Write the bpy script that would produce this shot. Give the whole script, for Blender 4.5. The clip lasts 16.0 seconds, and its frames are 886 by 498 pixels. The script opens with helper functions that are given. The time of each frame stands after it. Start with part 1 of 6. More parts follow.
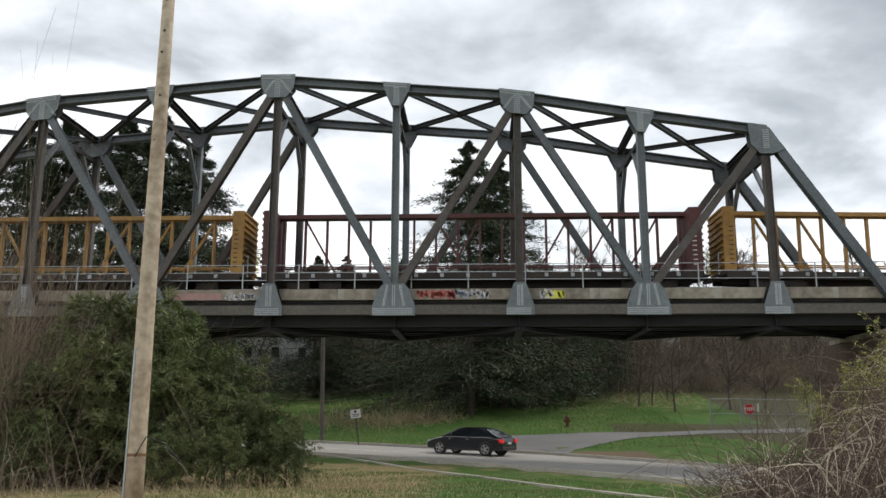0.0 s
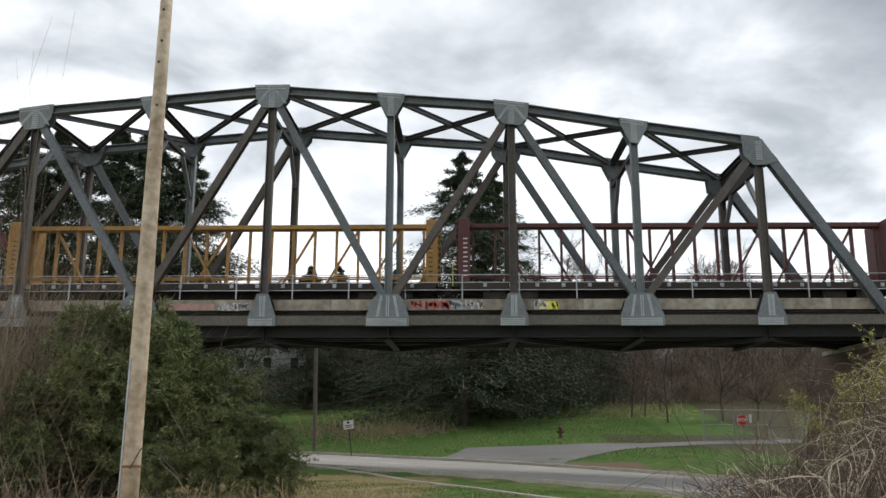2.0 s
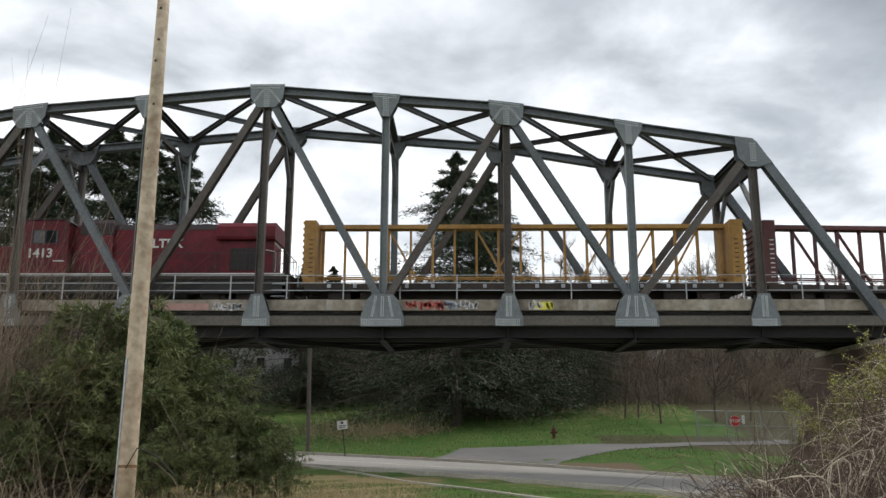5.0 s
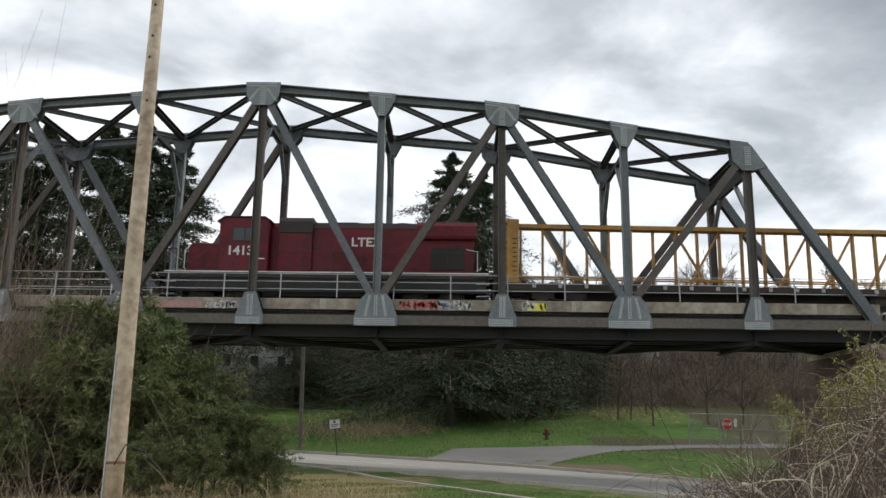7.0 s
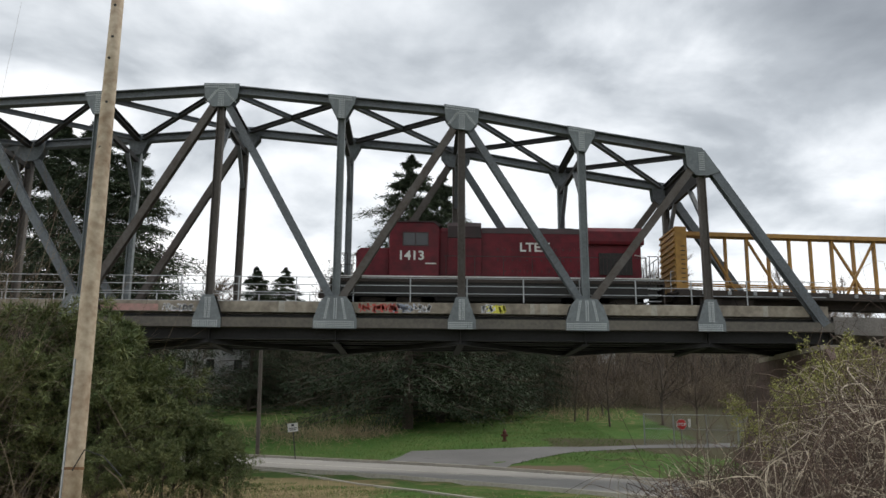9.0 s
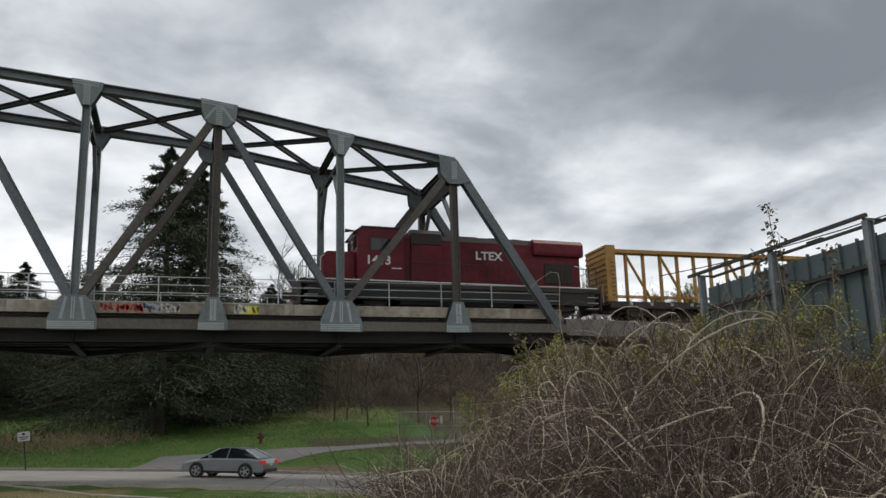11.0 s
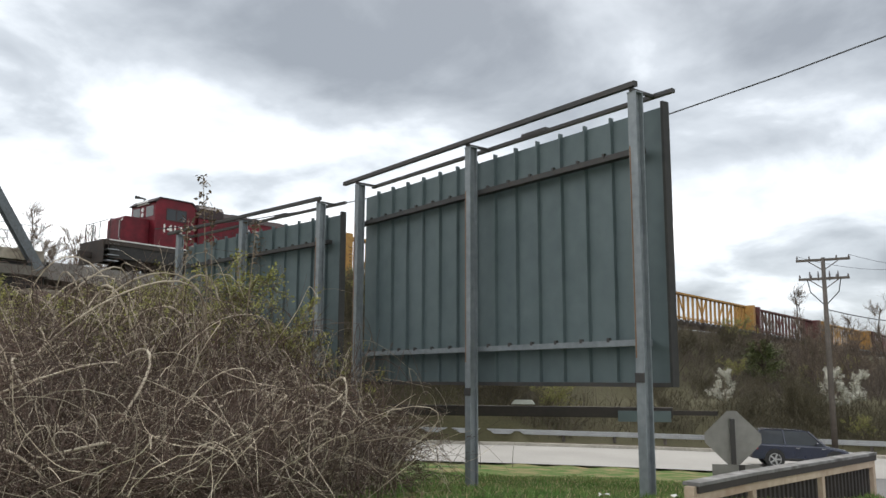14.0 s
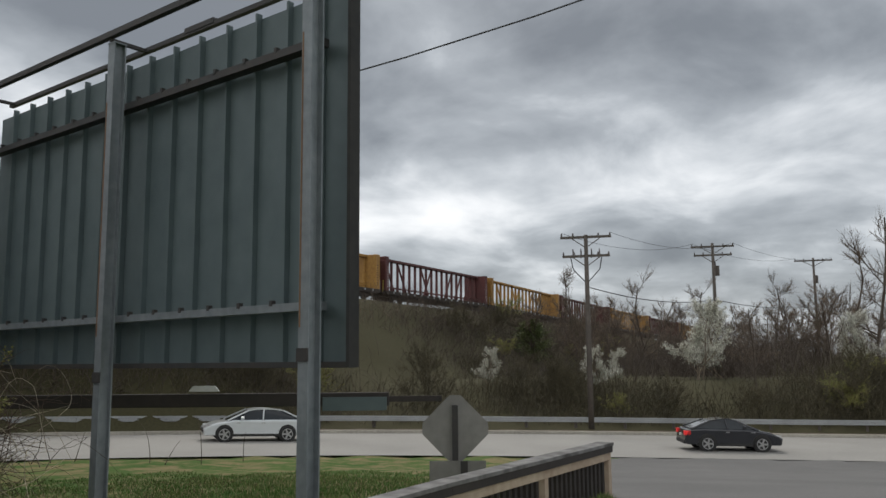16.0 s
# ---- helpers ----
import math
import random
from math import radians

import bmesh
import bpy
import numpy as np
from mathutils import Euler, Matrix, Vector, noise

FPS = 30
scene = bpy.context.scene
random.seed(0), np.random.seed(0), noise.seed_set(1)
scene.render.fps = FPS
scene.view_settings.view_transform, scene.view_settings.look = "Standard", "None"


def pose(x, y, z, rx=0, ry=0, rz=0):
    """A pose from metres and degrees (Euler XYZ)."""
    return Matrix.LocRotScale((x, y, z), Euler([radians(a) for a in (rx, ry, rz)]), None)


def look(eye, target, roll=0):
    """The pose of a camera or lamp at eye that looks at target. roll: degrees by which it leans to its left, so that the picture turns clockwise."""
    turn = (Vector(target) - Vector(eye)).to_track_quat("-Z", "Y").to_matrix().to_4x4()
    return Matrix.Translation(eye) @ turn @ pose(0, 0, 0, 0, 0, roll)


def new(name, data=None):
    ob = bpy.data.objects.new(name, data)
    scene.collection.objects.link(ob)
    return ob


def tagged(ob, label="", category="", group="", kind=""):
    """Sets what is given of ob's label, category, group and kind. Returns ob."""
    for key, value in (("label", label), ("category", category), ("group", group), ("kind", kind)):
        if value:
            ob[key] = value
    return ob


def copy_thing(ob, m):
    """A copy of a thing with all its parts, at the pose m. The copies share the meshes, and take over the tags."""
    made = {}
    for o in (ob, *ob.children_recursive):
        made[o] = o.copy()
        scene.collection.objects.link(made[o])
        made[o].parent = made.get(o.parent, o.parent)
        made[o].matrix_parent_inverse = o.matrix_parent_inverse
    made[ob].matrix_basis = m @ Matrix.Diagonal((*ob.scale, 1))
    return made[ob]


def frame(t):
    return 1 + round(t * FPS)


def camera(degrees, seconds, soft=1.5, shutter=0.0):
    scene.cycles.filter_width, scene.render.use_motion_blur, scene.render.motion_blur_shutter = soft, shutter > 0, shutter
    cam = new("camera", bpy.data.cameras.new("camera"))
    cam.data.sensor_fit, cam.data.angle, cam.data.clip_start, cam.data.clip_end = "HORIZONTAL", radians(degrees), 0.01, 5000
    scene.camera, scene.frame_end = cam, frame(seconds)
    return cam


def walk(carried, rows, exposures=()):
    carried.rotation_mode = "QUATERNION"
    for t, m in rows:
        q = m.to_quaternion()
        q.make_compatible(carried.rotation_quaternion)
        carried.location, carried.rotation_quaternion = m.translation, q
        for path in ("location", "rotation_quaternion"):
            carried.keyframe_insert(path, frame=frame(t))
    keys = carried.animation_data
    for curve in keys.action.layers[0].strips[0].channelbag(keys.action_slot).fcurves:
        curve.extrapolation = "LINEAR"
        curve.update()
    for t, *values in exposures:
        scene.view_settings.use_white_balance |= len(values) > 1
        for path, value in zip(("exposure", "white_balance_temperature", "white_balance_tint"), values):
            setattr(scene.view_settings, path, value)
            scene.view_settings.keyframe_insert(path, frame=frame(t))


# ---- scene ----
cam = camera(55.6, 16.0)
EXPOSURES = [(0.0, 0.50), (7.5, 0.46), (8.0, 0.36), (10.5, 0.3), (11.2, -0.05), (12.3, -0.12), (12.8, 0.3), (13.3, 0.85), (14.0, 0.76), (14.4, 0.2), (14.8, -0.08), (15.0, -0.15), (15.4, -0.02), (16.0, 0.0)]
PATH = [
    (0, (10.164, -40.352, 1.899), (10.082, -38.394, 2.3), 0.1),
    (0.5, (10.048, -40.341, 1.903), (9.971, -38.385, 2.314), 0.1),
    (1, (10.064, -40.344, 1.914), (9.99, -38.389, 2.33), 0.2),
    (1.5, (10.09, -40.357, 1.899), (10.019, -38.403, 2.321), 0.2),
    (2, (10.064, -40.35, 1.909), (10.001, -38.397, 2.334), 0.1),
    (2.5, (10.067, -40.333, 1.891), (10.012, -38.38, 2.318), 0.1),
    (3, (10.072, -40.356, 1.899), (10.022, -38.403, 2.326), 0.1),
    (3.5, (10.116, -40.362, 1.9), (10.066, -38.408, 2.328), 0.1),
    (4, (10.008, -40.324, 1.904), (9.964, -38.371, 2.33), 0.0),
    (6.5, (9.973, -40.404, 1.888), (9.925, -38.451, 2.315), 0.6),
    (7, (10.067, -40.358, 1.895), (10.03, -38.404, 2.322), 0.8),
    (7.5, (9.954, -40.363, 1.898), (9.945, -38.411, 2.33), 0.8),
    (8, (9.94, -40.345, 1.89), (9.945, -38.393, 2.329), 0.6),
    (10.5, (10.404, -40.82, 1.884), (10.812, -38.906, 2.298), -0.9),
    (11, (10.711, -40.958, 1.887), (11.303, -39.096, 2.314), -1.6),
    (11.5, (10.876, -41.392, 1.896), (11.604, -39.579, 2.324), -1.1),
    (12, (10.718, -41.321, 1.883), (11.683, -39.62, 2.303), 0.4),
    (12.5, (10.701, -41.696, 1.941), (11.822, -40.082, 2.315), 0.7),
    (13, (11.059, -41.956, 1.95), (12.284, -40.41, 2.28), 0.7),
    (13.5, (11.361, -42.159, 1.887), (12.698, -40.703, 2.192), 0.8),
    (14, (11.584, -42.218, 1.882), (13.089, -40.936, 2.191), 0.2),
    (14.5, (11.919, -42.376, 1.813), (13.519, -41.218, 2.122), 0.6),
    (15, (13.204, -42.568, 1.836), (14.821, -41.417, 2.089), 1.0),
    (15.5, (14.659, -42.075, 1.901), (16.375, -41.078, 2.149), 0.0),
    (16, (16.003, -41.498, 1.847), (17.781, -40.622, 2.112), -0.5),
]
walk(cam, [(t, look(eye, target, roll)) for t, eye, target, roll in PATH], EXPOSURES)

# ---- light ----
SUN_ELEV, SUN_AZ = 48.0, 62.0      # degrees above the horizon; turn from +y towards +x
world = bpy.data.worlds.new("overcast_sky")
scene.world = world
world.use_nodes = True
wn, wl = world.node_tree.nodes, world.node_tree.links
wn.clear()


def wnode(kind, **values):
    n = wn.new(kind)
    for key, v in values.items():
        n.inputs[key].default_value = v
    return n


def wmath(op, a, b=None, c=None):
    n = wn.new("ShaderNodeMath")
    n.operation = op
    for slot, v in enumerate((a, b, c)):
        if v is None:
            continue
        if isinstance(v, (int, float)):
            n.inputs[slot].default_value = v
        else:
            wl.new(v, n.inputs[slot])
    return n.outputs[0]


sky = wn.new("ShaderNodeTexSky")
sky.sky_type, sky.sun_disc = "NISHITA", False
sky.sun_elevation, sky.sun_rotation = radians(SUN_ELEV), radians(SUN_AZ)
coord = wn.new("ShaderNodeTexCoord")
split = wn.new("ShaderNodeSeparateXYZ")
wl.new(coord.outputs["Generated"], split.inputs[0])
height = wmath("MAXIMUM", split.outputs[2], 0.0)
lift = wmath("ADD", height, 0.26)
flat = wn.new("ShaderNodeCombineXYZ")
wl.new(wmath("DIVIDE", split.outputs[0], lift), flat.inputs[0])
wl.new(wmath("DIVIDE", split.outputs[1], lift), flat.inputs[1])
flat.inputs[2].default_value = 3.7
big = wnode("ShaderNodeTexNoise", Scale=0.85, Detail=3.0, Roughness=0.5, Distortion=0.15)
fine = wnode("ShaderNodeTexNoise", Scale=2.6, Detail=8.0, Roughness=0.52, Distortion=0.25)
wl.new(flat.outputs[0], big.inputs["Vector"])
wl.new(flat.outputs[0], fine.inputs["Vector"])
# the cloud deck is thinner towards the west and thick towards the east
east = wmath("MULTIPLY", split.outputs[0], 0.20)
cover = wmath("ADD", wmath("MULTIPLY", big.outputs[0], 0.72), wmath("MULTIPLY", fine.outputs[0], 0.74))
cover = wmath("ADD", wmath("ADD", cover, east), wmath("MULTIPLY", height, 0.15))
cover = wmath("MULTIPLY", wmath("SUBTRACT", cover, 0.53), 1.72)
ramp = wn.new("ShaderNodeValToRGB")
wl.new(cover, ramp.inputs[0])
ramp.color_ramp.interpolation = "B_SPLINE"
stops = [(0.16, (1.05, 1.05, 1.05)), (0.34, (0.86, 0.88, 0.90)), (0.50, (0.60, 0.63, 0.66)), (0.66, (0.40, 0.43, 0.46)), (1.0, (0.15, 0.165, 0.185))]
while len(ramp.color_ramp.elements) < len(stops):
    ramp.color_ramp.elements.new(0.5)
for e, (p, c) in zip(ramp.color_ramp.elements, stops):
    e.position, e.color = p, (*c, 1)
clouds = wnode("ShaderNodeBackground", Strength=1.12)
wl.new(ramp.outputs[0], clouds.inputs[0])
clear = wnode("ShaderNodeBackground", Strength=0.07)
wl.new(sky.outputs[0], clear.inputs[0])
both = wn.new("ShaderNodeMixShader")
both.inputs[0].default_value = 0.9
wl.new(clear.outputs[0], both.inputs[1])
wl.new(clouds.outputs[0], both.inputs[2])
out = wn.new("ShaderNodeOutputWorld")
wl.new(both.outputs[0], out.inputs[0])

sun = new("sun", bpy.data.lights.new("sun", "SUN"))
sun.data.energy, sun.data.angle, sun.data.color = 1.5, radians(20), (1.0, 0.95, 0.87)
az, el = radians(SUN_AZ), radians(SUN_ELEV)
sun.matrix_basis = look((0, 0, 60), Vector((0, 0, 60)) - Vector((math.sin(az) * math.cos(el), math.cos(az) * math.cos(el), math.sin(el))))


# ---- materials ----
def material(name, base, second=None, grain=6.0, stain=0.6, rough=0.75, metal=0.0, bump=0.15, amount=0.5, vary=0.0, coat=0.0, spec=0.5):
    """A surface whose colour wanders between base and second at two scales, with fine relief."""
    m = bpy.data.materials.new(name)
    m.use_nodes = True
    nt = m.node_tree
    b = nt.nodes["Principled BSDF"]
    b.inputs["Roughness"].default_value, b.inputs["Metallic"].default_value = rough, metal
    b.inputs["Specular IOR Level"].default_value = spec
    if coat:
        b.inputs["Coat Weight"].default_value, b.inputs["Coat Roughness"].default_value = coat, 0.06
    second = second or tuple(c * 0.6 for c in base)
    tc = nt.nodes.new("ShaderNodeTexCoord")
    geo = nt.nodes.new("ShaderNodeNewGeometry")
    n1, n2 = nt.nodes.new("ShaderNodeTexNoise"), nt.nodes.new("ShaderNodeTexNoise")
    n1.inputs["Scale"].default_value, n1.inputs["Detail"].default_value = grain, 5
    n2.inputs["Scale"].default_value, n2.inputs["Detail"].default_value = stain, 4
    nt.links.new(geo.outputs["Position"] if stain < 3 else tc.outputs["Object"], n2.inputs["Vector"])
    nt.links.new(tc.outputs["Object"], n1.inputs["Vector"])
    add = nt.nodes.new("ShaderNodeMath")
    add.operation = "ADD"
    nt.links.new(n1.outputs[0], add.inputs[0])
    nt.links.new(n2.outputs[0], add.inputs[1])
    rng = nt.nodes.new("ShaderNodeMapRange")
    rng.inputs["From Min"].default_value, rng.inputs["From Max"].default_value = 0.72, 1.28
    rng.inputs["To Max"].default_value = amount * 2 if amount < 0.5 else 1.0
    nt.links.new(add.outputs[0], rng.inputs["Value"])
    mix = nt.nodes.new("ShaderNodeMix")
    mix.data_type = "RGBA"
    mix.inputs[6].default_value, mix.inputs[7].default_value = (*base, 1), (*second, 1)
    nt.links.new(rng.outputs[0], mix.inputs[0])
    colour = mix.outputs[2]
    if vary:
        hsv = nt.nodes.new("ShaderNodeHueSaturation")
        vr = nt.nodes.new("ShaderNodeMapRange")
        vr.inputs["To Min"].default_value, vr.inputs["To Max"].default_value = 1 - vary, 1 + vary
        nt.links.new(geo.outputs["Random Per Island"], vr.inputs["Value"])
        nt.links.new(vr.outputs[0], hsv.inputs["Value"])
        nt.links.new(colour, hsv.inputs["Color"])
        colour = hsv.outputs[0]
    nt.links.new(colour, b.inputs["Base Color"])
    if bump:
        bp = nt.nodes.new("ShaderNodeBump")
        bp.inputs["Strength"].default_value, bp.inputs["Distance"].default_value = bump, 0.02
        nt.links.new(n1.outputs[0], bp.inputs["Height"])
        nt.links.new(bp.outputs[0], b.inputs["Normal"])
    return m


def glowing(name, colour, strength):
    m = material(name, colour, bump=0, rough=0.4)
    b = m.node_tree.nodes["Principled BSDF"]
    b.inputs["Emission Color"].default_value, b.inputs["Emission Strength"].default_value = (*colour, 1), strength
    return m


M = {
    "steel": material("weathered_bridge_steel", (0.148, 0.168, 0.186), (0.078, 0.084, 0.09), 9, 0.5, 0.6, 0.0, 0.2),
    # near-black copy of the bridge steel, its colour holding the shade under the deck
    "steel_dark": material("shaded_steel", (0.026, 0.026, 0.027), (0.016, 0.015, 0.015), 8, 0.5, 0.8),
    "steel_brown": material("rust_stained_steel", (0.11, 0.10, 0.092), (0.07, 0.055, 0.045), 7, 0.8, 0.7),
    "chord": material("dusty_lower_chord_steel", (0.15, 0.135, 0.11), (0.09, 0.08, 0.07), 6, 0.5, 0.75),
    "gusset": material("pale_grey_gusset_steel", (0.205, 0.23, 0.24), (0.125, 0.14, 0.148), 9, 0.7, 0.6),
    # rivet heads much paler than their plates: the highlights are put into the colour
    "rivet": material("highlight_rivet_steel", (0.62, 0.65, 0.66), (0.42, 0.45, 0.46), 20, 2, 0.55),
    "curb": material("stained_concrete_curb", (0.40, 0.355, 0.285), (0.17, 0.145, 0.115), 3, 0.45, 0.9),
    "galv": material("galvanised_rail", (0.42, 0.44, 0.45), (0.3, 0.31, 0.32), 12, 1, 0.45, 0.6),
    "tie": material("creosoted_tie", (0.09, 0.07, 0.055), (0.05, 0.04, 0.03), 8, 1, 0.9),
    "ballast": material("grey_track_ballast", (0.25, 0.23, 0.21), (0.12, 0.11, 0.10), 18, 0.8, 0.95, bump=0.8),
    "railsteel": material("polished_rail_steel", (0.35, 0.32, 0.3), (0.2, 0.15, 0.12), 10, 1, 0.35, 0.8),
    "pink": material("pink_spray_paint", (0.5, 0.27, 0.24), (0.33, 0.22, 0.19), 5, 1, 0.7),
    "red_spray": material("red_spray_paint", (0.62, 0.10, 0.08), (0.45, 0.1, 0.08), 8, 1, 0.7),
    "white_spray": material("white_spray_paint", (0.72, 0.72, 0.74), (0.5, 0.5, 0.52), 8, 1, 0.7),
    "blue_spray": material("pale_blue_spray_paint", (0.45, 0.5, 0.62), (0.35, 0.38, 0.45), 8, 1, 0.7),
    "yellow_spray": material("yellow_spray_paint", (0.75, 0.7, 0.08), (0.6, 0.55, 0.1), 8, 1, 0.7),
    "black": material("black_grime", (0.02, 0.02, 0.02), (0.035, 0.033, 0.03), 8, 1, 0.75),
    "abutment": material("red_brown_masonry", (0.14, 0.092, 0.074), (0.075, 0.052, 0.042), 5, 0.6, 0.9, bump=0.4),
    "wagon_yellow": material("faded_ochre_wagon_paint", (0.44, 0.245, 0.058), (0.28, 0.145, 0.04), 4, 0.5, 0.6),
    "wagon_maroon": material("dull_maroon_wagon_paint", (0.12, 0.035, 0.032), (0.075, 0.028, 0.026), 4, 0.5, 0.6),
    "bogie": material("grimy_bogie_iron", (0.035, 0.03, 0.028), (0.06, 0.045, 0.035), 8, 1, 0.8),
    "loco_red": material("sun_faded_locomotive_red", (0.17, 0.012, 0.022), (0.075, 0.008, 0.013), 2.5, 0.6, 0.5, spec=0.3),
    "loco_dark": material("sooty_locomotive_roof", (0.045, 0.02, 0.022), (0.025, 0.018, 0.018), 6, 1, 0.6),
    "white": material("aged_white_paint", (0.75, 0.75, 0.73), (0.6, 0.59, 0.56), 8, 1, 0.6),
    "glass": material("dark_window_glass", (0.02, 0.025, 0.03), (0.015, 0.018, 0.02), 3, 1, 0.06, 0, 0),
    "asphalt": material("worn_grey_asphalt", (0.16, 0.155, 0.15), (0.10, 0.098, 0.095), 22, 0.25, 0.9, bump=0.5),
    "concrete_road": material("pale_worn_pavement", (0.34, 0.325, 0.30), (0.25, 0.24, 0.22), 18, 0.2, 0.85, bump=0.4),
    "line": material("faded_road_marking", (0.62, 0.6, 0.52), (0.4, 0.38, 0.33), 9, 1, 0.8),
    "kerb": material("weathered_concrete_kerb", (0.45, 0.42, 0.36), (0.3, 0.28, 0.24), 8, 0.7, 0.9),
    "grass": material("spring_lawn", (0.068, 0.14, 0.026), (0.14, 0.145, 0.05), 3.0, 0.22, 0.95, bump=0.8),
    "drygrass": material("dry_straw_grass", (0.30, 0.24, 0.12), (0.18, 0.14, 0.075), 5, 0.5, 0.95, bump=0.6),
    "blade": material("grass_blades", (0.075, 0.165, 0.03), (0.15, 0.18, 0.055), 2, 0.5, 0.8, bump=0, vary=0.4),
    "straw": material("straw_blades", (0.46, 0.37, 0.22), (0.3, 0.23, 0.14), 2, 0.7, 0.9, bump=0, vary=0.35),
    "soil": material("bare_brown_soil", (0.15, 0.11, 0.075), (0.09, 0.065, 0.045), 6, 0.4, 0.95, bump=0.6),
    "litter": material("leaf_litter_slope", (0.13, 0.10, 0.065), (0.07, 0.065, 0.035), 5, 0.3, 0.95, bump=0.8),
    "cedar": material("cedar_foliage", (0.085, 0.118, 0.043), (0.165, 0.175, 0.066), 3, 0.6, 0.85, bump=0, vary=0.5),
    "spruce": material("spruce_needles", (0.032, 0.05, 0.028), (0.055, 0.075, 0.035), 3, 0.4, 0.9, bump=0, vary=0.35),
    "bark": material("grey_brown_bark", (0.12, 0.095, 0.075), (0.07, 0.055, 0.045), 8, 1, 0.95, bump=0.5),
    "twig": material("brown_winter_twigs", (0.25, 0.2, 0.14), (0.155, 0.12, 0.088), 4, 0.4, 0.9, bump=0, vary=0.35),
    "twig_red": material("reddish_bramble_canes", (0.185, 0.138, 0.098), (0.115, 0.085, 0.062), 4, 0.5, 0.85, bump=0, vary=0.35),
    "twig_olive": material("olive_brown_twigs", (0.115, 0.098, 0.056), (0.065, 0.056, 0.034), 4, 0.4, 0.9, bump=0, vary=0.4),
    "cane": material("bleached_dry_canes", (0.53, 0.465, 0.36), (0.29, 0.235, 0.17), 4, 0.6, 0.85, bump=0, vary=0.4),
    "bramble_twig": material("dark_reddish_bramble_twigs", (0.115, 0.074, 0.054), (0.068, 0.046, 0.036), 4, 0.5, 0.9, bump=0, vary=0.4),
    "bud": material("yellow_green_buds", (0.33, 0.32, 0.09), (0.20, 0.21, 0.055), 4, 0.6, 0.8, bump=0, vary=0.4),
    "blossom": material("white_blossom", (0.78, 0.77, 0.7), (0.55, 0.55, 0.45), 4, 0.7, 0.8, bump=0, vary=0.25),
    "pole": material("weathered_pole_wood", (0.56, 0.47, 0.36), (0.28, 0.2, 0.135), 7, 1.2, 0.9, bump=0.5),
    "pole_dark": material("old_grey_pole_wood", (0.13, 0.11, 0.095), (0.08, 0.07, 0.06), 7, 1, 0.9),
    "signback": material("blue_grey_sign_sheet", (0.115, 0.15, 0.155), (0.085, 0.115, 0.12), 3, 0.35, 0.5, 0.15, 0.05),
    "signpost": material("galvanised_sign_post", (0.26, 0.285, 0.30), (0.18, 0.20, 0.215), 8, 0.8, 0.5, 0.35, 0.08),
    "signrail": material("dark_sign_rail", (0.03, 0.031, 0.033), (0.05, 0.042, 0.037), 9, 1, 0.6),
    "rust": material("rust_streak", (0.22, 0.12, 0.06), (0.14, 0.08, 0.045), 9, 1, 0.8),
    "beam": material("dark_brown_beam", (0.045, 0.036, 0.032), (0.03, 0.026, 0.024), 6, 0.7, 0.8),
    "alu": material("bare_aluminium_sign_back", (0.26, 0.25, 0.235), (0.2, 0.19, 0.18), 6, 1, 0.5, 0.3, 0.05),
    "ramp": material("grey_weathered_deck_wood", (0.075, 0.07, 0.066), (0.27, 0.265, 0.26), 5, 1.6, 0.85, bump=0.4),
    "ramp_face": material("tan_treated_timber", (0.50, 0.41, 0.31), (0.33, 0.24, 0.17), 6, 1.2, 0.85, bump=0.4),
    "stop_red": material("stop_sign_red", (0.55, 0.03, 0.03), (0.45, 0.03, 0.03), 6, 1, 0.45, bump=0),
    "hydrant": material("rusty_red_hydrant_paint", (0.13, 0.03, 0.02), (0.08, 0.022, 0.016), 9, 2, 0.6),
    "mesh": material("galvanised_chain_link", (0.33, 0.35, 0.35), (0.25, 0.26, 0.26), 9, 1, 0.5, 0.5, 0),
    "siding": material("white_house_siding", (0.70, 0.70, 0.69), (0.58, 0.58, 0.57), 3, 0.6, 0.7),
    "roof": material("grey_shingle_roof", (0.12, 0.115, 0.11), (0.08, 0.078, 0.075), 7, 0.6, 0.9),
    "tyre": material("black_tyre_rubber", (0.02, 0.02, 0.02), (0.03, 0.03, 0.03), 9, 1, 0.85),
    "rim": material("alloy_rim", (0.5, 0.5, 0.5), (0.35, 0.35, 0.35), 9, 1, 0.3, 0.8, 0),
    "car_black": material("black_car_paint", (0.012, 0.013, 0.018), (0.018, 0.02, 0.026), 3, 0.6, 0.25, 0.1, 0, coat=0.8),
    "car_navy": material("dark_blue_car_paint", (0.015, 0.02, 0.04), (0.02, 0.026, 0.05), 3, 0.6, 0.25, 0.2, 0, coat=0.8),
    "car_silver": material("silver_car_paint", (0.30, 0.33, 0.35), (0.26, 0.29, 0.31), 3, 0.6, 0.3, 0.5, 0, coat=0.8),
    "car_white": material("white_car_paint", (0.66, 0.69, 0.70), (0.6, 0.63, 0.64), 3, 0.6, 0.3, 0.2, 0, coat=0.8),
    "car_red": material("dark_red_car_paint", (0.09, 0.015, 0.018), (0.07, 0.014, 0.016), 3, 0.6, 0.25, 0.2, 0, coat=0.8),
    "tail": glowing("lit_tail_lamp", (0.8, 0.03, 0.03), 0.22),
    "lamp": material("clear_head_lamp", (0.7, 0.7, 0.7), (0.5, 0.5, 0.5), 6, 1, 0.15, 0.2, 0),
    "wire": material("black_cable", (0.025, 0.025, 0.025), (0.03, 0.03, 0.03), 6, 1, 0.7, bump=0),
    "porcelain": material("insulator_porcelain", (0.12, 0.1, 0.1), (0.08, 0.07, 0.07), 6, 1, 0.3, bump=0),
}


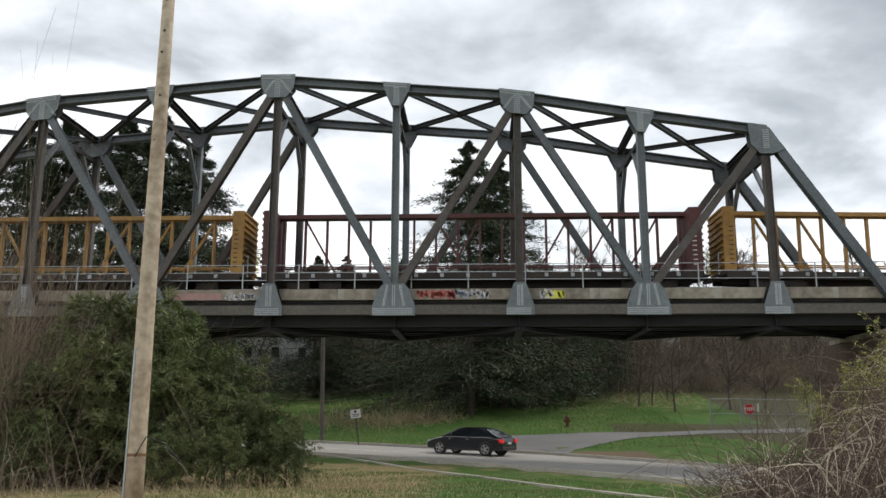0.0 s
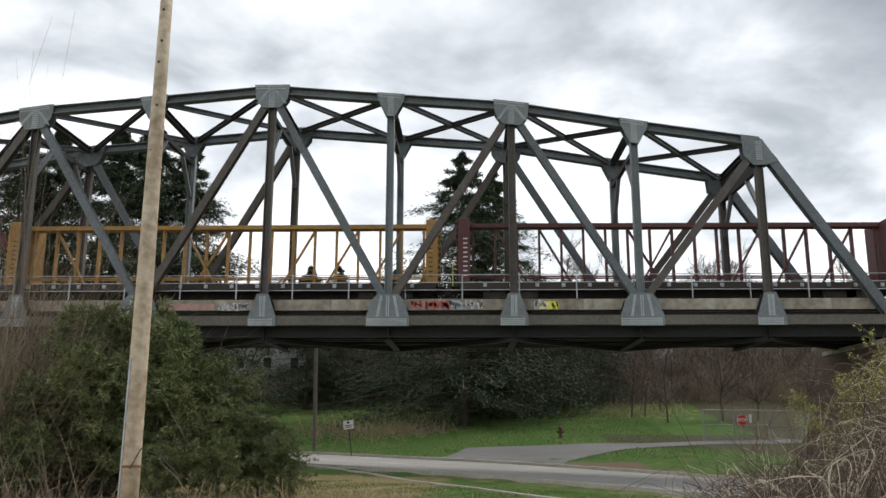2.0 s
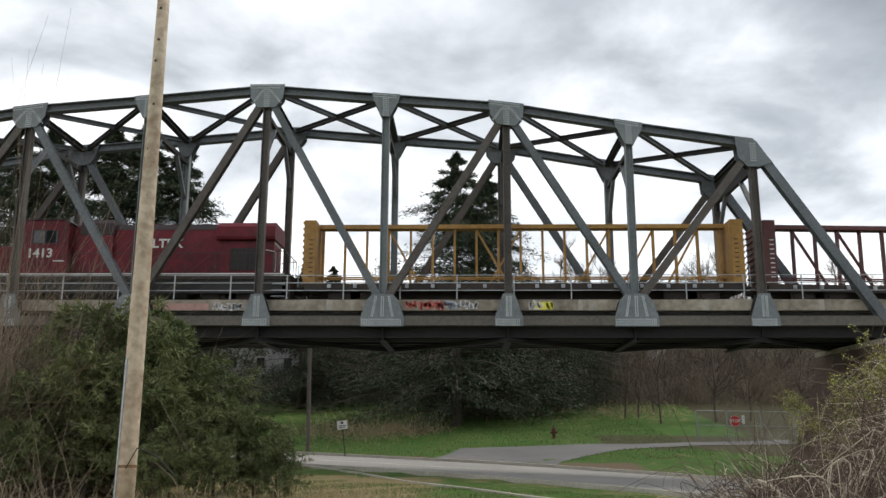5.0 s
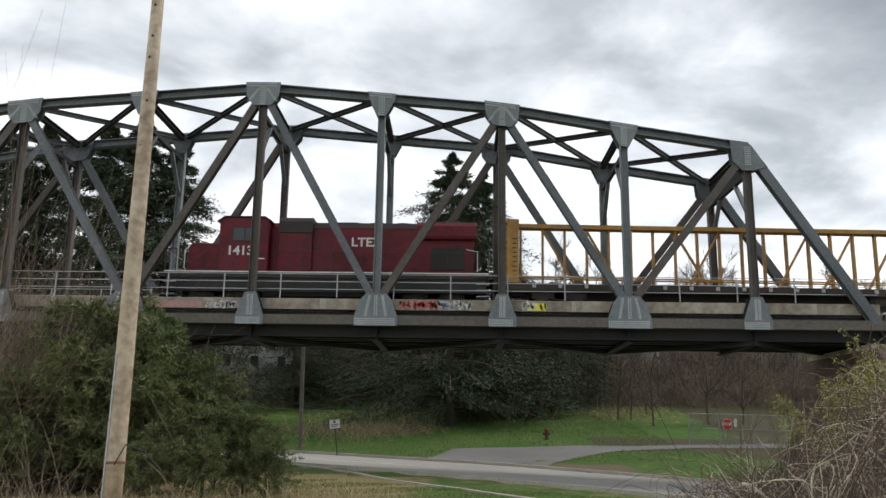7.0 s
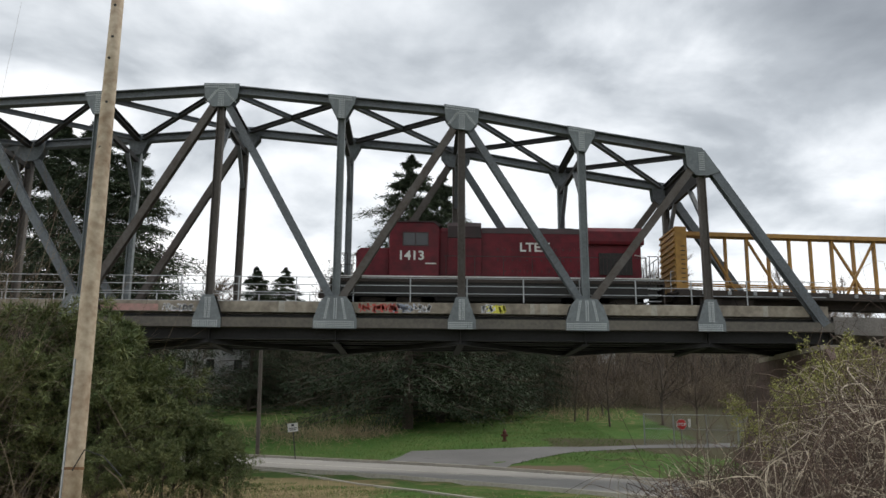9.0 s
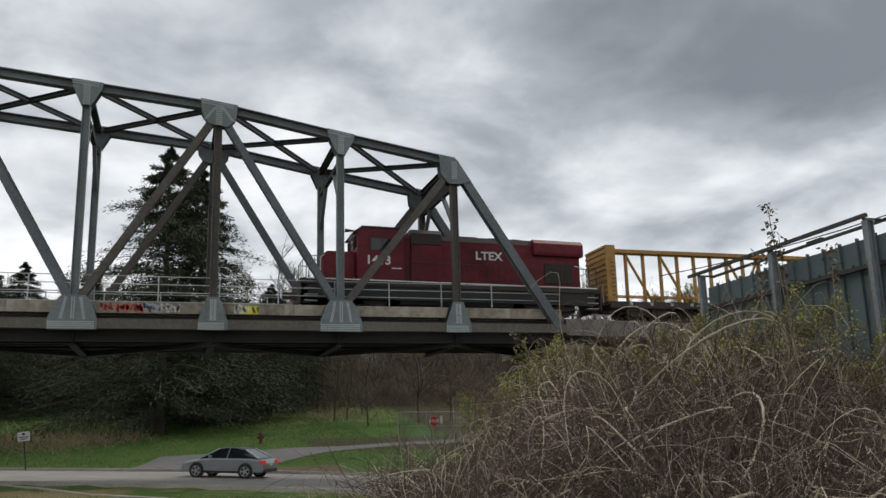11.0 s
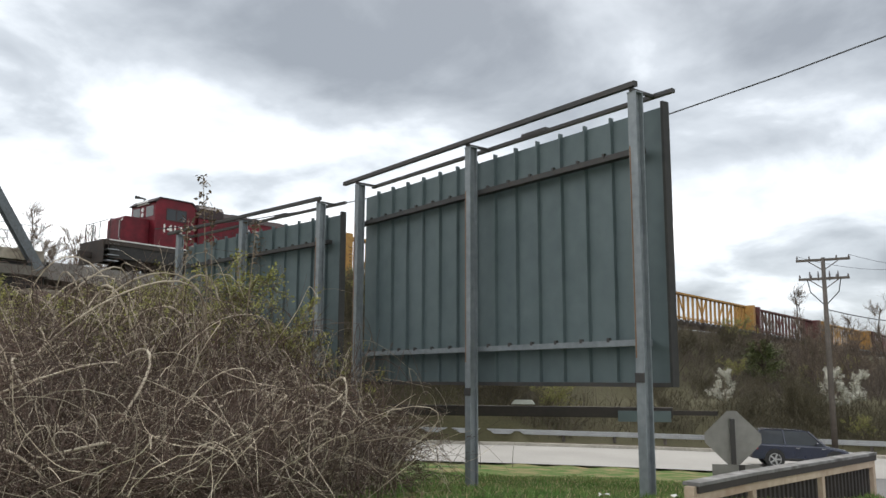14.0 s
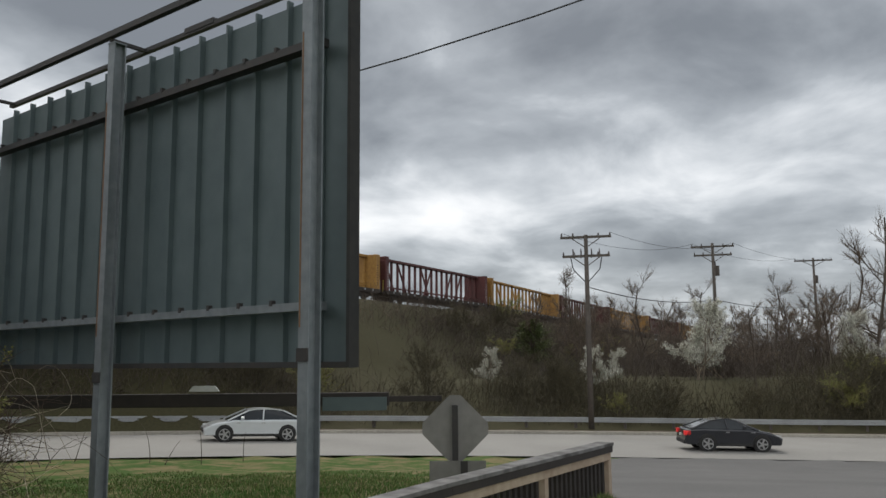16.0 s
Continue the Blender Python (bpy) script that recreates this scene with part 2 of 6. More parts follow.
def ground_material():
    """Lawn, straw and leaf litter, mixed by what grows where, with ragged borders."""
    m = material("ground_cover", (0.036, 0.098, 0.015), (0.085, 0.13, 0.034), 6.0, 0.3, 0.95, bump=1.0)
    nt = m.node_tree
    b = nt.nodes["Principled BSDF"]
    b.inputs["Specular IOR Level"].default_value = 0.12
    colour = b.inputs["Base Color"].links[0].from_socket
    geo = nt.nodes.new("ShaderNodeNewGeometry")
    for key, one, two, scale, rag in (("dry", (0.27, 0.215, 0.115), (0.17, 0.14, 0.065), 1.1, 0.9), ("bank", (0.088, 0.078, 0.042), (0.04, 0.04, 0.021), 0.7, 0.7), ("soil", (0.17, 0.125, 0.085), (0.10, 0.075, 0.05), 1.6, 0.6)):
        at = nt.nodes.new("ShaderNodeAttribute")
        at.attribute_name = key
        n = nt.nodes.new("ShaderNodeTexNoise")
        n.inputs["Scale"].default_value, n.inputs["Detail"].default_value, n.inputs["Roughness"].default_value = scale, 8, 0.65
        nt.links.new(geo.outputs["Position"], n.inputs["Vector"])
        add = nt.nodes.new("ShaderNodeMath")
        add.operation = "MULTIPLY_ADD"
        add.inputs[1].default_value = rag * 2
        nt.links.new(n.outputs[0], add.inputs[0])
        off = nt.nodes.new("ShaderNodeMath")
        off.operation = "ADD"
        off.inputs[1].default_value = -rag
        nt.links.new(at.outputs["Fac"], off.inputs[0])
        nt.links.new(off.outputs[0], add.inputs[2])
        r = nt.nodes.new("ShaderNodeMapRange")
        r.inputs["From Min"].default_value, r.inputs["From Max"].default_value = 0.35, 0.65
        nt.links.new(add.outputs[0], r.inputs["Value"])
        tone = nt.nodes.new("ShaderNodeMix")
        tone.data_type = "RGBA"
        tone.inputs[6].default_value, tone.inputs[7].default_value = (*one, 1), (*two, 1)
        n2 = nt.nodes.new("ShaderNodeTexNoise")
        n2.inputs["Scale"].default_value, n2.inputs["Detail"].default_value = 7.0, 6
        nt.links.new(geo.outputs["Position"], n2.inputs["Vector"])
        nt.links.new(n2.outputs[0], tone.inputs[0])
        mix = nt.nodes.new("ShaderNodeMix")
        mix.data_type = "RGBA"
        nt.links.new(r.outputs[0], mix.inputs[0])
        nt.links.new(colour, mix.inputs[6])
        nt.links.new(tone.outputs[2], mix.inputs[7])
        colour = mix.outputs[2]
    nt.links.new(colour, b.inputs["Base Color"])
    return m


M["ground"] = ground_material()


# ---- mesh helpers ----
class Shape:
    """Vertices and faces gathered for one mesh."""

    def __init__(self):
        self.v, self.f = [], []

    def add(self, verts, faces):
        n = len(self.v)
        self.v += [tuple(p) for p in verts]
        self.f += [tuple(i + n for i in f) for f in faces]
        return self

    def box(self, lo, hi, m=None):
        (a, b, c), (d, e, f) = lo, hi
        vs = [(a, b, c), (d, b, c), (d, e, c), (a, e, c), (a, b, f), (d, b, f), (d, e, f), (a, e, f)]
        if m:
            vs = [m @ Vector(p) for p in vs]
        return self.add(vs, [(0, 3, 2, 1), (4, 5, 6, 7), (0, 1, 5, 4), (1, 2, 6, 5), (2, 3, 7, 6), (3, 0, 4, 7)])

    def prism(self, outline, axis, lo, hi):
        """An outline of (a, b) pairs drawn out along an axis from lo to hi."""
        n = len(outline)
        place = {"x": lambda a, b, c: (c, a, b), "y": lambda a, b, c: (a, c, b), "z": lambda a, b, c: (a, b, c)}[axis]
        vs = [place(a, b, lo) for a, b in outline] + [place(a, b, hi) for a, b in outline]
        fs = [tuple(range(n))[::-1], tuple(range(n, 2 * n))] + [(i, (i + 1) % n, (i + 1) % n + n, i + n) for i in range(n)]
        return self.add(vs, fs)

    def bar(self, p, q, w, h, up=(0, 0, 1)):
        """A box bar from p to q; h along up, w across."""
        p, q = Vector(p), Vector(q)
        d = (q - p).normalized()
        side = d.cross(Vector(up))
        if side.length < 1e-4:
            side = d.cross(Vector((0, 1, 0)))
        side.normalize()
        top = side.cross(d)
        c = [side * sx * w / 2 + top * sz * h / 2 for sx, sz in ((-1, -1), (1, -1), (1, 1), (-1, 1))]
        return self.add([p + o for o in c] + [q + o for o in c], [(0, 1, 2, 3), (7, 6, 5, 4), (0, 4, 5, 1), (1, 5, 6, 2), (2, 6, 7, 3), (3, 7, 4, 0)])

    def ibeam(self, p, q, w, h, t=0.04, up=(0, 0, 1)):
        """A rolled section: two flanges and a web. h along up."""
        p, q, u = Vector(p), Vector(q), Vector(up)
        d = (q - p).normalized()
        side = d.cross(u)
        if side.length < 1e-4:
            side = d.cross(Vector((0, 1, 0)))
        side.normalize()
        top = side.cross(d)
        hw, hh, ht = w / 2, h / 2, t / 2
        out = [(-hw, -hh), (hw, -hh), (hw, -hh + t), (ht, -hh + t), (ht, hh - t), (hw, hh - t), (hw, hh), (-hw, hh), (-hw, hh - t), (-ht, hh - t), (-ht, -hh + t), (-hw, -hh + t)]
        vs = [e + side * x + top * z for e in (p, q) for x, z in out]
        caps = [(0, 1, 2, 3, 10, 11), (3, 4, 9, 10), (4, 5, 6, 7, 8, 9)]
        fs = caps + [tuple(i + 12 for i in c[::-1]) for c in caps] + [(i, i + 12, (i + 1) % 12 + 12, (i + 1) % 12) for i in range(12)]
        return self.add(vs, fs)

    def tube(self, pts, radii, sides=6):
        n0 = len(self.v)
        pts = [Vector(p) for p in pts]
        for i, p in enumerate(pts):
            d = (pts[min(i + 1, len(pts) - 1)] - pts[max(i - 1, 0)]).normalized()
            a = d.cross(Vector((0.3, 0.9, 0.31))).normalized()
            b = d.cross(a)
            r = radii[i] if isinstance(radii, (list, tuple)) else radii
            for s in range(sides):
                w = 2 * math.pi * s / sides
                self.v.append(tuple(p + a * r * math.cos(w) + b * r * math.sin(w)))
        for i in range(len(pts) - 1):
            for s in range(sides):
                u, w = n0 + i * sides + s, n0 + i * sides + (s + 1) % sides
                self.f.append((u, w, w + sides, u + sides))
        self.f.append(tuple(range(n0 + sides - 1, n0 - 1, -1)))
        self.f.append(tuple(range(len(self.v) - sides, len(self.v))))
        return self

    def disc(self, c, r, lo, hi, axis="y", sides=16):
        x, y = c
        return self.prism([(x + r * math.cos(2 * math.pi * k / sides), y + r * math.sin(2 * math.pi * k / sides)) for k in range(sides)], axis, lo, hi)

    def mesh(self, name, mat, smooth=False):
        me = bpy.data.meshes.new(name)
        me.from_pydata(self.v, [], self.f)
        me.update()
        me.materials.append(mat)
        if smooth:
            me.shade_smooth()
        return me


def thing(name, label, category, group="", kind="", at=None):
    ob = new(name)
    if at:
        ob.matrix_basis = at if isinstance(at, Matrix) else pose(*at)
    return tagged(ob, label, category, group, kind)


def part(name, shape, mat, parent, label="", kind="", smooth=False, bevel=0.0):
    me = shape if isinstance(shape, bpy.types.Mesh) else shape.mesh(name, M[mat], smooth)
    ob = new(name, me)
    ob.parent = parent
    if bevel:
        b = ob.modifiers.new("edge", "BEVEL")
        b.width, b.segments, b.limit_method = bevel, 2, "ANGLE"
    return tagged(ob, label, "", "", kind)


def solo(name, shape, mat, label, category, group="", kind="", smooth=False, at=None, bevel=0.0):
    ob = new(name, shape.mesh(name, M[mat], smooth))
    if at:
        ob.matrix_basis = at
    if bevel:
        b = ob.modifiers.new("edge", "BEVEL")
        b.width, b.segments, b.limit_method = bevel, 2, "ANGLE"
    return tagged(ob, label, category, group, kind)


def lerp(table, x):
    return float(np.interp(x, [p for p, _ in table], [q for _, q in table]))


# ---- plan ----
# centre of the main road: x, y; it falls towards the east
ROAD = [(-160, 92), (-60, 42), (-20, 21.5), (0, 10.8), (13, 3.4), (30, -6.2), (40, -12), (47, -17), (53, -25), (57, -32.5), (61, -43), (67, -60), (84, -110), (110, -200)]
ROAD_Z = [(-160, 3.5), (-40, 1.2), (-2.5, 0.42), (10, 0.08), (18, -0.28), (30, -0.95), (47, -1.7), (60, -2.3), (76, -2.7), (120, -3.2)]
HALF = 5.4
RAIL_Z = 8.14
GRADE = [(24, 0.0), (41, -0.3), (60, -0.4), (108, -0.65), (125, -1.1), (160, -2.0), (240, -3.5)]


def road_xy():
    """The centre line, evenly stepped."""
    pts = np.array(ROAD, float)
    s = np.r_[0, np.cumsum(np.hypot(*np.diff(pts, axis=0).T))]
    w = np.arange(0, s[-1], 2.5)
    x, y = np.interp(w, s, pts[:, 0]), np.interp(w, s, pts[:, 1])
    k = np.ones(7) / 7
    x[3:-3], y[3:-3] = np.convolve(x, k, "valid"), np.convolve(y, k, "valid")
    return np.c_[x, y]


ROAD_PTS = road_xy()


def road_near(x, y):
    """Distance to the road's centre, with sign (plus beyond it), and the road's height there."""
    d = np.hypot(ROAD_PTS[:, 0] - x, ROAD_PTS[:, 1] - y)
    i = int(d.argmin())
    a, b = ROAD_PTS[max(i - 1, 0)], ROAD_PTS[min(i + 1, len(ROAD_PTS) - 1)]
    t = (b - a) / np.hypot(*(b - a))
    off = -t[1] * (x - ROAD_PTS[i][0]) + t[0] * (y - ROAD_PTS[i][1])
    return (abs(off) if d[i] < 8 else d[i]) * (1 if off > 0 else -1), lerp(ROAD_Z, ROAD_PTS[i][0])


def track_y(x):
    """The track's centre: straight over the bridge, then bending to the south-east."""
    if x < 34:
        return 3.1
    u = x - 34
    return 3.1 - (0.05 * u * u / 36 if u < 18 else 0.05 * (u - 9))


def track_pose(x):
    dy = track_y(x + 0.5) - track_y(x - 0.5)
    dz = lerp(GRADE, x + 5) - lerp(GRADE, x - 5)
    return pose(x, track_y(x), RAIL_Z + lerp(GRADE, x), 0, -math.degrees(math.atan2(dz, 10.0)), math.degrees(math.atan2(dy, 1.0)))


# ---- ground ----
def shore(x, y):
    """Height of the ground."""
    d, rz = road_near(x, y)
    if d < 0:                                     # the camera's side
        far = min(1.0, max(0.0, (-d - HALF) / lerp([(20, 24), (26, 32)], x)))
        z = rz + (0.28 - rz) * far * far * (3 - 2 * far)
        if -d > HALF + 0.5 and not (x > 17 and y < -33):
            z += 0.05 * noise.noise((x * 0.22, y * 0.22, 0))
    else:
        lawn = lerp([(-250, 0.0), (10, 0.5), (22, 1.15), (36, 2.6), (49, 4.7), (80, 11.5), (110, 17), (160, 21), (400, 22)], y)
        far = min(1.0, max(0.0, (d - HALF) / 14))
        z = rz + (lawn - rz) * far * far * (3 - 2 * far) if lawn > rz else rz
        z += 0.12 * noise.noise((x * 0.15, y * 0.15, 3)) * far
    ty = track_y(x)
    across = abs(y - ty)
    end = 0.0 if abs(x) > 32.0 else (32.0 - abs(x)) * 6.0      # the bank falls off under the bridge's ends
    bank = RAIL_Z - 0.34 + lerp(GRADE, x) - max(0.0, across - 4.6) * 0.78 - end + 0.35 * noise.noise((x * 0.25, y * 0.25, 8)) * (across > 5)
    if d > 0:
        bank = min(bank, rz + max(0.0, d - HALF - 1.6) * 1.15)
    if bank > z and d > HALF + 0.5:
        z = bank
    if abs(d) < HALF + 0.3:
        z = rz - 0.10
    return z


def stepped(lo, hi, fine_lo, fine_hi, step):
    mid = list(np.arange(fine_lo, fine_hi + 1e-6, step))
    left, right, w = [], [], step
    x = fine_lo
    while x > lo:
        w *= 1.35
        x -= w
        left.append(x)
    x, w = fine_hi, step
    while x < hi:
        w *= 1.35
        x += w
        right.append(x)
    return left[::-1] + mid + right


GX, GY = stepped(-2400, 2400, -45, 130, 1.4), stepped(-2400, 2400, -56, 60, 1.4)
ground_v = [(x, y, shore(x, y)) for y in GY for x in GX]
nx = len(GX)
ground_f = [(j * nx + i, j * nx + i + 1, (j + 1) * nx + i + 1, (j + 1) * nx + i) for j in range(len(GY) - 1) for i in range(nx - 1)]
me = bpy.data.meshes.new("ground")
me.from_pydata(ground_v, [], ground_f)
me.materials.append(M["ground"])
marks = {"dry": [], "bank": [], "soil": []}
for x, y, z in ground_v:
    d, rz = road_near(x, y)
    on_bank = abs(x) > 20 and abs(y - track_y(x)) < 24 and d > HALF and z > rz + 1.0
    wood = (y > 50 and d > 0) or (y > 5 and x < -22)
    n = noise.noise((x * 0.11, y * 0.11, 5))
    marks["bank"].append(1.0 if on_bank or wood or (d > HALF and x > 33) or abs(x) > 200 or abs(y) > 200 else 0.0)
    marks["dry"].append(0.95 if on_bank and 52 < x < 92 and n > -0.05 and z > rz + 1.4 else 0.74 if d < 0 and x < 9 and -34 < y < -4 else 0.46 if d < 0 and x > 19 else 0.34 if d > 0 and y > 38 else 0.42 if d < 0 and -d < HALF + 3 else 0.22)
    marks["soil"].append(0.9 if math.hypot(x - 18.2, y - 9.2) < 2.6 else 0.8 if 0 < d < HALF + 2.2 and d > HALF and x < 24 else 0.25 if d > 0 and x < 30 and y < 30 else 0.0)
for key, values in marks.items():
    me.attributes.new(key, "FLOAT", "POINT").data.foreach_set("value", values)
me.shade_smooth()
ground = tagged(new("ground", me), "spring grass ground with dry patches and wooded banks", "ground", "", "structure")


def strip(pts, lo, hi, lift, height=None, thick=0.0):
    """A band along a line, from lo to hi across it."""
    sh = Shape()
    pts = np.array(pts, float)
    t = np.gradient(pts, axis=0)
    t /= np.hypot(t[:, 0], t[:, 1])[:, None]
    nrm = np.c_[-t[:, 1], t[:, 0]]
    vs, fs = [], []
    rows = 4 if thick else 2
    for p, n in zip(pts, nrm):
        z = (height(p[0], p[1]) if height else lerp(ROAD_Z, p[0])) + lift
        a, b = p + n * lo, p + n * hi
        vs += [(a[0], a[1], z), (b[0], b[1], z)]
        if thick:
            vs += [(b[0], b[1], z - thick), (a[0], a[1], z - thick)]
    for i in range(len(pts) - 1):
        a, b = i * rows, (i + 1) * rows
        for k in range(rows if thick else 1):
            fs.append((a + k, b + k, b + (k + 1) % rows, a + (k + 1) % rows))
    return sh.add(vs, fs)


solo("road", strip(ROAD_PTS, -HALF, HALF, 0.0), "concrete_road", "pale worn two-lane road passing under the bridge", "road", kind="structure")
for lo, hi in ((-HALF + 0.35, -HALF + 0.5), (HALF - 0.5, HALF - 0.35), (-0.22, -0.1), (0.1, 0.22)):
    solo("road_line", strip(ROAD_PTS[24:80], lo, hi, 0.006), "line", "faded painted line along the road", "road marking", kind="structure")
solo("kerb", strip(ROAD_PTS[20:90], -HALF - 0.22, -HALF, 0.12, thick=0.3), "kerb", "weathered concrete kerb at the road's edge", "kerb", kind="structure")
solo("kerb", strip(ROAD_PTS[20:44], HALF, HALF + 0.22, 0.12, thick=0.3), "kerb", "weathered concrete kerb at the road's edge", "kerb", kind="structure")

def patch(left, right, along, across, lift):
    """A paved sheet between two lines that follows the ground."""
    l, r = np.array(left, float), np.array(right, float)
    w = np.linspace(0, len(l) - 1, along)
    L = np.c_[np.interp(w, range(len(l)), l[:, 0]), np.interp(w, range(len(l)), l[:, 1])]
    R = np.c_[np.interp(w, range(len(r)), r[:, 0]), np.interp(w, range(len(r)), r[:, 1])]
    vs = []
    for p, q in zip(L, R):
        for k in range(across):
            x, y = p + (q - p) * k / (across - 1)
            d, rz = road_near(x, y)
            vs.append((x, y, max(shore(x, y) + lift, rz - 0.02 if abs(d) < HALF + 0.6 else -9)))
    fs = [(i * across + k, i * across + k + 1, (i + 1) * across + k + 1, (i + 1) * across + k) for i in range(along - 1) for k in range(across - 1)]
    return Shape().add(vs, fs)


PAVED = [[(5.8, 13.4), (8.0, 14.6), (9.0, 17.5), (9.8, 20.3), (20, 21.2), (34, 24), (34, 21.5), (26, 20.0), (20.6, 17.6), (17.6, 14.8), (16.0, 12.6), (15.4, 10.2), (16.3, 8.0), (19.0, 6.2)],
         [(19, -41.8), (25.9, -39.05), (29.3, -37.75), (50.2, -30.4), (58.5, -46), (49, -48.5), (34, -54), (24, -56)]]


def on_paving(x, y):
    """Whether a place lies on the side road or the drive."""
    for ring in PAVED:
        inside = False
        for (a, b), (c, d) in zip(ring, ring[1:] + ring[:1]):
            if (b > y) != (d > y) and x < (c - a) * (y - b) / (d - b) + a:
                inside = not inside
        if inside:
            return True
    return False


solo("side_road", patch([(5.8, 13.4), (8.0, 14.6), (9.0, 17.5), (9.8, 20.3), (14, 20.8), (20, 21.2), (26, 22.3), (34, 24)], [(19.0, 6.2), (16.3, 8.0), (15.4, 10.2), (16.0, 12.6), (17.6, 14.8), (20.6, 17.6), (26, 20.0), (34, 21.5)], 70, 16, 0.035), "asphalt", "grey asphalt side road joining the main road", "road", kind="structure")
# low pale edging across the near grass
solo("kerb", strip([(0.5, 5.4), (3, 1.7), (5.4, -2), (7.7, -5.6), (10.1, -9.2), (11.7, -11.5), (13.3, -13.8), (14.9, -16.1), (16.6, -18.5)], -0.1, 0.1, 0.06, shore, 0.3), "kerb", "low pale concrete edging in the grass", "kerb", kind="structure")
# the yard entrance beside the ramp
solo("driveway", patch([(19, -41.8), (25.9, -39.05), (29.3, -37.75), (50.2, -30.4)], [(24, -56), (34, -54), (49, -48.5), (58.5, -46)], 90, 34, 0.035), "asphalt", "grey asphalt drive opening onto the road", "road", kind="structure")

# ---- the truss bridge ----
PANEL = 6.1
BACK = 6.2
TOPZ = {1: 16.05, 2: 17.0, 3: 18.05, 4: 18.55, 5: 19.08, 6: 18.55, 7: 18.05, 8: 17.0, 9: 16.05}
LOWZ = 7.15
bridge = thing("truss_bridge", "grey riveted steel through-truss railway bridge with graffiti on its curb", "bridge", at=(0, 0, 0))


def nx_(k):
    return (k - 5) * PANEL


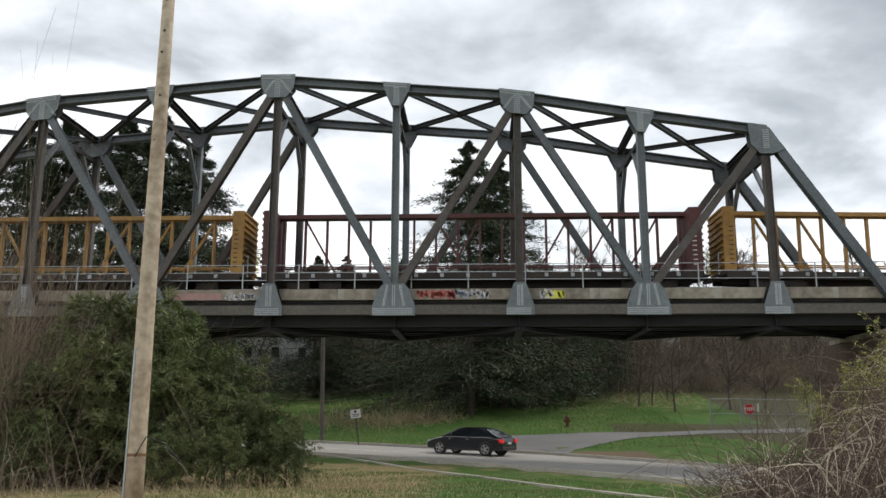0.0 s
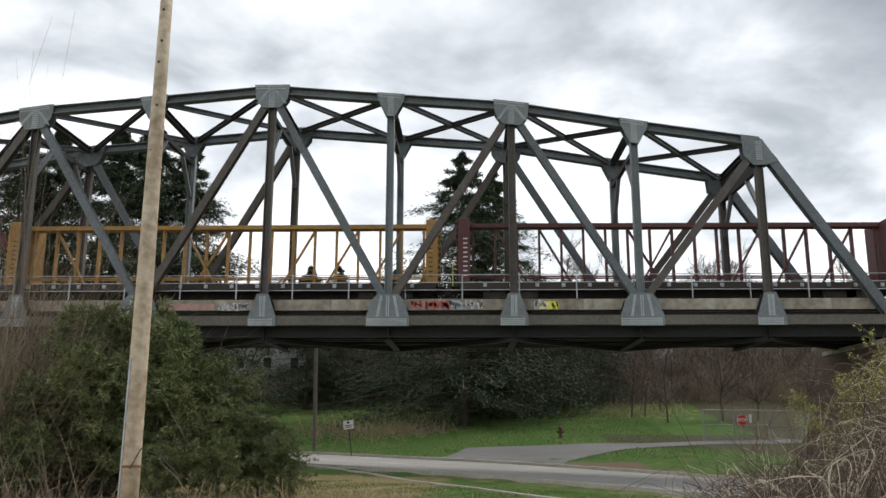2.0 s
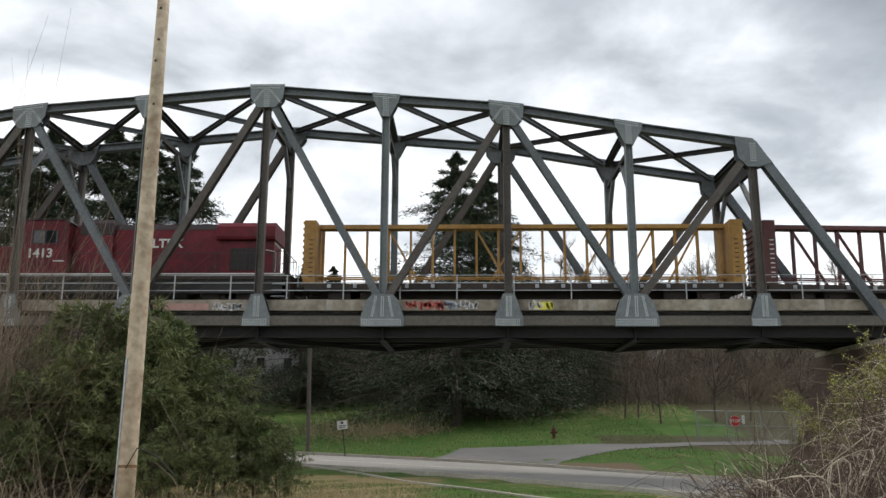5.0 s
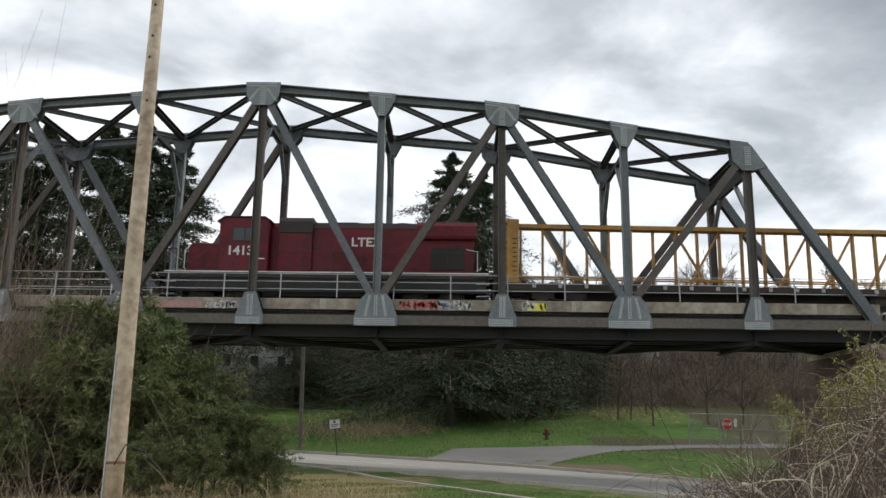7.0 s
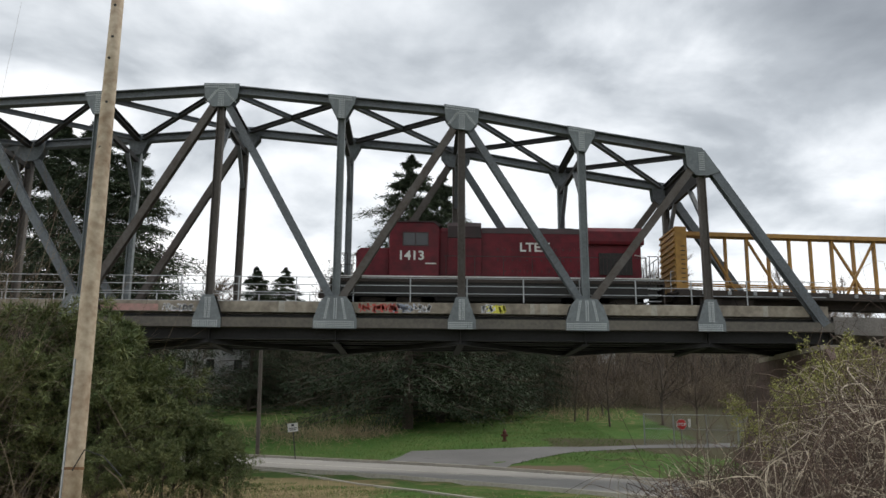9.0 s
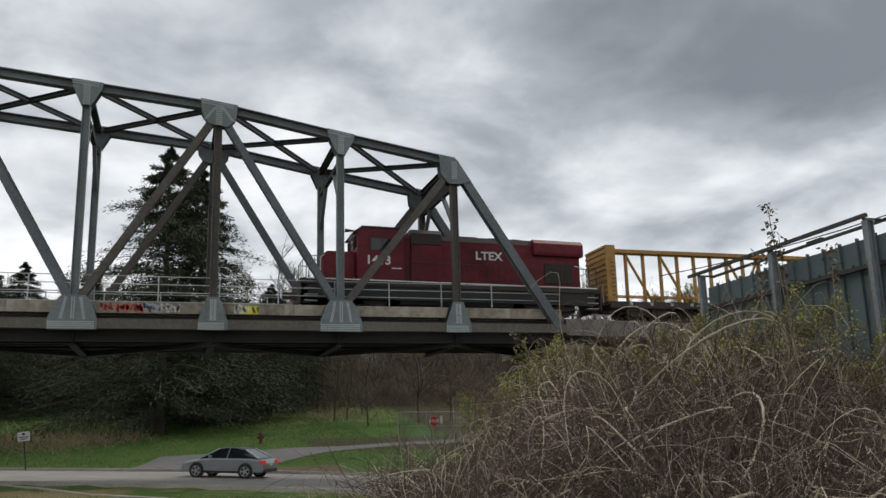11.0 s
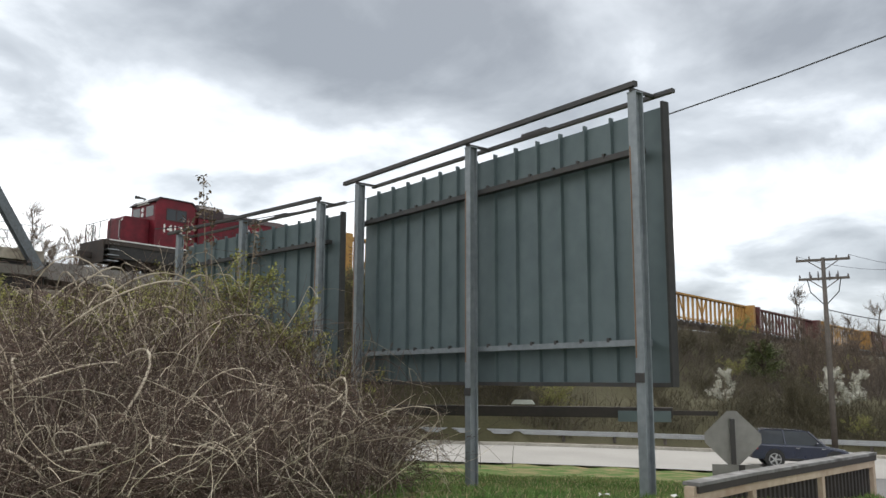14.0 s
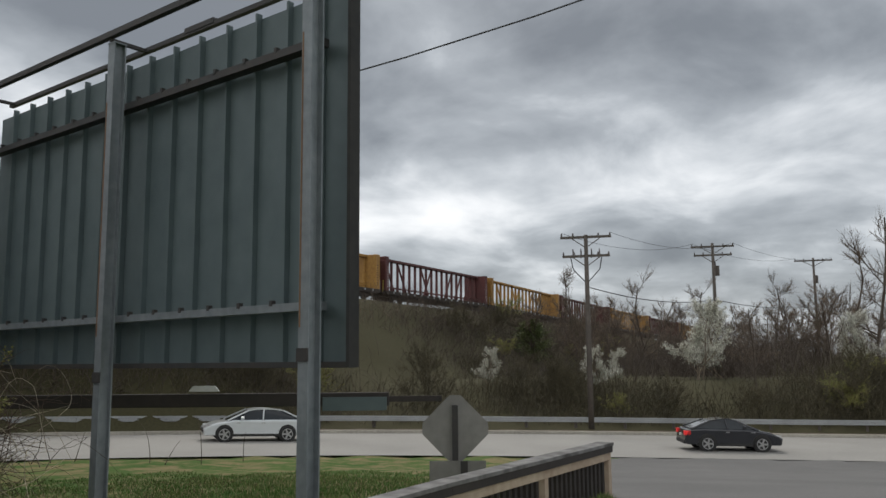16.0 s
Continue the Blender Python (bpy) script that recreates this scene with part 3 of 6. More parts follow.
def truss(y, front):
    s = -1 if front else 1
    for k in range(1, 9):
        a, b = Vector((nx_(k), y, TOPZ[k])), Vector((nx_(k + 1), y, TOPZ[k + 1]))
        part("top_chord", Shape().ibeam(a, b, 0.46, 0.44, 0.05), "steel", bridge)
    for k, e in ((1, 0), (9, 10)):
        part("end_post", Shape().ibeam((nx_(k), y, TOPZ[k]), (nx_(e) - (0.4 if e else -0.4), y, LOWZ + 0.1), 0.46, 0.44, 0.05, (0, 1, 0)), "steel", bridge)
    for k in range(10):
        part("lower_chord", Shape().box((nx_(k), y - 0.2, 6.92), (nx_(k + 1), y + 0.2, 7.38)), "chord", bridge)
    for k in range(1, 10):
        w = 0.36
        part("vertical_post", Shape().ibeam((nx_(k), y, 7.9), (nx_(k), y, TOPZ[k] - 0.1), w, w, 0.035, (1, 0, 0)), "gusset" if k % 2 == 0 else "steel_brown", bridge)
        other = [j for j in (k - 1, k + 1) if 0 < j < 10] if k % 2 else []
        for j in other:
            part("diagonal", Shape().ibeam((nx_(k), y, TOPZ[k] - 0.25), (nx_(j), y, LOWZ + 0.75), 0.36, 0.40, 0.04, (0, 1, 0)), "steel_brown" if j < k else "steel", bridge)
        t, z = TOPZ[k], TOPZ[k] + 0.2
        sl = (TOPZ.get(k + 1, t) - TOPZ.get(k - 1, t)) / (2 * PANEL) if 1 < k < 9 else 0
        if k % 2:
            if k in (1, 9):
                e = 1 if k == 9 else -1
                out = [(-0.85 * e, 0.22 + 0.13), (0.05 * e, 0.22), (0.95 * e, -1.05), (0.3 * e, -1.25), (-0.3 * e, -1.25), (-0.75 * e, -0.75)]
                out = [(nx_(k) + a, t + b) for a, b in out]
            else:
                out = [(nx_(k) + a, t + 0.24 + b + sl * a) for a, b in ((-0.9, 0), (0.9, 0), (0.82, -0.75), (0.45, -1.25), (-0.45, -1.25), (-0.82, -0.75))]
        else:
            out = [(nx_(k) + a, t + 0.24 + b + sl * a) for a, b in ((-0.72, 0), (0.72, 0), (0.66, -0.35), (0.22, -1.25), (-0.22, -1.25), (-0.66, -0.35))]
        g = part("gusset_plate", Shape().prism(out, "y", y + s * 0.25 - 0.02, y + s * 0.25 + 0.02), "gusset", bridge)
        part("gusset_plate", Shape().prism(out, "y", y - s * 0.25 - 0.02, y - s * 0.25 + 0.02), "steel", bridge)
        if k % 2:
            low = [(-0.68, 6.88), (0.68, 6.88), (0.68, 7.3), (0.28, 8.45), (-0.28, 8.45), (-0.68, 7.3)]
        else:
            low = [(-1.05, 6.86), (1.05, 6.86), (1.05, 7.3), (0.78, 8.1), (0.5, 8.42), (-0.5, 8.42), (-0.78, 8.1), (-1.05, 7.3)]
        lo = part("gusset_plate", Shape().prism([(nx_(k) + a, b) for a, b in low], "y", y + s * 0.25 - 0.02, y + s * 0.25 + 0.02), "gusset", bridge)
        # inner lower plate takes the steel with shade painted into its colour
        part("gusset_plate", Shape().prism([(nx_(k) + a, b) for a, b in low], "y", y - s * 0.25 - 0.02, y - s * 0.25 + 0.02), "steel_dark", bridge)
        if front and k >= 2:
            rv, rl = Shape(), Shape()
            yy = y - 0.27

            def stud(sh, a, b):
                sh.box((a - 0.026, yy - 0.02, b - 0.026), (a + 0.026, yy, b + 0.026))
            rows = 9
            for i in range(rows):
                f = i / (rows - 1)
                for off in (-0.12, -0.04, 0.04, 0.12):
                    stud(rv, nx_(k) + off, t - 0.05 - 0.9 * f)
            if k % 2 and k not in (1, 9):
                for sgn in (-1, 1):
                    for i in range(8):
                        f = i / 7
                        for off in (-0.09, 0.0, 0.09):
                            stud(rv, nx_(k) + sgn * (0.2 + 0.45 * f) + off, t - 0.1 - 0.62 * f - off * 0.6 * sgn)
            wide = 0.8 if k % 2 else 0.6
            if k != 9:
                for i in range(int(wide * 2 / 0.09)):
                    a = -wide + i * 0.09
                    stud(rv, nx_(k) + a, t + 0.15 + sl * a)
                    stud(rv, nx_(k) + a, t + 0.03 + sl * a)
            part("rivets", rv, "rivet", g, "pale rivet heads with highlights painted into their colour", "stuff")
            wide = 0.62 if k % 2 else 0.98
            for i in range(int(wide * 2 / 0.085)):
                for z0 in (6.93, 7.02, 7.11, 7.20):
                    stud(rl, nx_(k) - wide + i * 0.085, z0)
            for i in range(12):
                for off in ((-0.12, -0.05, 0.05, 0.12) if k % 2 else (-0.35, -0.28, -0.05, 0.05, 0.28, 0.35)):
                    lean = 0.35 * (off / abs(off)) * (i / 11) * 0.5 if abs(off) > 0.2 else 0
                    stud(rl, nx_(k) + off + lean, 8.3 - i * 0.085)
            part("rivets", rl, "rivet", lo, "pale rivet heads with highlights painted into their colour", "stuff")


truss(0.0, True)
truss(BACK, False)
for k in range(1, 10):
    # struts, bracing and knee braces between the two trusses
    t = TOPZ[k]
    # struts and one brace of each pair take the steel with shade in its colour
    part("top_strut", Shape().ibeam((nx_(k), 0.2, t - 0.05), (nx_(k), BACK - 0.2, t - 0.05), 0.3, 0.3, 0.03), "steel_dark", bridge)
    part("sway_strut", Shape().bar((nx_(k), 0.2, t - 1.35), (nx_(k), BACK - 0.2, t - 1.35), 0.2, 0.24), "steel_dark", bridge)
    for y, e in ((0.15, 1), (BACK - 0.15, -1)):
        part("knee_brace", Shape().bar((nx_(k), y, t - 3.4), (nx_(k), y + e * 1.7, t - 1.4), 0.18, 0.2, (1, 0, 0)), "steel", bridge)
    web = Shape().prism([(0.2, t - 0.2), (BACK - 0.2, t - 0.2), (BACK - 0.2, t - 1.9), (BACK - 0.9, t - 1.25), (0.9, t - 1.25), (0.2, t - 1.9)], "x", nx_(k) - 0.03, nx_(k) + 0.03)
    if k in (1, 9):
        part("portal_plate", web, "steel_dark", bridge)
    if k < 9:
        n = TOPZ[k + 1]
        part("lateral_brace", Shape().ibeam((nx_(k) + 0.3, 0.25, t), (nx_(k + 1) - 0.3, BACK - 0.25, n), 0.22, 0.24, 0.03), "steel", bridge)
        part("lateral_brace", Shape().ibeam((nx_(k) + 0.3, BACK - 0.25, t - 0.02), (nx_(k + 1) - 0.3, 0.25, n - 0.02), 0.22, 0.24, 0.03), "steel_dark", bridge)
# floor members and deck slab wear the near-black steel, painting the shade below
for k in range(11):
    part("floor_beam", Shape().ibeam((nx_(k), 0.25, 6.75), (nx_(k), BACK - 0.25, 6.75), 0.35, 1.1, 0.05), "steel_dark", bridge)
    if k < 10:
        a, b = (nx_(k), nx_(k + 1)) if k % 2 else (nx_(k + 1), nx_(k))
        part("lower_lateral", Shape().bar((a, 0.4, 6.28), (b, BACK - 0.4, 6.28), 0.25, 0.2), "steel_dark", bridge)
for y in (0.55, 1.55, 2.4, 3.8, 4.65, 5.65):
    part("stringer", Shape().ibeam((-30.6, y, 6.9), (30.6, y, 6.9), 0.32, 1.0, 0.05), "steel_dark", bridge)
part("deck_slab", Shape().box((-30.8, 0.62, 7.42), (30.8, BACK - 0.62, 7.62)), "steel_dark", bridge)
part("ballast_bed", Shape().box((-30.8, 0.75, 7.625), (30.8, BACK - 0.75, 7.9)), "ballast", bridge, "grey ballast")
for k in range(10):
    for y in (0.30, BACK - 0.75):
        part("curb", Shape().box((nx_(k) + 0.02, y, 7.70), (nx_(k + 1) - 0.02, y + 0.4, 8.24)), "curb", bridge, "stained concrete curb", bevel=0.02)


def tags(x0, x1, z0, z1, mats, seed):
    """Illegible spray paint: overlapping slanted strokes on the curb's face."""
    rnd = random.Random(seed)
    shapes = {m: Shape() for m in mats}
    x, i = x0, 0
    while x < x1:
        w = rnd.uniform(0.16, 0.3)
        sh = shapes[mats[int((x - x0) / (x1 - x0) * len(mats)) % len(mats)]]
        yy = 0.296 - 0.0012 * (i % 3)
        for _ in range(6):
            a, b = rnd.uniform(0, 1), rnd.uniform(0, 1)
            p = (x + rnd.uniform(0, w), yy, z0 + (z1 - z0) * a)
            q = (x + rnd.uniform(0, w), yy, z0 + (z1 - z0) * b)
            sh.bar(p, q, 0.003, rnd.uniform(0.06, 0.1), (1, 0, 0.3))
        x += w * 0.8
        i += 1
    for m, sh in shapes.items():
        if sh.v:
            part("graffiti", sh, m, bridge, "illegible spray-painted letters", "stuff")


tags(7.2, 8.9, 7.74, 8.2, ["red_spray"], 1)
tags(8.8, 10.6, 7.74, 8.2, ["blue_spray", "white_spray"], 2)
tags(13.2, 14.4, 7.74, 8.18, ["white_spray", "yellow_spray"], 3)
tags(-2.3, -1.0, 7.72, 8.1, ["white_spray"], 4)
part("graffiti", Shape().box((13.45, 0.294, 7.75), (14.35, 0.2975, 8.12)), "yellow_spray", bridge, "faded yellow paint patch")
part("graffiti", Shape().box((-5.4, 0.294, 7.74), (-2.5, 0.2975, 8.06)), "pink", bridge, "washed-out pink paint patch")
for a, w in ((3.3, 0.3), (5.6, 0.12), (15.6, 0.22), (16.1, 0.35), (21.6, 0.3), (27.2, 0.25)):
    part("patch", Shape().box((a, 0.294, 7.71), (a + w, 0.2975, 8.235)), "kerb", bridge, "pale concrete patch")
for y in (0.42, BACK - 0.42):
    for z in (8.72, 9.10, 9.48):
        part("handrail", Shape().bar((-30.5, y, z), (30.5, y, z), 0.034, 0.034), "galv", bridge, "thin galvanised handrail")
    for i in range(22):
        part("rail_post", Shape().bar((-29.5 + i * 2.8, y, 8.28), (-29.5 + i * 2.8, y, 9.5), 0.055, 0.055, (1, 0, 0)), "galv", bridge, "thin galvanised rail post")

# added plate, not a known girder: stands in for the shade under the train
part("shade_plate", Shape().box((-30.6, BACK - 0.34, 7.6), (30.6, BACK - 0.28, 8.85)), "steel_dark", bridge, "dark plate added along the far walkway to close bright gaps under the train")

# ---- track ----
track = thing("railway_track", "steel rails on dark sleepers across bridge and bank", "track", kind="structure", at=(0, 0, 0))
TX = list(np.arange(-120, 34, 14.0)) + list(np.arange(34, 240, 6.0))
for off in (-0.75, 0.75):
    part("rail", strip([(x, track_y(x)) for x in TX], off - 0.036, off + 0.036, RAIL_Z, lambda x, y: lerp(GRADE, x), 0.16), "railsteel", track, "worn steel rail")
ties = Shape()
for x in np.arange(-60, 200, 0.62):
    m = track_pose(float(x)) @ pose(0, 0, -RAIL_Z)
    ties.box((-0.11, -1.3, RAIL_Z - 0.34), (0.11, 1.3, RAIL_Z - 0.16), m)
part("sleepers", ties, "tie", track, "creosoted wooden sleepers", "stuff")
for lo, hi in ((-120, -30.9), (30.9, 240)):
    xs = np.arange(lo, hi, 3.0)
    part("ballast", strip([(x, track_y(x)) for x in xs], -2.4, 2.4, RAIL_Z - 0.22, lambda x, y: lerp(GRADE, x), 0.9), "ballast", track, "grey track ballast")

# ---- abutments ----
for sx, nm in ((1, "abutment_east"), (-1, "abutment_west")):
    ab = thing(nm, "dark red-brown masonry bridge abutment with stepped wing wall", "abutment", kind="structure", at=(0, 0, 0))
    rnd = random.Random(5)
    z, row = -1.5, 0
    core = Shape().box((sx * 29.6, -0.4, -1.6), (sx * 32.5, BACK + 0.6, 6.0)) if sx > 0 else Shape().box((-32.5, -0.4, -1.6), (-29.6, BACK + 0.6, 6.0))
    part("core", core, "abutment", ab)
    stone = {}
    while z < 5.9:
        y = -0.4 - (0.5 if row % 2 else 0)
        while y < BACK + 0.6:
            w = 1.0
            key = "stone"
            if key not in stone:
                stone[key] = Shape().box((-0.06, 0.015, 0.015), (0.0, w - 0.015, 0.485)).mesh("stone", M["abutment"])
            ob = part("stone", stone[key], "abutment", ab)
            ob.location = (sx * 29.6 + (0.0 if sx > 0 else 0.06), y, z)
            y += w
        z += 0.5
        row += 1
    # sloping wing wall on the camera's side
    wing = Shape().prism([(-0.45, 6.2), (-0.45, -1.6), (-4.2, -1.6), (-4.2, 2.0)], "x", 29.7 if sx > 0 else -30.5, 30.5 if sx > 0 else -29.7)
    part("wing_wall", wing, "abutment", ab)
    # the wing wall beyond the track slopes down course by course
    back = Shape().prism([(BACK + 0.62, 6.0), (BACK + 0.62, -1.6), (BACK + 6.2, -1.6), (BACK + 6.2, 0.2)], "x", 29.75 if sx > 0 else -30.5, 30.5 if sx > 0 else -29.75)
    part("wing_wall", back, "abutment", ab)
    z, row = -1.0, 0
    while z < 5.6:
        y, far_end = BACK + 0.65 - (0.5 if row % 2 else 0.0), BACK + 0.62 + 5.58 * min(1.0, (6.0 - z - 0.5) / 5.8)
        while y + 1.0 < far_end + 0.25:
            if y > BACK + 0.6:
                ob = part("stone", stone["stone"], "abutment", ab)
                ob.location = (sx * 29.72 + (0.0 if sx > 0 else 0.06), y, z)
            y += 1.0
        z += 0.5
        row += 1
    part("bearing_seat", Shape().box((sx * 29.5 if sx > 0 else -31.4, -0.5, 6.0), (31.4 if sx > 0 else -29.5, BACK + 0.7, 6.25)), "curb", ab)


# ---- train ----
def wheelset(parent, x, r=0.46):
    for y in (-0.75, 0.75):
        part("wheel", Shape().disc((x, r), r, y - 0.07, y + 0.07, "y", 20), "bogie", parent)


def bogie(parent, x):
    b = part("bogie", Shape().box((x - 1.4, -1.05, 0.4), (x + 1.4, -0.92, 0.85)).box((x - 1.4, 0.92, 0.4), (x + 1.4, 1.05, 0.85)).box((x - 0.25, -1.05, 0.35), (x + 0.25, 1.05, 0.85))
             .prism([(x - 1.15, 0.32), (x - 0.6, 0.32), (x - 0.4, 0.7), (x - 1.3, 0.7)], "y", -1.1, -0.95).prism([(x + 0.6, 0.32), (x + 1.15, 0.32), (x + 1.3, 0.7), (x + 0.4, 0.7)], "y", -1.1, -0.95), "bogie", parent)
    wheelset(b, x - 0.86)
    wheelset(b, x + 0.86)


CAR = 23.5
BODY = 22.5


def centrebeam(colour, label):
    """An empty centre-beam flat wagon: bulkheads, a long top beam, posts and slanted braces."""
    m = "wagon_" + colour
    c = thing("centrebeam_wagon", label, "railway wagon", "wagons of the train")
    h = BODY / 2
    part("deck", Shape().box((-h, -1.35, 1.0), (h, 1.35, 1.16)).box((-h + 0.1, -1.4, 0.78), (h - 0.1, -1.25, 1.12)).box((-h + 0.1, 1.25, 0.78), (h - 0.1, 1.4, 1.12)), "bogie", c)
    part("centre_sill", Shape().prism([(-h + 0.3, 1.0), (-h + 0.3, 0.7), (-5.5, 0.45), (5.5, 0.45), (h - 0.3, 0.7), (h - 0.3, 1.0)], "y", -0.35, 0.35), "bogie", c)
    for s in (-1, 1):
        b = part("bulkhead", Shape().box((s * (h - 0.62) if s > 0 else -h, -1.35, 1.16), (h if s > 0 else -(h - 0.62), 1.35, 4.5)), m, c, bevel=0.03)
        ribs = Shape()
        for z in np.arange(1.45, 4.4, 0.32):
            ribs.box((s * h if s > 0 else -h - 0.07, -1.3, z), (h + 0.07 if s > 0 else -h, 1.3, z + 0.1))
        part("bulkhead_ribs", ribs, m, b)
        side = Shape()
        for k in range(9):
            z = 1.5 + 0.24 * k
            side.box((s * (h - 0.5) - (0 if s > 0 else 0.22), -1.362, z), (s * (h - 0.5) + (0.22 if s > 0 else 0), -1.352, z + 0.05))
        part("stencil", side, "white" if colour == "maroon" else "bogie", b, "small illegible stencilled lettering", "stuff")
        part("end_platform", Shape().box((s * h if s > 0 else -h - 0.35, -1.2, 0.95), (h + 0.35 if s > 0 else -h, 1.2, 1.02)), "bogie", c)
        part("coupler", Shape().box((s * (h + 0.3) if s > 0 else -h - 0.62, -0.15, 0.72), (h + 0.62 if s > 0 else -h - 0.3, 0.15, 0.98)), "bogie", c)
        part("brake_step", Shape().bar((s * (h + 0.25), -1.2, 1.0), (s * (h + 0.25), -1.2, 2.1), 0.03, 0.03).bar((s * (h + 0.25), -1.2, 2.1), (s * (h + 0.02), -1.2, 2.1), 0.03, 0.03), "yellow_spray" if colour == "maroon" else "galv", c)
        bogie(c, s * (h - 2.7))
    part("top_beam", Shape().box((-h + 0.6, -0.32, 4.28), (h - 0.6, 0.32, 4.5)), m, c)
    n = 18
    step = (BODY - 1.6) / n
    for i in range(n + 1):
        x = -h + 0.8 + i * step
        part("post", Shape().box((x - 0.055, -0.13, 1.16), (x + 0.055, 0.13, 4.28)), m, c)
    for i in range(1, n, 2):
        x = -h + 0.8 + i * step
        e = 1 if i < n / 2 else -1
        if i not in (5, 11):
            a, b = (x, x + e * step * 1.5)
            part("brace", Shape().bar((a, 0, 4.25), (b, 0, 1.2), 0.10, 0.16, (0, 1, 0)), m if colour == "maroon" else "wagon_yellow", c)
    part("lower_rail", Shape().box((-h + 0.6, -0.3, 1.62), (h - 0.6, -0.26, 1.7)).box((-h + 0.6, 0.26, 1.62), (h - 0.6, 0.3, 1.7)), m, c)
    winch = Shape().box((0, -1.48, 0.92), (0.18, -1.4, 1.1)).disc((0.09, 1.01), 0.06, -1.5, -1.48, "y", 8).mesh("strap_winch", M["galv"])
    for i in range(16):
        part("strap_winch", winch, "", c, "small steel strap winch").location = (-h + 1.3 + i * 1.32, 0, 0)
    return c


def text_mesh(words, size, depth=0.006):
    cu = bpy.data.curves.new("lettering", "FONT")
    cu.body, cu.size, cu.extrude, cu.align_x = words, size, depth, "CENTER"
    cu.offset = size * 0.025
    tmp = bpy.data.objects.new("lettering", cu)
    scene.collection.objects.link(tmp)
    dg = bpy.context.evaluated_depsgraph_get()
    me = bpy.data.meshes.new_from_object(tmp.evaluated_get(dg))
    bpy.data.objects.remove(tmp)
    return me


def lettering(words, size, mat, parent, m, label):
    me = text_mesh(words, size)
    me.materials.clear()
    me.materials.append(M[mat])
    ob = part("lettering", me, mat, parent, label)
    ob.matrix_basis = m
    return ob


def locomotive():
    """A four-axle hood diesel; x runs from its cab end (minus) to its long hood's end (plus)."""
    c = thing("diesel_locomotive", "faded red hood-type diesel locomotive with white lettering", "locomotive")
    L = 7.6
    part("underframe", Shape().box((-L, -1.5, 1.30), (L, 1.5, 1.58)), "bogie", c)
    part("sill_stripe", Shape().box((-L + 0.2, -1.515, 1.54), (L - 0.2, -1.5, 1.60)).box((-L + 0.2, 1.5, 1.54), (L - 0.2, 1.515, 1.60)), "white", c, "white sill stripe")
    # skirt made deeper than the frame's, its black standing in for shade below
    part("side_skirt", Shape().box((-7.3, -1.42, 0.62), (7.3, -1.2, 1.3)).box((-7.3, 1.2, 0.62), (7.3, 1.42, 1.3)), "black", c, "black frame skirt deepened to darken the space below the sill")
    part("fuel_tank", Shape().prism([(-1.2, 0.42), (1.2, 0.42), (1.35, 0.7), (1.3, 1.3), (-1.3, 1.3), (-1.35, 0.7)], "x", -2.9, 2.9), "black", c, bevel=0.04)
    for x in (-3.9, 3.1):
        part("air_tank", Shape().disc((-1.25, 1.1), 0.16, x, x + 0.8, "x", 12), "bogie", c)
    # short hood, cab, long hood
    nose = Shape().prism([(-6.55, 1.58), (-6.55, 2.95), (-6.35, 3.12), (-5.0, 3.12), (-5.0, 1.58)], "y", -0.85, 0.85)
    part("short_hood", nose, "loco_red", c, bevel=0.05)
    cab = part("cab", Shape().prism([(-5.0, 1.58), (-5.0, 4.05), (-4.75, 4.3), (-2.95, 4.3), (-2.7, 4.1), (-2.7, 1.58)], "y", -1.45, 1.45), "loco_red", c, bevel=0.05)
    part("cab_roof", Shape().prism([(-5.15, 4.08), (-4.8, 4.36), (-2.9, 4.36), (-2.6, 4.14), (-2.75, 4.1), (-2.95, 4.30), (-4.75, 4.30), (-5.0, 4.05)], "y", -1.5, 1.5), "loco_dark", cab)
    for y in (-1.455, 1.445):
        part("side_window", Shape().box((-4.35, y, 3.15), (-3.25, y + 0.01, 3.75)), "glass", cab, "dark side window")
        fr = Shape()
        for a, b in (((-4.4, 3.1), (-3.2, 3.15)), ((-4.4, 3.75), (-3.2, 3.8)), ((-4.4, 3.15), (-4.35, 3.75)), ((-3.25, 3.15), (-3.2, 3.75)), ((-3.83, 3.15), (-3.78, 3.75))):
            fr.box((a[0], y - 0.012, a[1]), (b[0], y + 0.022, b[1]))
        part("window_frame", fr, "loco_dark", cab)
    for y0, y1 in ((-1.2, -0.35), (0.35, 1.2)):
        part("front_window", Shape().box((-5.012, y0, 3.3), (-5.0, y1, 3.9)), "glass", cab)
    part("number_board", Shape().box((-5.09, -0.6, 4.0), (-5.0, 0.6, 4.22)), "white", cab, "small white number board")
    part("headlight", Shape().disc((0.0, 3.75), 0.12, -5.06, -5.0, "x", 12).disc((0.0, 3.45), 0.12, -5.06, -5.0, "x", 12), "lamp", cab)
    hood = part("long_hood", Shape().prism([(-0.92, 1.58), (0.92, 1.58), (0.92, 3.95), (0.75, 4.2), (-0.75, 4.2), (-0.92, 3.95)], "x", -2.7, 6.75), "loco_red", c, bevel=0.04)
    part("hood_roof", Shape().prism([(-0.93, 3.9), (-0.76, 4.19), (0.76, 4.19), (0.93, 3.9), (0.95, 3.9), (0.77, 4.215), (-0.77, 4.215), (-0.95, 3.9)], "x", -0.7, 6.7), "loco_dark", hood, "sooty dark hood roof")
    part("grab_rail", Shape().tube([(-6.6, -0.9, 1.75), (-6.68, -0.92, 1.85), (-6.68, -0.92, 2.75), (-6.5, -0.88, 2.9)], 0.025, 6), "white", c, "white grab rail")
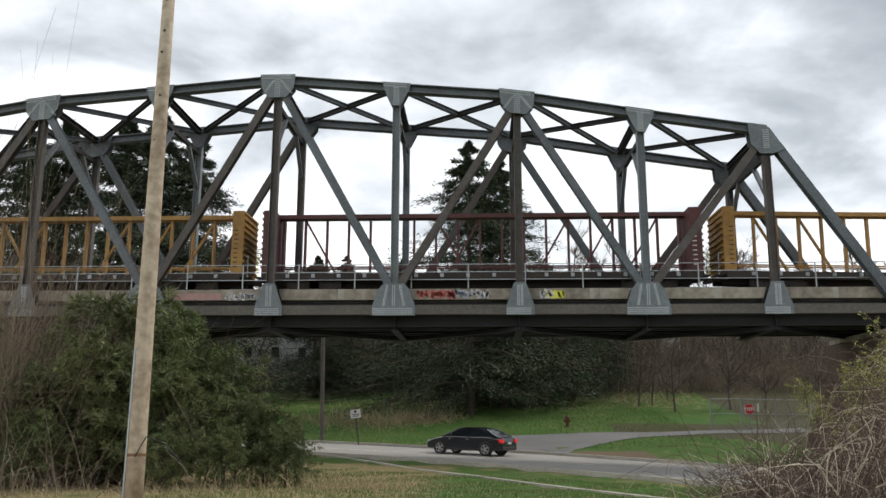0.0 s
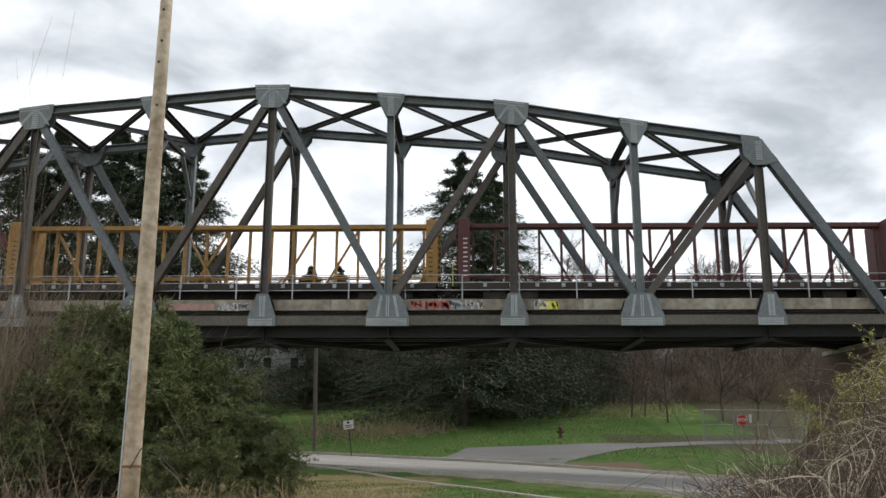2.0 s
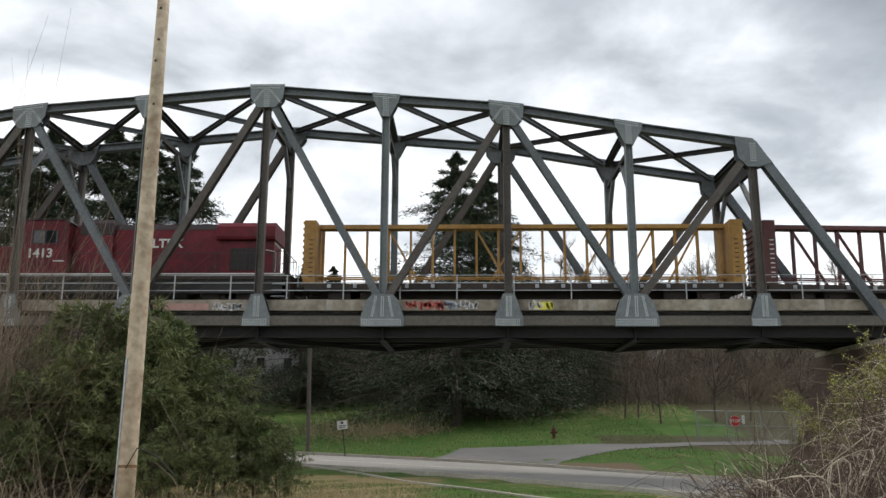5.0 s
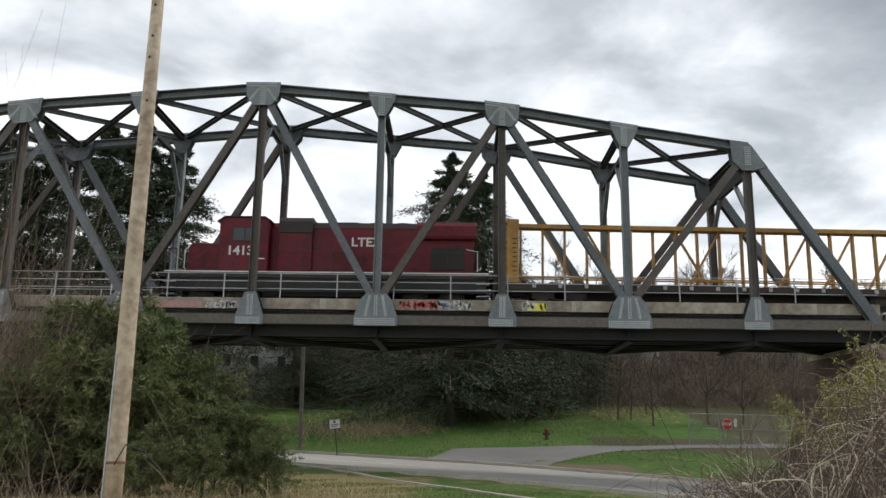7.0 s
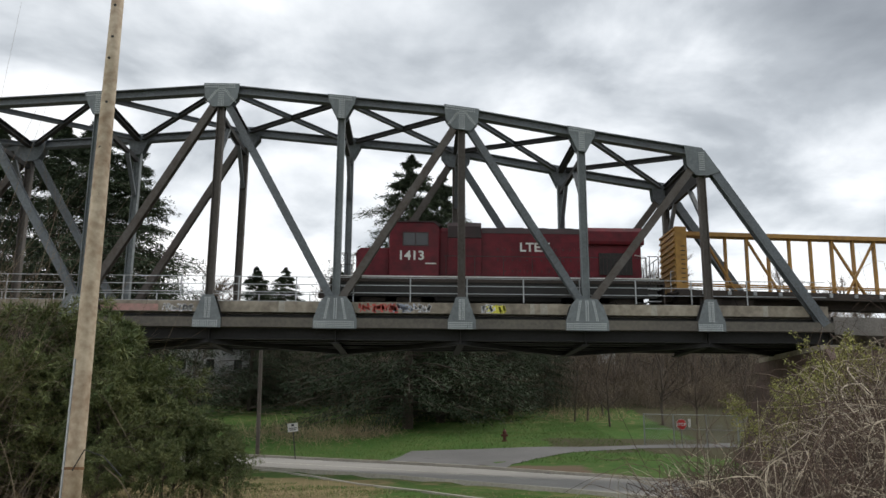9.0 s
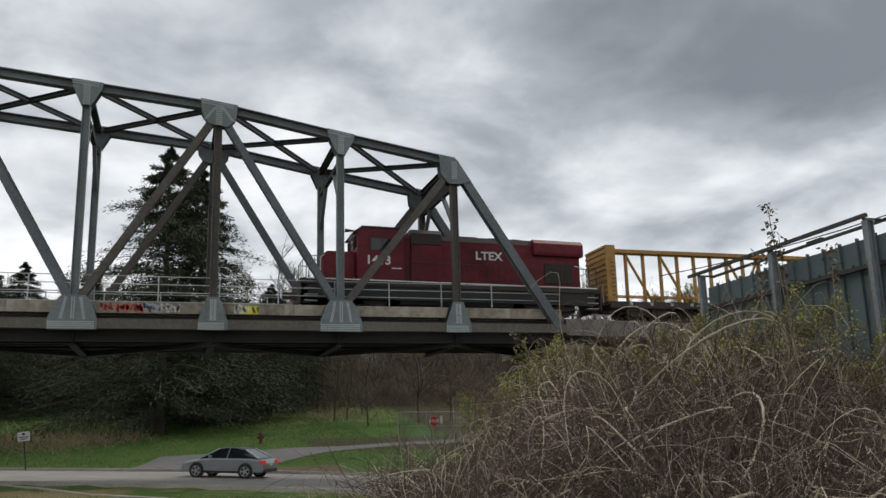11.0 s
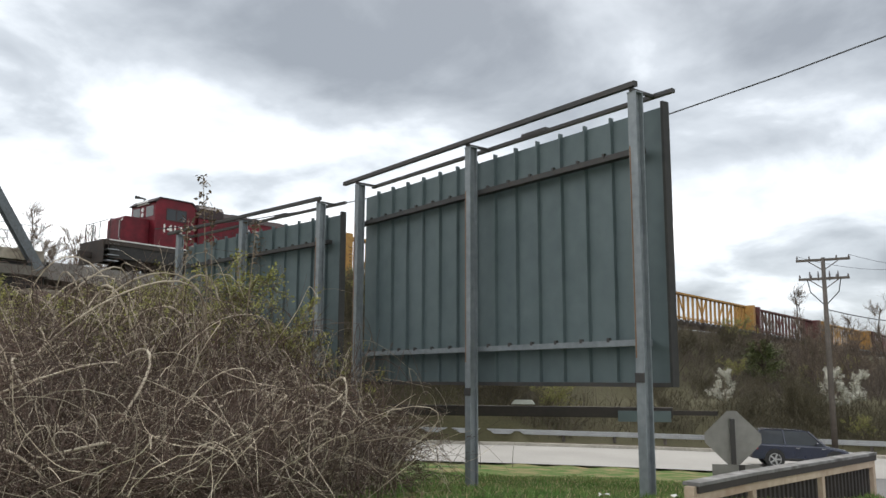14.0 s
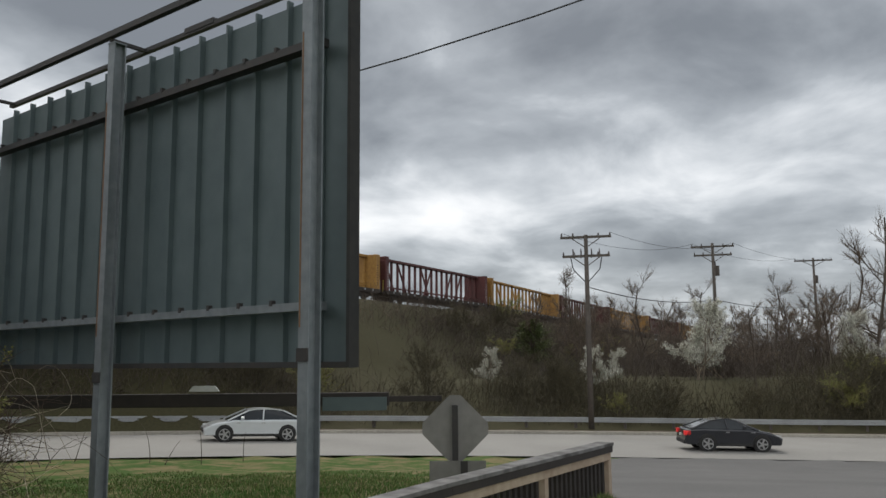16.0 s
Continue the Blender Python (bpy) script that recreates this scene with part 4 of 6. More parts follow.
    part("grab_rail", Shape().tube([(6.85, -1.02, 1.75), (6.9, -1.05, 1.85), (6.9, -1.05, 2.75), (6.4, -1.05, 2.85)], 0.022, 6), "white", c, "white grab rail")
    part("dynamic_brake", Shape().prism([(-1.15, 3.62), (1.15, 3.62), (1.15, 4.2), (0.95, 4.42), (-0.95, 4.42), (-1.15, 4.2)], "x", -2.3, -0.75), "loco_dark", hood, "sooty dark roof housing")
    part("inertial_intake", Shape().box((-2.3, -1.12, 1.7), (-0.75, -0.9, 3.6)), "loco_red", hood, bevel=0.02)
    part("radiator_hood", Shape().prism([(-1.2, 3.35), (1.2, 3.35), (1.25, 3.5), (1.25, 4.0), (1.0, 4.24), (-1.0, 4.24), (-1.25, 4.0), (-1.25, 3.5)], "x", 4.1, 6.85), "loco_red", hood, bevel=0.03)
    part("radiator_grille", Shape().box((4.75, -0.99, 1.85), (6.3, -0.9, 2.95)), "black", hood, "black radiator grille")
    gr = Shape()
    for i in range(9):
        gr.box((4.75 + i * 0.18, -1.01, 1.85), (4.78 + i * 0.18, -0.985, 2.95))
    part("grille_bars", gr, "loco_dark", hood)
    for i in range(13):
        x = -0.1 + i * 0.34
        part("hood_door", Shape().box((x, -0.935, 1.75), (x + 0.3, -0.918, 3.25)), "loco_red", hood)
    hinges = Shape()
    for i in range(13):
        for z in (1.95, 2.5, 3.05):
            hinges.box((0.0 + i * 0.34, -0.95, z), (0.05 + i * 0.34, -0.93, z + 0.08))
    part("hinges", hinges, "loco_dark", hood, "", "stuff")
    part("exhaust_stack", Shape().box((0.3, -0.3, 4.2), (1.3, 0.3, 4.36)).disc((2.2, 0.0), 0.55, 4.2, 4.3, "z", 18).disc((3.4, 0.0), 0.55, 4.2, 4.3, "z", 18), "loco_dark", hood)
    part("horn", Shape().tube([(-5.3, 0.4, 4.5), (-4.9, 0.4, 4.5), (-4.7, 0.4, 4.48)], [0.1, 0.05, 0.04], 8).bar((-4.8, 0.4, 4.3), (-4.8, 0.4, 4.5), 0.04, 0.04), "black", cab)
    rot = pose(0, 0, 0, 90, 0, 0)
    lettering("1413", 0.62, "white", cab, pose(-4.0, -1.46, 2.42) @ rot, "white painted numerals")
    lettering("LTEX", 0.62, "white", hood, pose(1.75, -0.945, 3.0) @ rot, "white painted letters")
    part("lettering", Shape().box((-3.35, -1.462, 2.2), (-2.85, -1.452, 2.26)), "white", cab, "small illegible stencil")
    # railings, steps, pilots
    for y in (-1.45, 1.45):
        rl = Shape()
        rl.bar((-2.5, y, 2.62), (6.9, y, 2.62), 0.035, 0.035)
        for i in range(8):
            x = -2.4 + i * 1.32
            rl.bar((x, y, 1.58), (x, y, 2.62), 0.03, 0.03, (1, 0, 0))
        for x in (-7.4, -6.9, 7.0, 7.4):
            rl.bar((x, y, 1.0), (x, y, 2.7), 0.035, 0.035, (1, 0, 0))
        rl.bar((-7.4, y, 2.7), (-6.9, y, 2.7), 0.035, 0.035).bar((6.9, y, 2.7), (7.4, y, 2.7), 0.035, 0.035)
        part("handrail", rl, "loco_dark", c, "thin dark handrail")
    for s in (-1, 1):
        part("pilot", Shape().box((s * L if s > 0 else -L - 0.06, -1.4, 0.35), (L + 0.06 if s > 0 else -L, 1.4, 1.58)), "bogie", c)
        for y in (-1.5, 1.05):
            for k in range(4):
                part("step", Shape().box((s * 7.15 - 0.3, y, 0.45 + 0.3 * k), (s * 7.15 + 0.3, y + 0.45, 0.49 + 0.3 * k)), "galv", c)
        part("coupler", Shape().box((s * L if s > 0 else -L - 0.7, -0.15, 0.7), (L + 0.7 if s > 0 else -L, 0.15, 1.0)), "bogie", c)
        er = Shape().bar((s * 7.45, -1.3, 2.65), (s * 7.45, 1.3, 2.65), 0.035, 0.035).bar((s * 7.45, -0.4, 1.58), (s * 7.45, -0.4, 2.65), 0.035, 0.035, (1, 0, 0)).bar((s * 7.45, 0.4, 1.58), (s * 7.45, 0.4, 2.65), 0.035, 0.035, (1, 0, 0))
        part("end_rail", er, "galv", c)
        bogie(c, s * 4.9)
    part("hood_end_stripes", Shape().box((6.755, -0.8, 3.2), (6.765, 0.8, 3.45)), "white", hood)
    return c


# wagons count away from the locomotive
LOCO = locomotive()
LOCO.scale = (1.12, 1.0, 1.05)
WAGONS = []
yellow = centrebeam("yellow", "empty ochre-yellow centre-beam flat wagon with end bulkheads")
maroon = centrebeam("maroon", "empty dull maroon centre-beam flat wagon with end bulkheads")
for i in range(7):
    WAGONS.append(yellow if i == 0 else maroon if i == 1 else copy_thing(yellow if i % 2 == 0 else maroon, pose(0, 0, 0)))
# seconds, and where the first and second wagon meet: the train gathers speed
RUN = [(0, -1.45), (3.5, 16.75), (7.5, 38.2), (11, 57.3), (12.5, 66.2), (14, 75.1), (16, 86.2)]


def gap_x(t):
    return lerp(RUN, t)


# ---- road vehicles ----
def car(name, paint, label, length=4.7, height=1.45, suv=False):
    """A car that faces +x, with its wheels on z = 0."""
    c = thing(name, label, "car")
    h, w = length / 2, 0.9
    belt = 0.95 if not suv else 1.02
    base = 0.28 if not suv else 0.36
    # body side profile
    prof = [(-h, base + 0.1), (-h + 0.02, belt - 0.22), (-h + 0.12, belt - 0.02), (-h + 0.7, belt + 0.03)] if not suv else [(-h, base + 0.1), (-h + 0.03, belt), (-h + 0.1, belt + 0.03)]
    prof += [(h - 1.35, belt), (h - 0.55, belt - 0.13), (h - 0.12, belt - 0.28), (h, base + 0.28), (h - 0.06, base), (-h + 0.1, base)]
    sh = Shape()
    n = len(prof)
    rings = []
    for y, k in ((-w, 0.97), (-w + 0.07, 1.0), (w - 0.07, 1.0), (w, 0.97)):
        ring = [(a * (1.0 if k == 1 else 0.985), y, base + (b - base) * (1.0 if k == 1 else 0.94)) for a, b in prof]
        rings.append(ring)
    vs = [p for r in rings for p in r]
    fs = [tuple(range(n)), tuple(range(3 * n, 4 * n))[::-1]]
    for r in range(3):
        fs += [(r * n + i, (r + 1) * n + i, (r + 1) * n + (i + 1) % n, r * n + (i + 1) % n) for i in range(n)]
    body = part("body", sh.add(vs, fs), paint, c, bevel=0.06)
    # greenhouse
    if suv:
        g0, g1 = [(-h + 0.08, belt), (-h + 0.35, height - 0.06), (-h + 0.7, height), (h - 2.3, height - 0.02), (h - 2.0, height - 0.06), (h - 1.3, belt - 0.01)], 0.68
    else:
        g0, g1 = [(-h + 0.3, belt + 0.02), (-h + 1.15, height - 0.09), (-h + 1.85, height), (h - 2.35, height - 0.01), (h - 1.98, height - 0.08), (h - 1.02, belt - 0.03)], 0.62
    gs = Shape()
    m = len(g0)
    vs = []
    for y, top in ((-1, 0), (1, 0)):
        vs += [(a, y * (w - 0.05 - (0.26 if b > belt + 0.2 else 0.02)), b) for a, b in g0]
    fs = [tuple(range(m)), tuple(range(m, 2 * m))[::-1]] + [(i, i + m, (i + 1) % m + m, (i + 1) % m) for i in range(m)]
    cabin = part("cabin_glass", gs.add(vs, fs), "glass", c, "dark window glass")
    roof = Shape()
    top = g0[1:5]
    vs = [(a, -(w - 0.29), b + 0.012) for a, b in top] + [(a, w - 0.29, b + 0.012) for a, b in top]
    vs += [(a, y, b - 0.05) for a, y, b in vs]
    roof.add(vs, [(0, 1, 5, 4), (1, 2, 6, 5), (2, 3, 7, 6), (8, 9, 1, 0), (9, 10, 2, 1), (10, 11, 3, 2), (4, 5, 13, 12), (5, 6, 14, 13), (6, 7, 15, 14), (0, 4, 12, 8), (3, 11, 15, 7)])
    part("roof", roof, paint, c)
    for y in (-1, 1):
        for i in ((0, 1), (4, 5)):
            (a, b), (d, e) = g0[i[0]], g0[i[1]]
            ya, yd = (w - 0.06 if b < belt + 0.2 else w - 0.30), (w - 0.06 if e < belt + 0.2 else w - 0.30)
            part("pillar", Shape().bar((a, y * ya, b), (d, y * yd, e), 0.06, 0.10, (0, 1, 0)), paint, c)
        xm = (g0[2][0] + g0[3][0]) / 2
        part("pillar", Shape().bar((xm, y * (w - 0.05), belt), (xm - 0.05, y * (w - 0.30), height - 0.04), 0.05, 0.09, (0, 1, 0)), paint, c)
    for y in (-1, 1):
        part("tail_lamp", Shape().box((-h - 0.012, y * 0.78 - 0.12, belt - 0.26), (-h + 0.25, y * 0.78 + 0.12, belt - 0.08)), "tail", c, "red tail lamp")
        part("head_lamp", Shape().box((h - 0.4, y * 0.74 - 0.14, base + 0.32), (h - 0.08, y * 0.74 + 0.14, base + 0.44)), "lamp", c)
        part("mirror", Shape().box((h - 1.75, y * 0.98 - 0.08, belt + 0.02), (h - 1.6, y * 0.98 + 0.08, belt + 0.16)), paint, c, bevel=0.03)
        part("door_handle", Shape().box((-0.35, y * 0.9 - 0.02, belt - 0.14), (-0.18, y * 0.9 + 0.02, belt - 0.11)).box((0.75, y * 0.9 - 0.02, belt - 0.14), (0.92, y * 0.9 + 0.02, belt - 0.11)), "rim", c)
        part("sill", Shape().box((-h + 1.2, y * 0.87 - 0.05, base - 0.05), (h - 1.2, y * 0.87 + 0.05, base + 0.06)), "black", c)
    part("bumper", Shape().box((-h - 0.03, -0.8, base + 0.02), (-h + 0.15, 0.8, base + 0.2)), "black", c, bevel=0.03)
    part("grille", Shape().box((h - 0.12, -0.5, base + 0.12), (h + 0.005, 0.5, base + 0.3)), "black", c)
    part("number_plate", Shape().box((-h - 0.02, -0.16, base + 0.34), (-h + 0.02, 0.16, base + 0.44)), "white", c, "plain pale plate")
    r = 0.33 if not suv else 0.37
    for x in (-h + 0.98, h - 0.92):
        for y in (-0.86, 0.86):
            arch = part("wheel_arch", Shape().disc((x, r + 0.02), r + 0.07, y - 0.06, y + 0.055, "y", 20), "black", c)
            wh = part("wheel", Shape().disc((0, 0), r, -0.10, 0.10, "y", 22), "tyre", c)
            wh.location = (x, y, r)
            rim = Shape().disc((0, 0), r * 0.2, -0.115, 0.115, "y", 10)
            for k in range(5):
                a = 2 * math.pi * k / 5
                rim.bar((0, 0, 0), (r * 0.68 * math.cos(a), 0, r * 0.68 * math.sin(a)), 0.075, 0.215, (0, 1, 0))
            for k in range(16):
                a, b = 2 * math.pi * k / 16, 2 * math.pi * (k + 1) / 16
                rim.bar((r * 0.7 * math.cos(a), 0, r * 0.7 * math.sin(a)), (r * 0.7 * math.cos(b), 0, r * 0.7 * math.sin(b)), 0.03, 0.212, (0, 1, 0))
            part("rim", rim, "rim", wh)
    return c


def road_pose(s, lane):
    """A place on the road: metres along its centre line from its west end, metres across; facing east."""
    i = int(np.clip(s / STEP, 1, len(ROAD_PTS) - 3))
    f = s / STEP - i
    a, b = ROAD_PTS[i], ROAD_PTS[i + 1]
    t = (b - a) / np.hypot(*(b - a))
    p = a + (b - a) * f + np.array((-t[1], t[0])) * lane
    za, zb = lerp(ROAD_Z, a[0]), lerp(ROAD_Z, b[0])
    return pose(p[0], p[1], za + (zb - za) * f + 0.01, 0, -math.degrees(math.atan2(zb - za, STEP)), math.degrees(math.atan2(t[1], t[0])))


STEP = float(np.hypot(*(ROAD_PTS[40] - ROAD_PTS[39])))
ROAD_S = np.r_[0, np.cumsum(np.hypot(*np.diff(ROAD_PTS, axis=0).T))]


def s_of(x):
    """Metres along the road at which its centre has that x."""
    return float(np.interp(x, ROAD_PTS[:, 0], np.arange(len(ROAD_PTS)) * STEP))


# name of thing, lane (plus: far side, heading west), and (seconds, x of the road's centre) along its run
TRAFFIC = [
    (car("sedan", "car_black", "black saloon car with lit tail lamps on the road", 4.75, 1.45), 1.7, [(0.0, 8.9), (0.5, 0.3), (2.0, -25), (9.0, -150), (16.0, -158)]),
    (car("suv", "car_black", "black sport utility car on the road", 4.8, 1.75, True), 1.7, [(0.0, 31.5), (1.0, 12.9), (1.5, 3.5), (3.5, -34), (10, -148), (16.0, -152)]),
    (car("hatchback", "car_red", "dark red car on the road", 4.4, 1.5, True), 1.7, [(0, 109), (5.2, 24), (6.5, 1.3), (8, -25), (14, -140), (16, -146)]),
    (car("sedan", "car_silver", "silver-grey saloon car on the road", 4.57, 1.5), 1.7, [(0, 108), (8, 67), (10.2, 27), (10.7, 17.8), (11.0, 12.6), (11.5, 4.0), (13, -22), (16, -80)]),
    (car("suv", "car_navy", "dark blue sport utility car on the road", 4.5, 1.7, True), -1.7, [(0, -150), (11.6, 1.5), (12.2, 15.5), (12.8, 31), (13.5, 47.4), (14.0, 54.4), (14.25, 56.2), (14.5, 57.7), (15, 61.0), (16, 66)]),
    (car("sedan", "car_white", "white saloon car heading west on the road", 4.7, 1.45), 1.7, [(0, 107), (10, 76), (13.0, 63), (14.5, 56.8), (14.7, 56.1), (15.1, 54.7), (15.5, 51.3), (15.8, 48.8), (16.0, 46.4)]),
    (car("sedan", "car_black", "black saloon car heading east on the road", 4.25, 1.4), -1.7, [(0, -150), (14, 28), (14.7, 41), (15.1, 48.2), (15.5, 53.7), (15.8, 56.2), (16.0, 57.9)]),
    (car("sedan", "car_white", "white saloon car passing beyond the bramble", 4.6, 1.45), 1.7, [(0, 104), (10, 70), (12.3, 47.6), (12.5, 44.7), (12.7, 42.8), (13.5, 30), (14.2, 17), (16, -20)]),
]


def motions():
    for n, wagon in enumerate(WAGONS):
        rows = []
        for t in [k * 0.5 for k in range(33)]:
            x = gap_x(t) + (n - 1) * CAR + CAR / 2
            rows.append((t, track_pose(x)))
        walk(wagon, rows)
    walk(LOCO, [(k * 0.5, track_pose(gap_x(k * 0.5) - CAR - 0.3 - 8.4)) for k in range(33)])
    for vehicle, lane, run in TRAFFIC:
        rows, ts, xs = [], [t for t, _ in run], [x for _, x in run]
        ss = [s_of(x) for x in xs]
        for k in range(65):
            t = k * 0.25
            m = road_pose(float(np.interp(t, ts, ss)), lane)
            rows.append((t, m @ pose(0, 0, 0, 0, 0, 180) if lane > 0 else m))
        walk(vehicle, rows)


# ---- big signs seen from behind ----
def big_sign(name, first, last, posts, lo, hi, top, ends, label):
    """A tall sheet on steel posts; first and last are the outer posts' feet, ends how far the sheet runs past them."""
    a, b = Vector((*first, 0)), Vector((*last, 0))
    u = (b - a).normalized()
    n = Vector((-u.y, u.x, 0))
    if n.x < 0:
        n = -n
    span = (b - a).length
    c = thing(name, label, "road sign", "road signs seen from behind")

    def at(s, off, z):
        return a + u * s + n * off + Vector((0, 0, z))
    for i in range(posts):
        s = span * i / (posts - 1)
        foot = shore(*(a + u * s).xy) - 0.3
        p = part("post", Shape().ibeam(at(s, 0, foot), at(s, 0, top), 0.165, 0.195, 0.02, n), "signpost", c, "galvanised steel beam post")
        part("cap", Shape().bar(at(s, 0, top), at(s, 0, top + 0.02), 0.18, 0.21, n), "signpost", p)
        part("hinge_plate", Shape().bar(at(s, -0.108, foot + 2.05), at(s, -0.108, foot + 2.2), 0.175, 0.025, n), "signrail", p, "dark bolted hinge plate")
        part("rust_streak", Shape().bar(at(s - 0.06, -0.1, lo + 0.4), at(s - 0.06, -0.1, top - 0.9), 0.022, 0.006, n), "rust", p, "brown rust streak")
    s0, s1 = -ends[0], span + ends[1]
    k, s = 0, s0
    while s < s1 - 0.05:
        w = min(0.62, s1 - s)
        part("panel", Shape().bar(at(s + 0.004, 0.47, (lo + hi) / 2), at(s + w - 0.004, 0.47, (lo + hi) / 2), 0.03, hi - lo), "signback", c, "blue-grey sheet panel")
        part("stiffener", Shape().bar(at(s + w, 0.42, lo + 0.02), at(s + w, 0.42, hi + (0.03 if k % 3 else 0.06)), 0.035, 0.09, n), "signback", c)
        s += w
    part("edge_trim", Shape().bar(at(s1 + 0.02, 0.40, lo - 0.05), at(s1 + 0.02, 0.40, hi + 0.05), 0.05, 0.16, n), "black", c, "dark edge trim")
    part("edge_trim", Shape().bar(at(s0, 0.42, lo - 0.02), at(s1, 0.42, lo - 0.02), 0.16, 0.07), "signrail", c, "dark edge trim")
    for z, mat in ((hi - 0.72, "signrail"), (lo + 0.66, "signpost")):
        r = part("rail", Shape().bar(at(s0 + 0.05, 0.27, z), at(s1 - 0.35, 0.27, z), 0.16, 0.10), mat, c, "horizontal backing rail")
        s = s0 + 0.62
        while s < s1 - 0.4:
            part("clip", Shape().bar(at(s - 0.025, 0.21, z + 0.06), at(s + 0.025, 0.21, z + 0.06), 0.06, 0.07), "signrail", r)
            s += 0.62
    part("top_bar", Shape().bar(at(-0.55, -0.12, top + 0.12), at(span + 0.12, -0.12, top + 0.12), 0.09, 0.09), "signrail", c, "dark top bar")
    part("top_bar", Shape().bar(at(-0.2, 0.5, top + 0.06), at(span + 0.4, 0.5, top + 0.06), 0.08, 0.07), "signrail", c, "dark top bar")
    part("junction_box", Shape().bar(at(span * 0.62, 0.5, top + 0.10), at(span * 0.70, 0.5, top + 0.10), 0.1, 0.08), "signrail", c)
    for i in range(posts):
        s = span * i / (posts - 1)
        part("bracket", Shape().bar(at(s, -0.12, top + 0.05), at(s, 0.5, top + 0.05), 0.06, 0.05), "signrail", c)
    return c


big_sign("highway_sign", (25.6, -27.6), (23.85, -35.95), 3, 1.84, 6.42, 6.6, (0.42, 0.26), "back of a large blue-grey road sign on steel posts")
big_sign("highway_sign", (26.45, -18.4), (26.02, -25.7), 3, 1.9, 6.2, 6.46, (0.4, 0.42), "back of a road sign half hidden by bramble")

# low dark barrier in front of the signs
barrier = thing("barrier", "low dark timber barrier beside the road signs", "barrier")
bu = [Vector((25.4, -25.6, 0)), Vector((29.9, -34.6, 0))]
rise = Vector((0, 0, 1.18))
part("beam", Shape().bar(bu[0] + rise, bu[0].lerp(bu[1], 0.905) + rise, 0.12, 0.24), "beam", barrier, bevel=0.015)
part("thin_beam", Shape().bar(bu[0].lerp(bu[1], 0.905) + rise, bu[1] + rise, 0.08, 0.10), "beam", barrier)
part("panel", Shape().bar(bu[0].lerp(bu[1], 0.79) + Vector((-0.09, 0, 1.10)), bu[0].lerp(bu[1], 0.905) + Vector((-0.09, 0, 1.10)), 0.05, 0.24), "signback", barrier, "small grey-blue board")
part("marker", Shape().prism([(-0.28, 0), (0.28, 0), (0.2, 0.1), (-0.2, 0.1)], "x", -0.02, 0.02), "white", barrier, "small white marker").matrix_basis = pose(27.95, -30.75, 1.34, 0, 0, 26)
for f in (0.08,):
    p = bu[0].lerp(bu[1], f)
    part("post", Shape().box((p.x - 0.05, p.y - 0.05, shore(p.x, p.y) - 0.3), (p.x + 0.05, p.y + 0.05, 1.04)), "beam", barrier)

# diamond sign from behind
ds = thing("warning_sign", "bare aluminium back of a diamond road sign on a dark post", "road sign", at=pose(29.3, -35.15, 0.17, 0, 0, -66))
part("plate", Shape().prism([(0, -0.57), (0.1, -0.56), (0.56, -0.1), (0.57, 0), (0.56, 0.1), (0.1, 0.56), (0, 0.57), (-0.1, 0.56), (-0.56, 0.1), (-0.57, 0), (-0.56, -0.1), (-0.1, -0.56)], "y", -0.006, 0.0), "alu", ds).location = (0, 0, 0.53)
part("plaque", Shape().box((-0.44, -0.10, -0.6), (0.52, -0.094, 0.0)), "alu", ds, "small rectangular plaque")
part("post", Shape().box((-0.05, -0.085, -1.6), (0.05, -0.012, 0.93)), "signrail", ds, "dark channel post")
part("bracket", Shape().box((0.09, -0.15, -0.45), (0.21, -0.102, 0.0)), "signrail", ds)

# timber ramp railing
ramp = thing("ramp_railing", "weathered timber ramp railing with a dark wet cap board", "railing")
R0, R1, R2 = Vector((22.75, -37.15, 0.50)), Vector((24.4, -37.33, 0.53)), Vector((29.05, -37.84, 0.56))
for a, b in ((R0, R1), (R1, R2)):
    d = (b - a).normalized()
    part("cap_board", Shape().bar(a, b + d * 0.04, 0.26, 0.05), "ramp", ramp, "dark weathered cap board with worn pale streaks", bevel=0.006)
    part("cap_edge", Shape().bar(a + Vector((0, -0.1, -0.07)), b + Vector((0, -0.1, -0.07)), 0.045, 0.10), "beam", ramp, "dark edge board", bevel=0.004)
    part("face_board", Shape().bar(a + Vector((0, -0.06, -0.18)), b + Vector((0, -0.06, -0.18)), 0.05, 0.12), "ramp_face", ramp, "pale tan face board", bevel=0.004)
    part("lower_board", Shape().bar(a - Vector((0, 0, 0.95)), b - Vector((0, 0, 0.95)), 0.05, 0.14), "ramp_face", ramp)
    n = int((b - a).length / 0.15)
    for i in range(1, n):
        p = a.lerp(b, i / n)
        part("baluster", Shape().box((p.x - 0.045, p.y - 0.02, p.z - 0.9), (p.x + 0.045, p.y + 0.02, p.z - 0.22)), "beam", ramp)
for p in (R0, R1, R1.lerp(R2, 0.52), R2):
    part("post", Shape().box((p.x - 0.07, p.y - 0.07, shore(p.x, p.y) - 0.4), (p.x + 0.07, p.y + 0.07, p.z - 0.03)), "ramp_face", ramp, bevel=0.006)

# ---- poles and wires ----
pole = thing("utility_pole", "leaning weathered bare timber utility pole", "utility pole")
foot, head = Vector((3.80, -24.55, shore(3.8, -24.55) - 0.3)), Vector((3.42, -23.62, 12.6))
part("shaft", Shape().tube([foot.lerp(head, f) for f in (0, 0.15, 0.3, 0.5, 0.75, 1)], [0.185, 0.178, 0.168, 0.155, 0.135, 0.118], 18), "pole", pole, smooth=True)
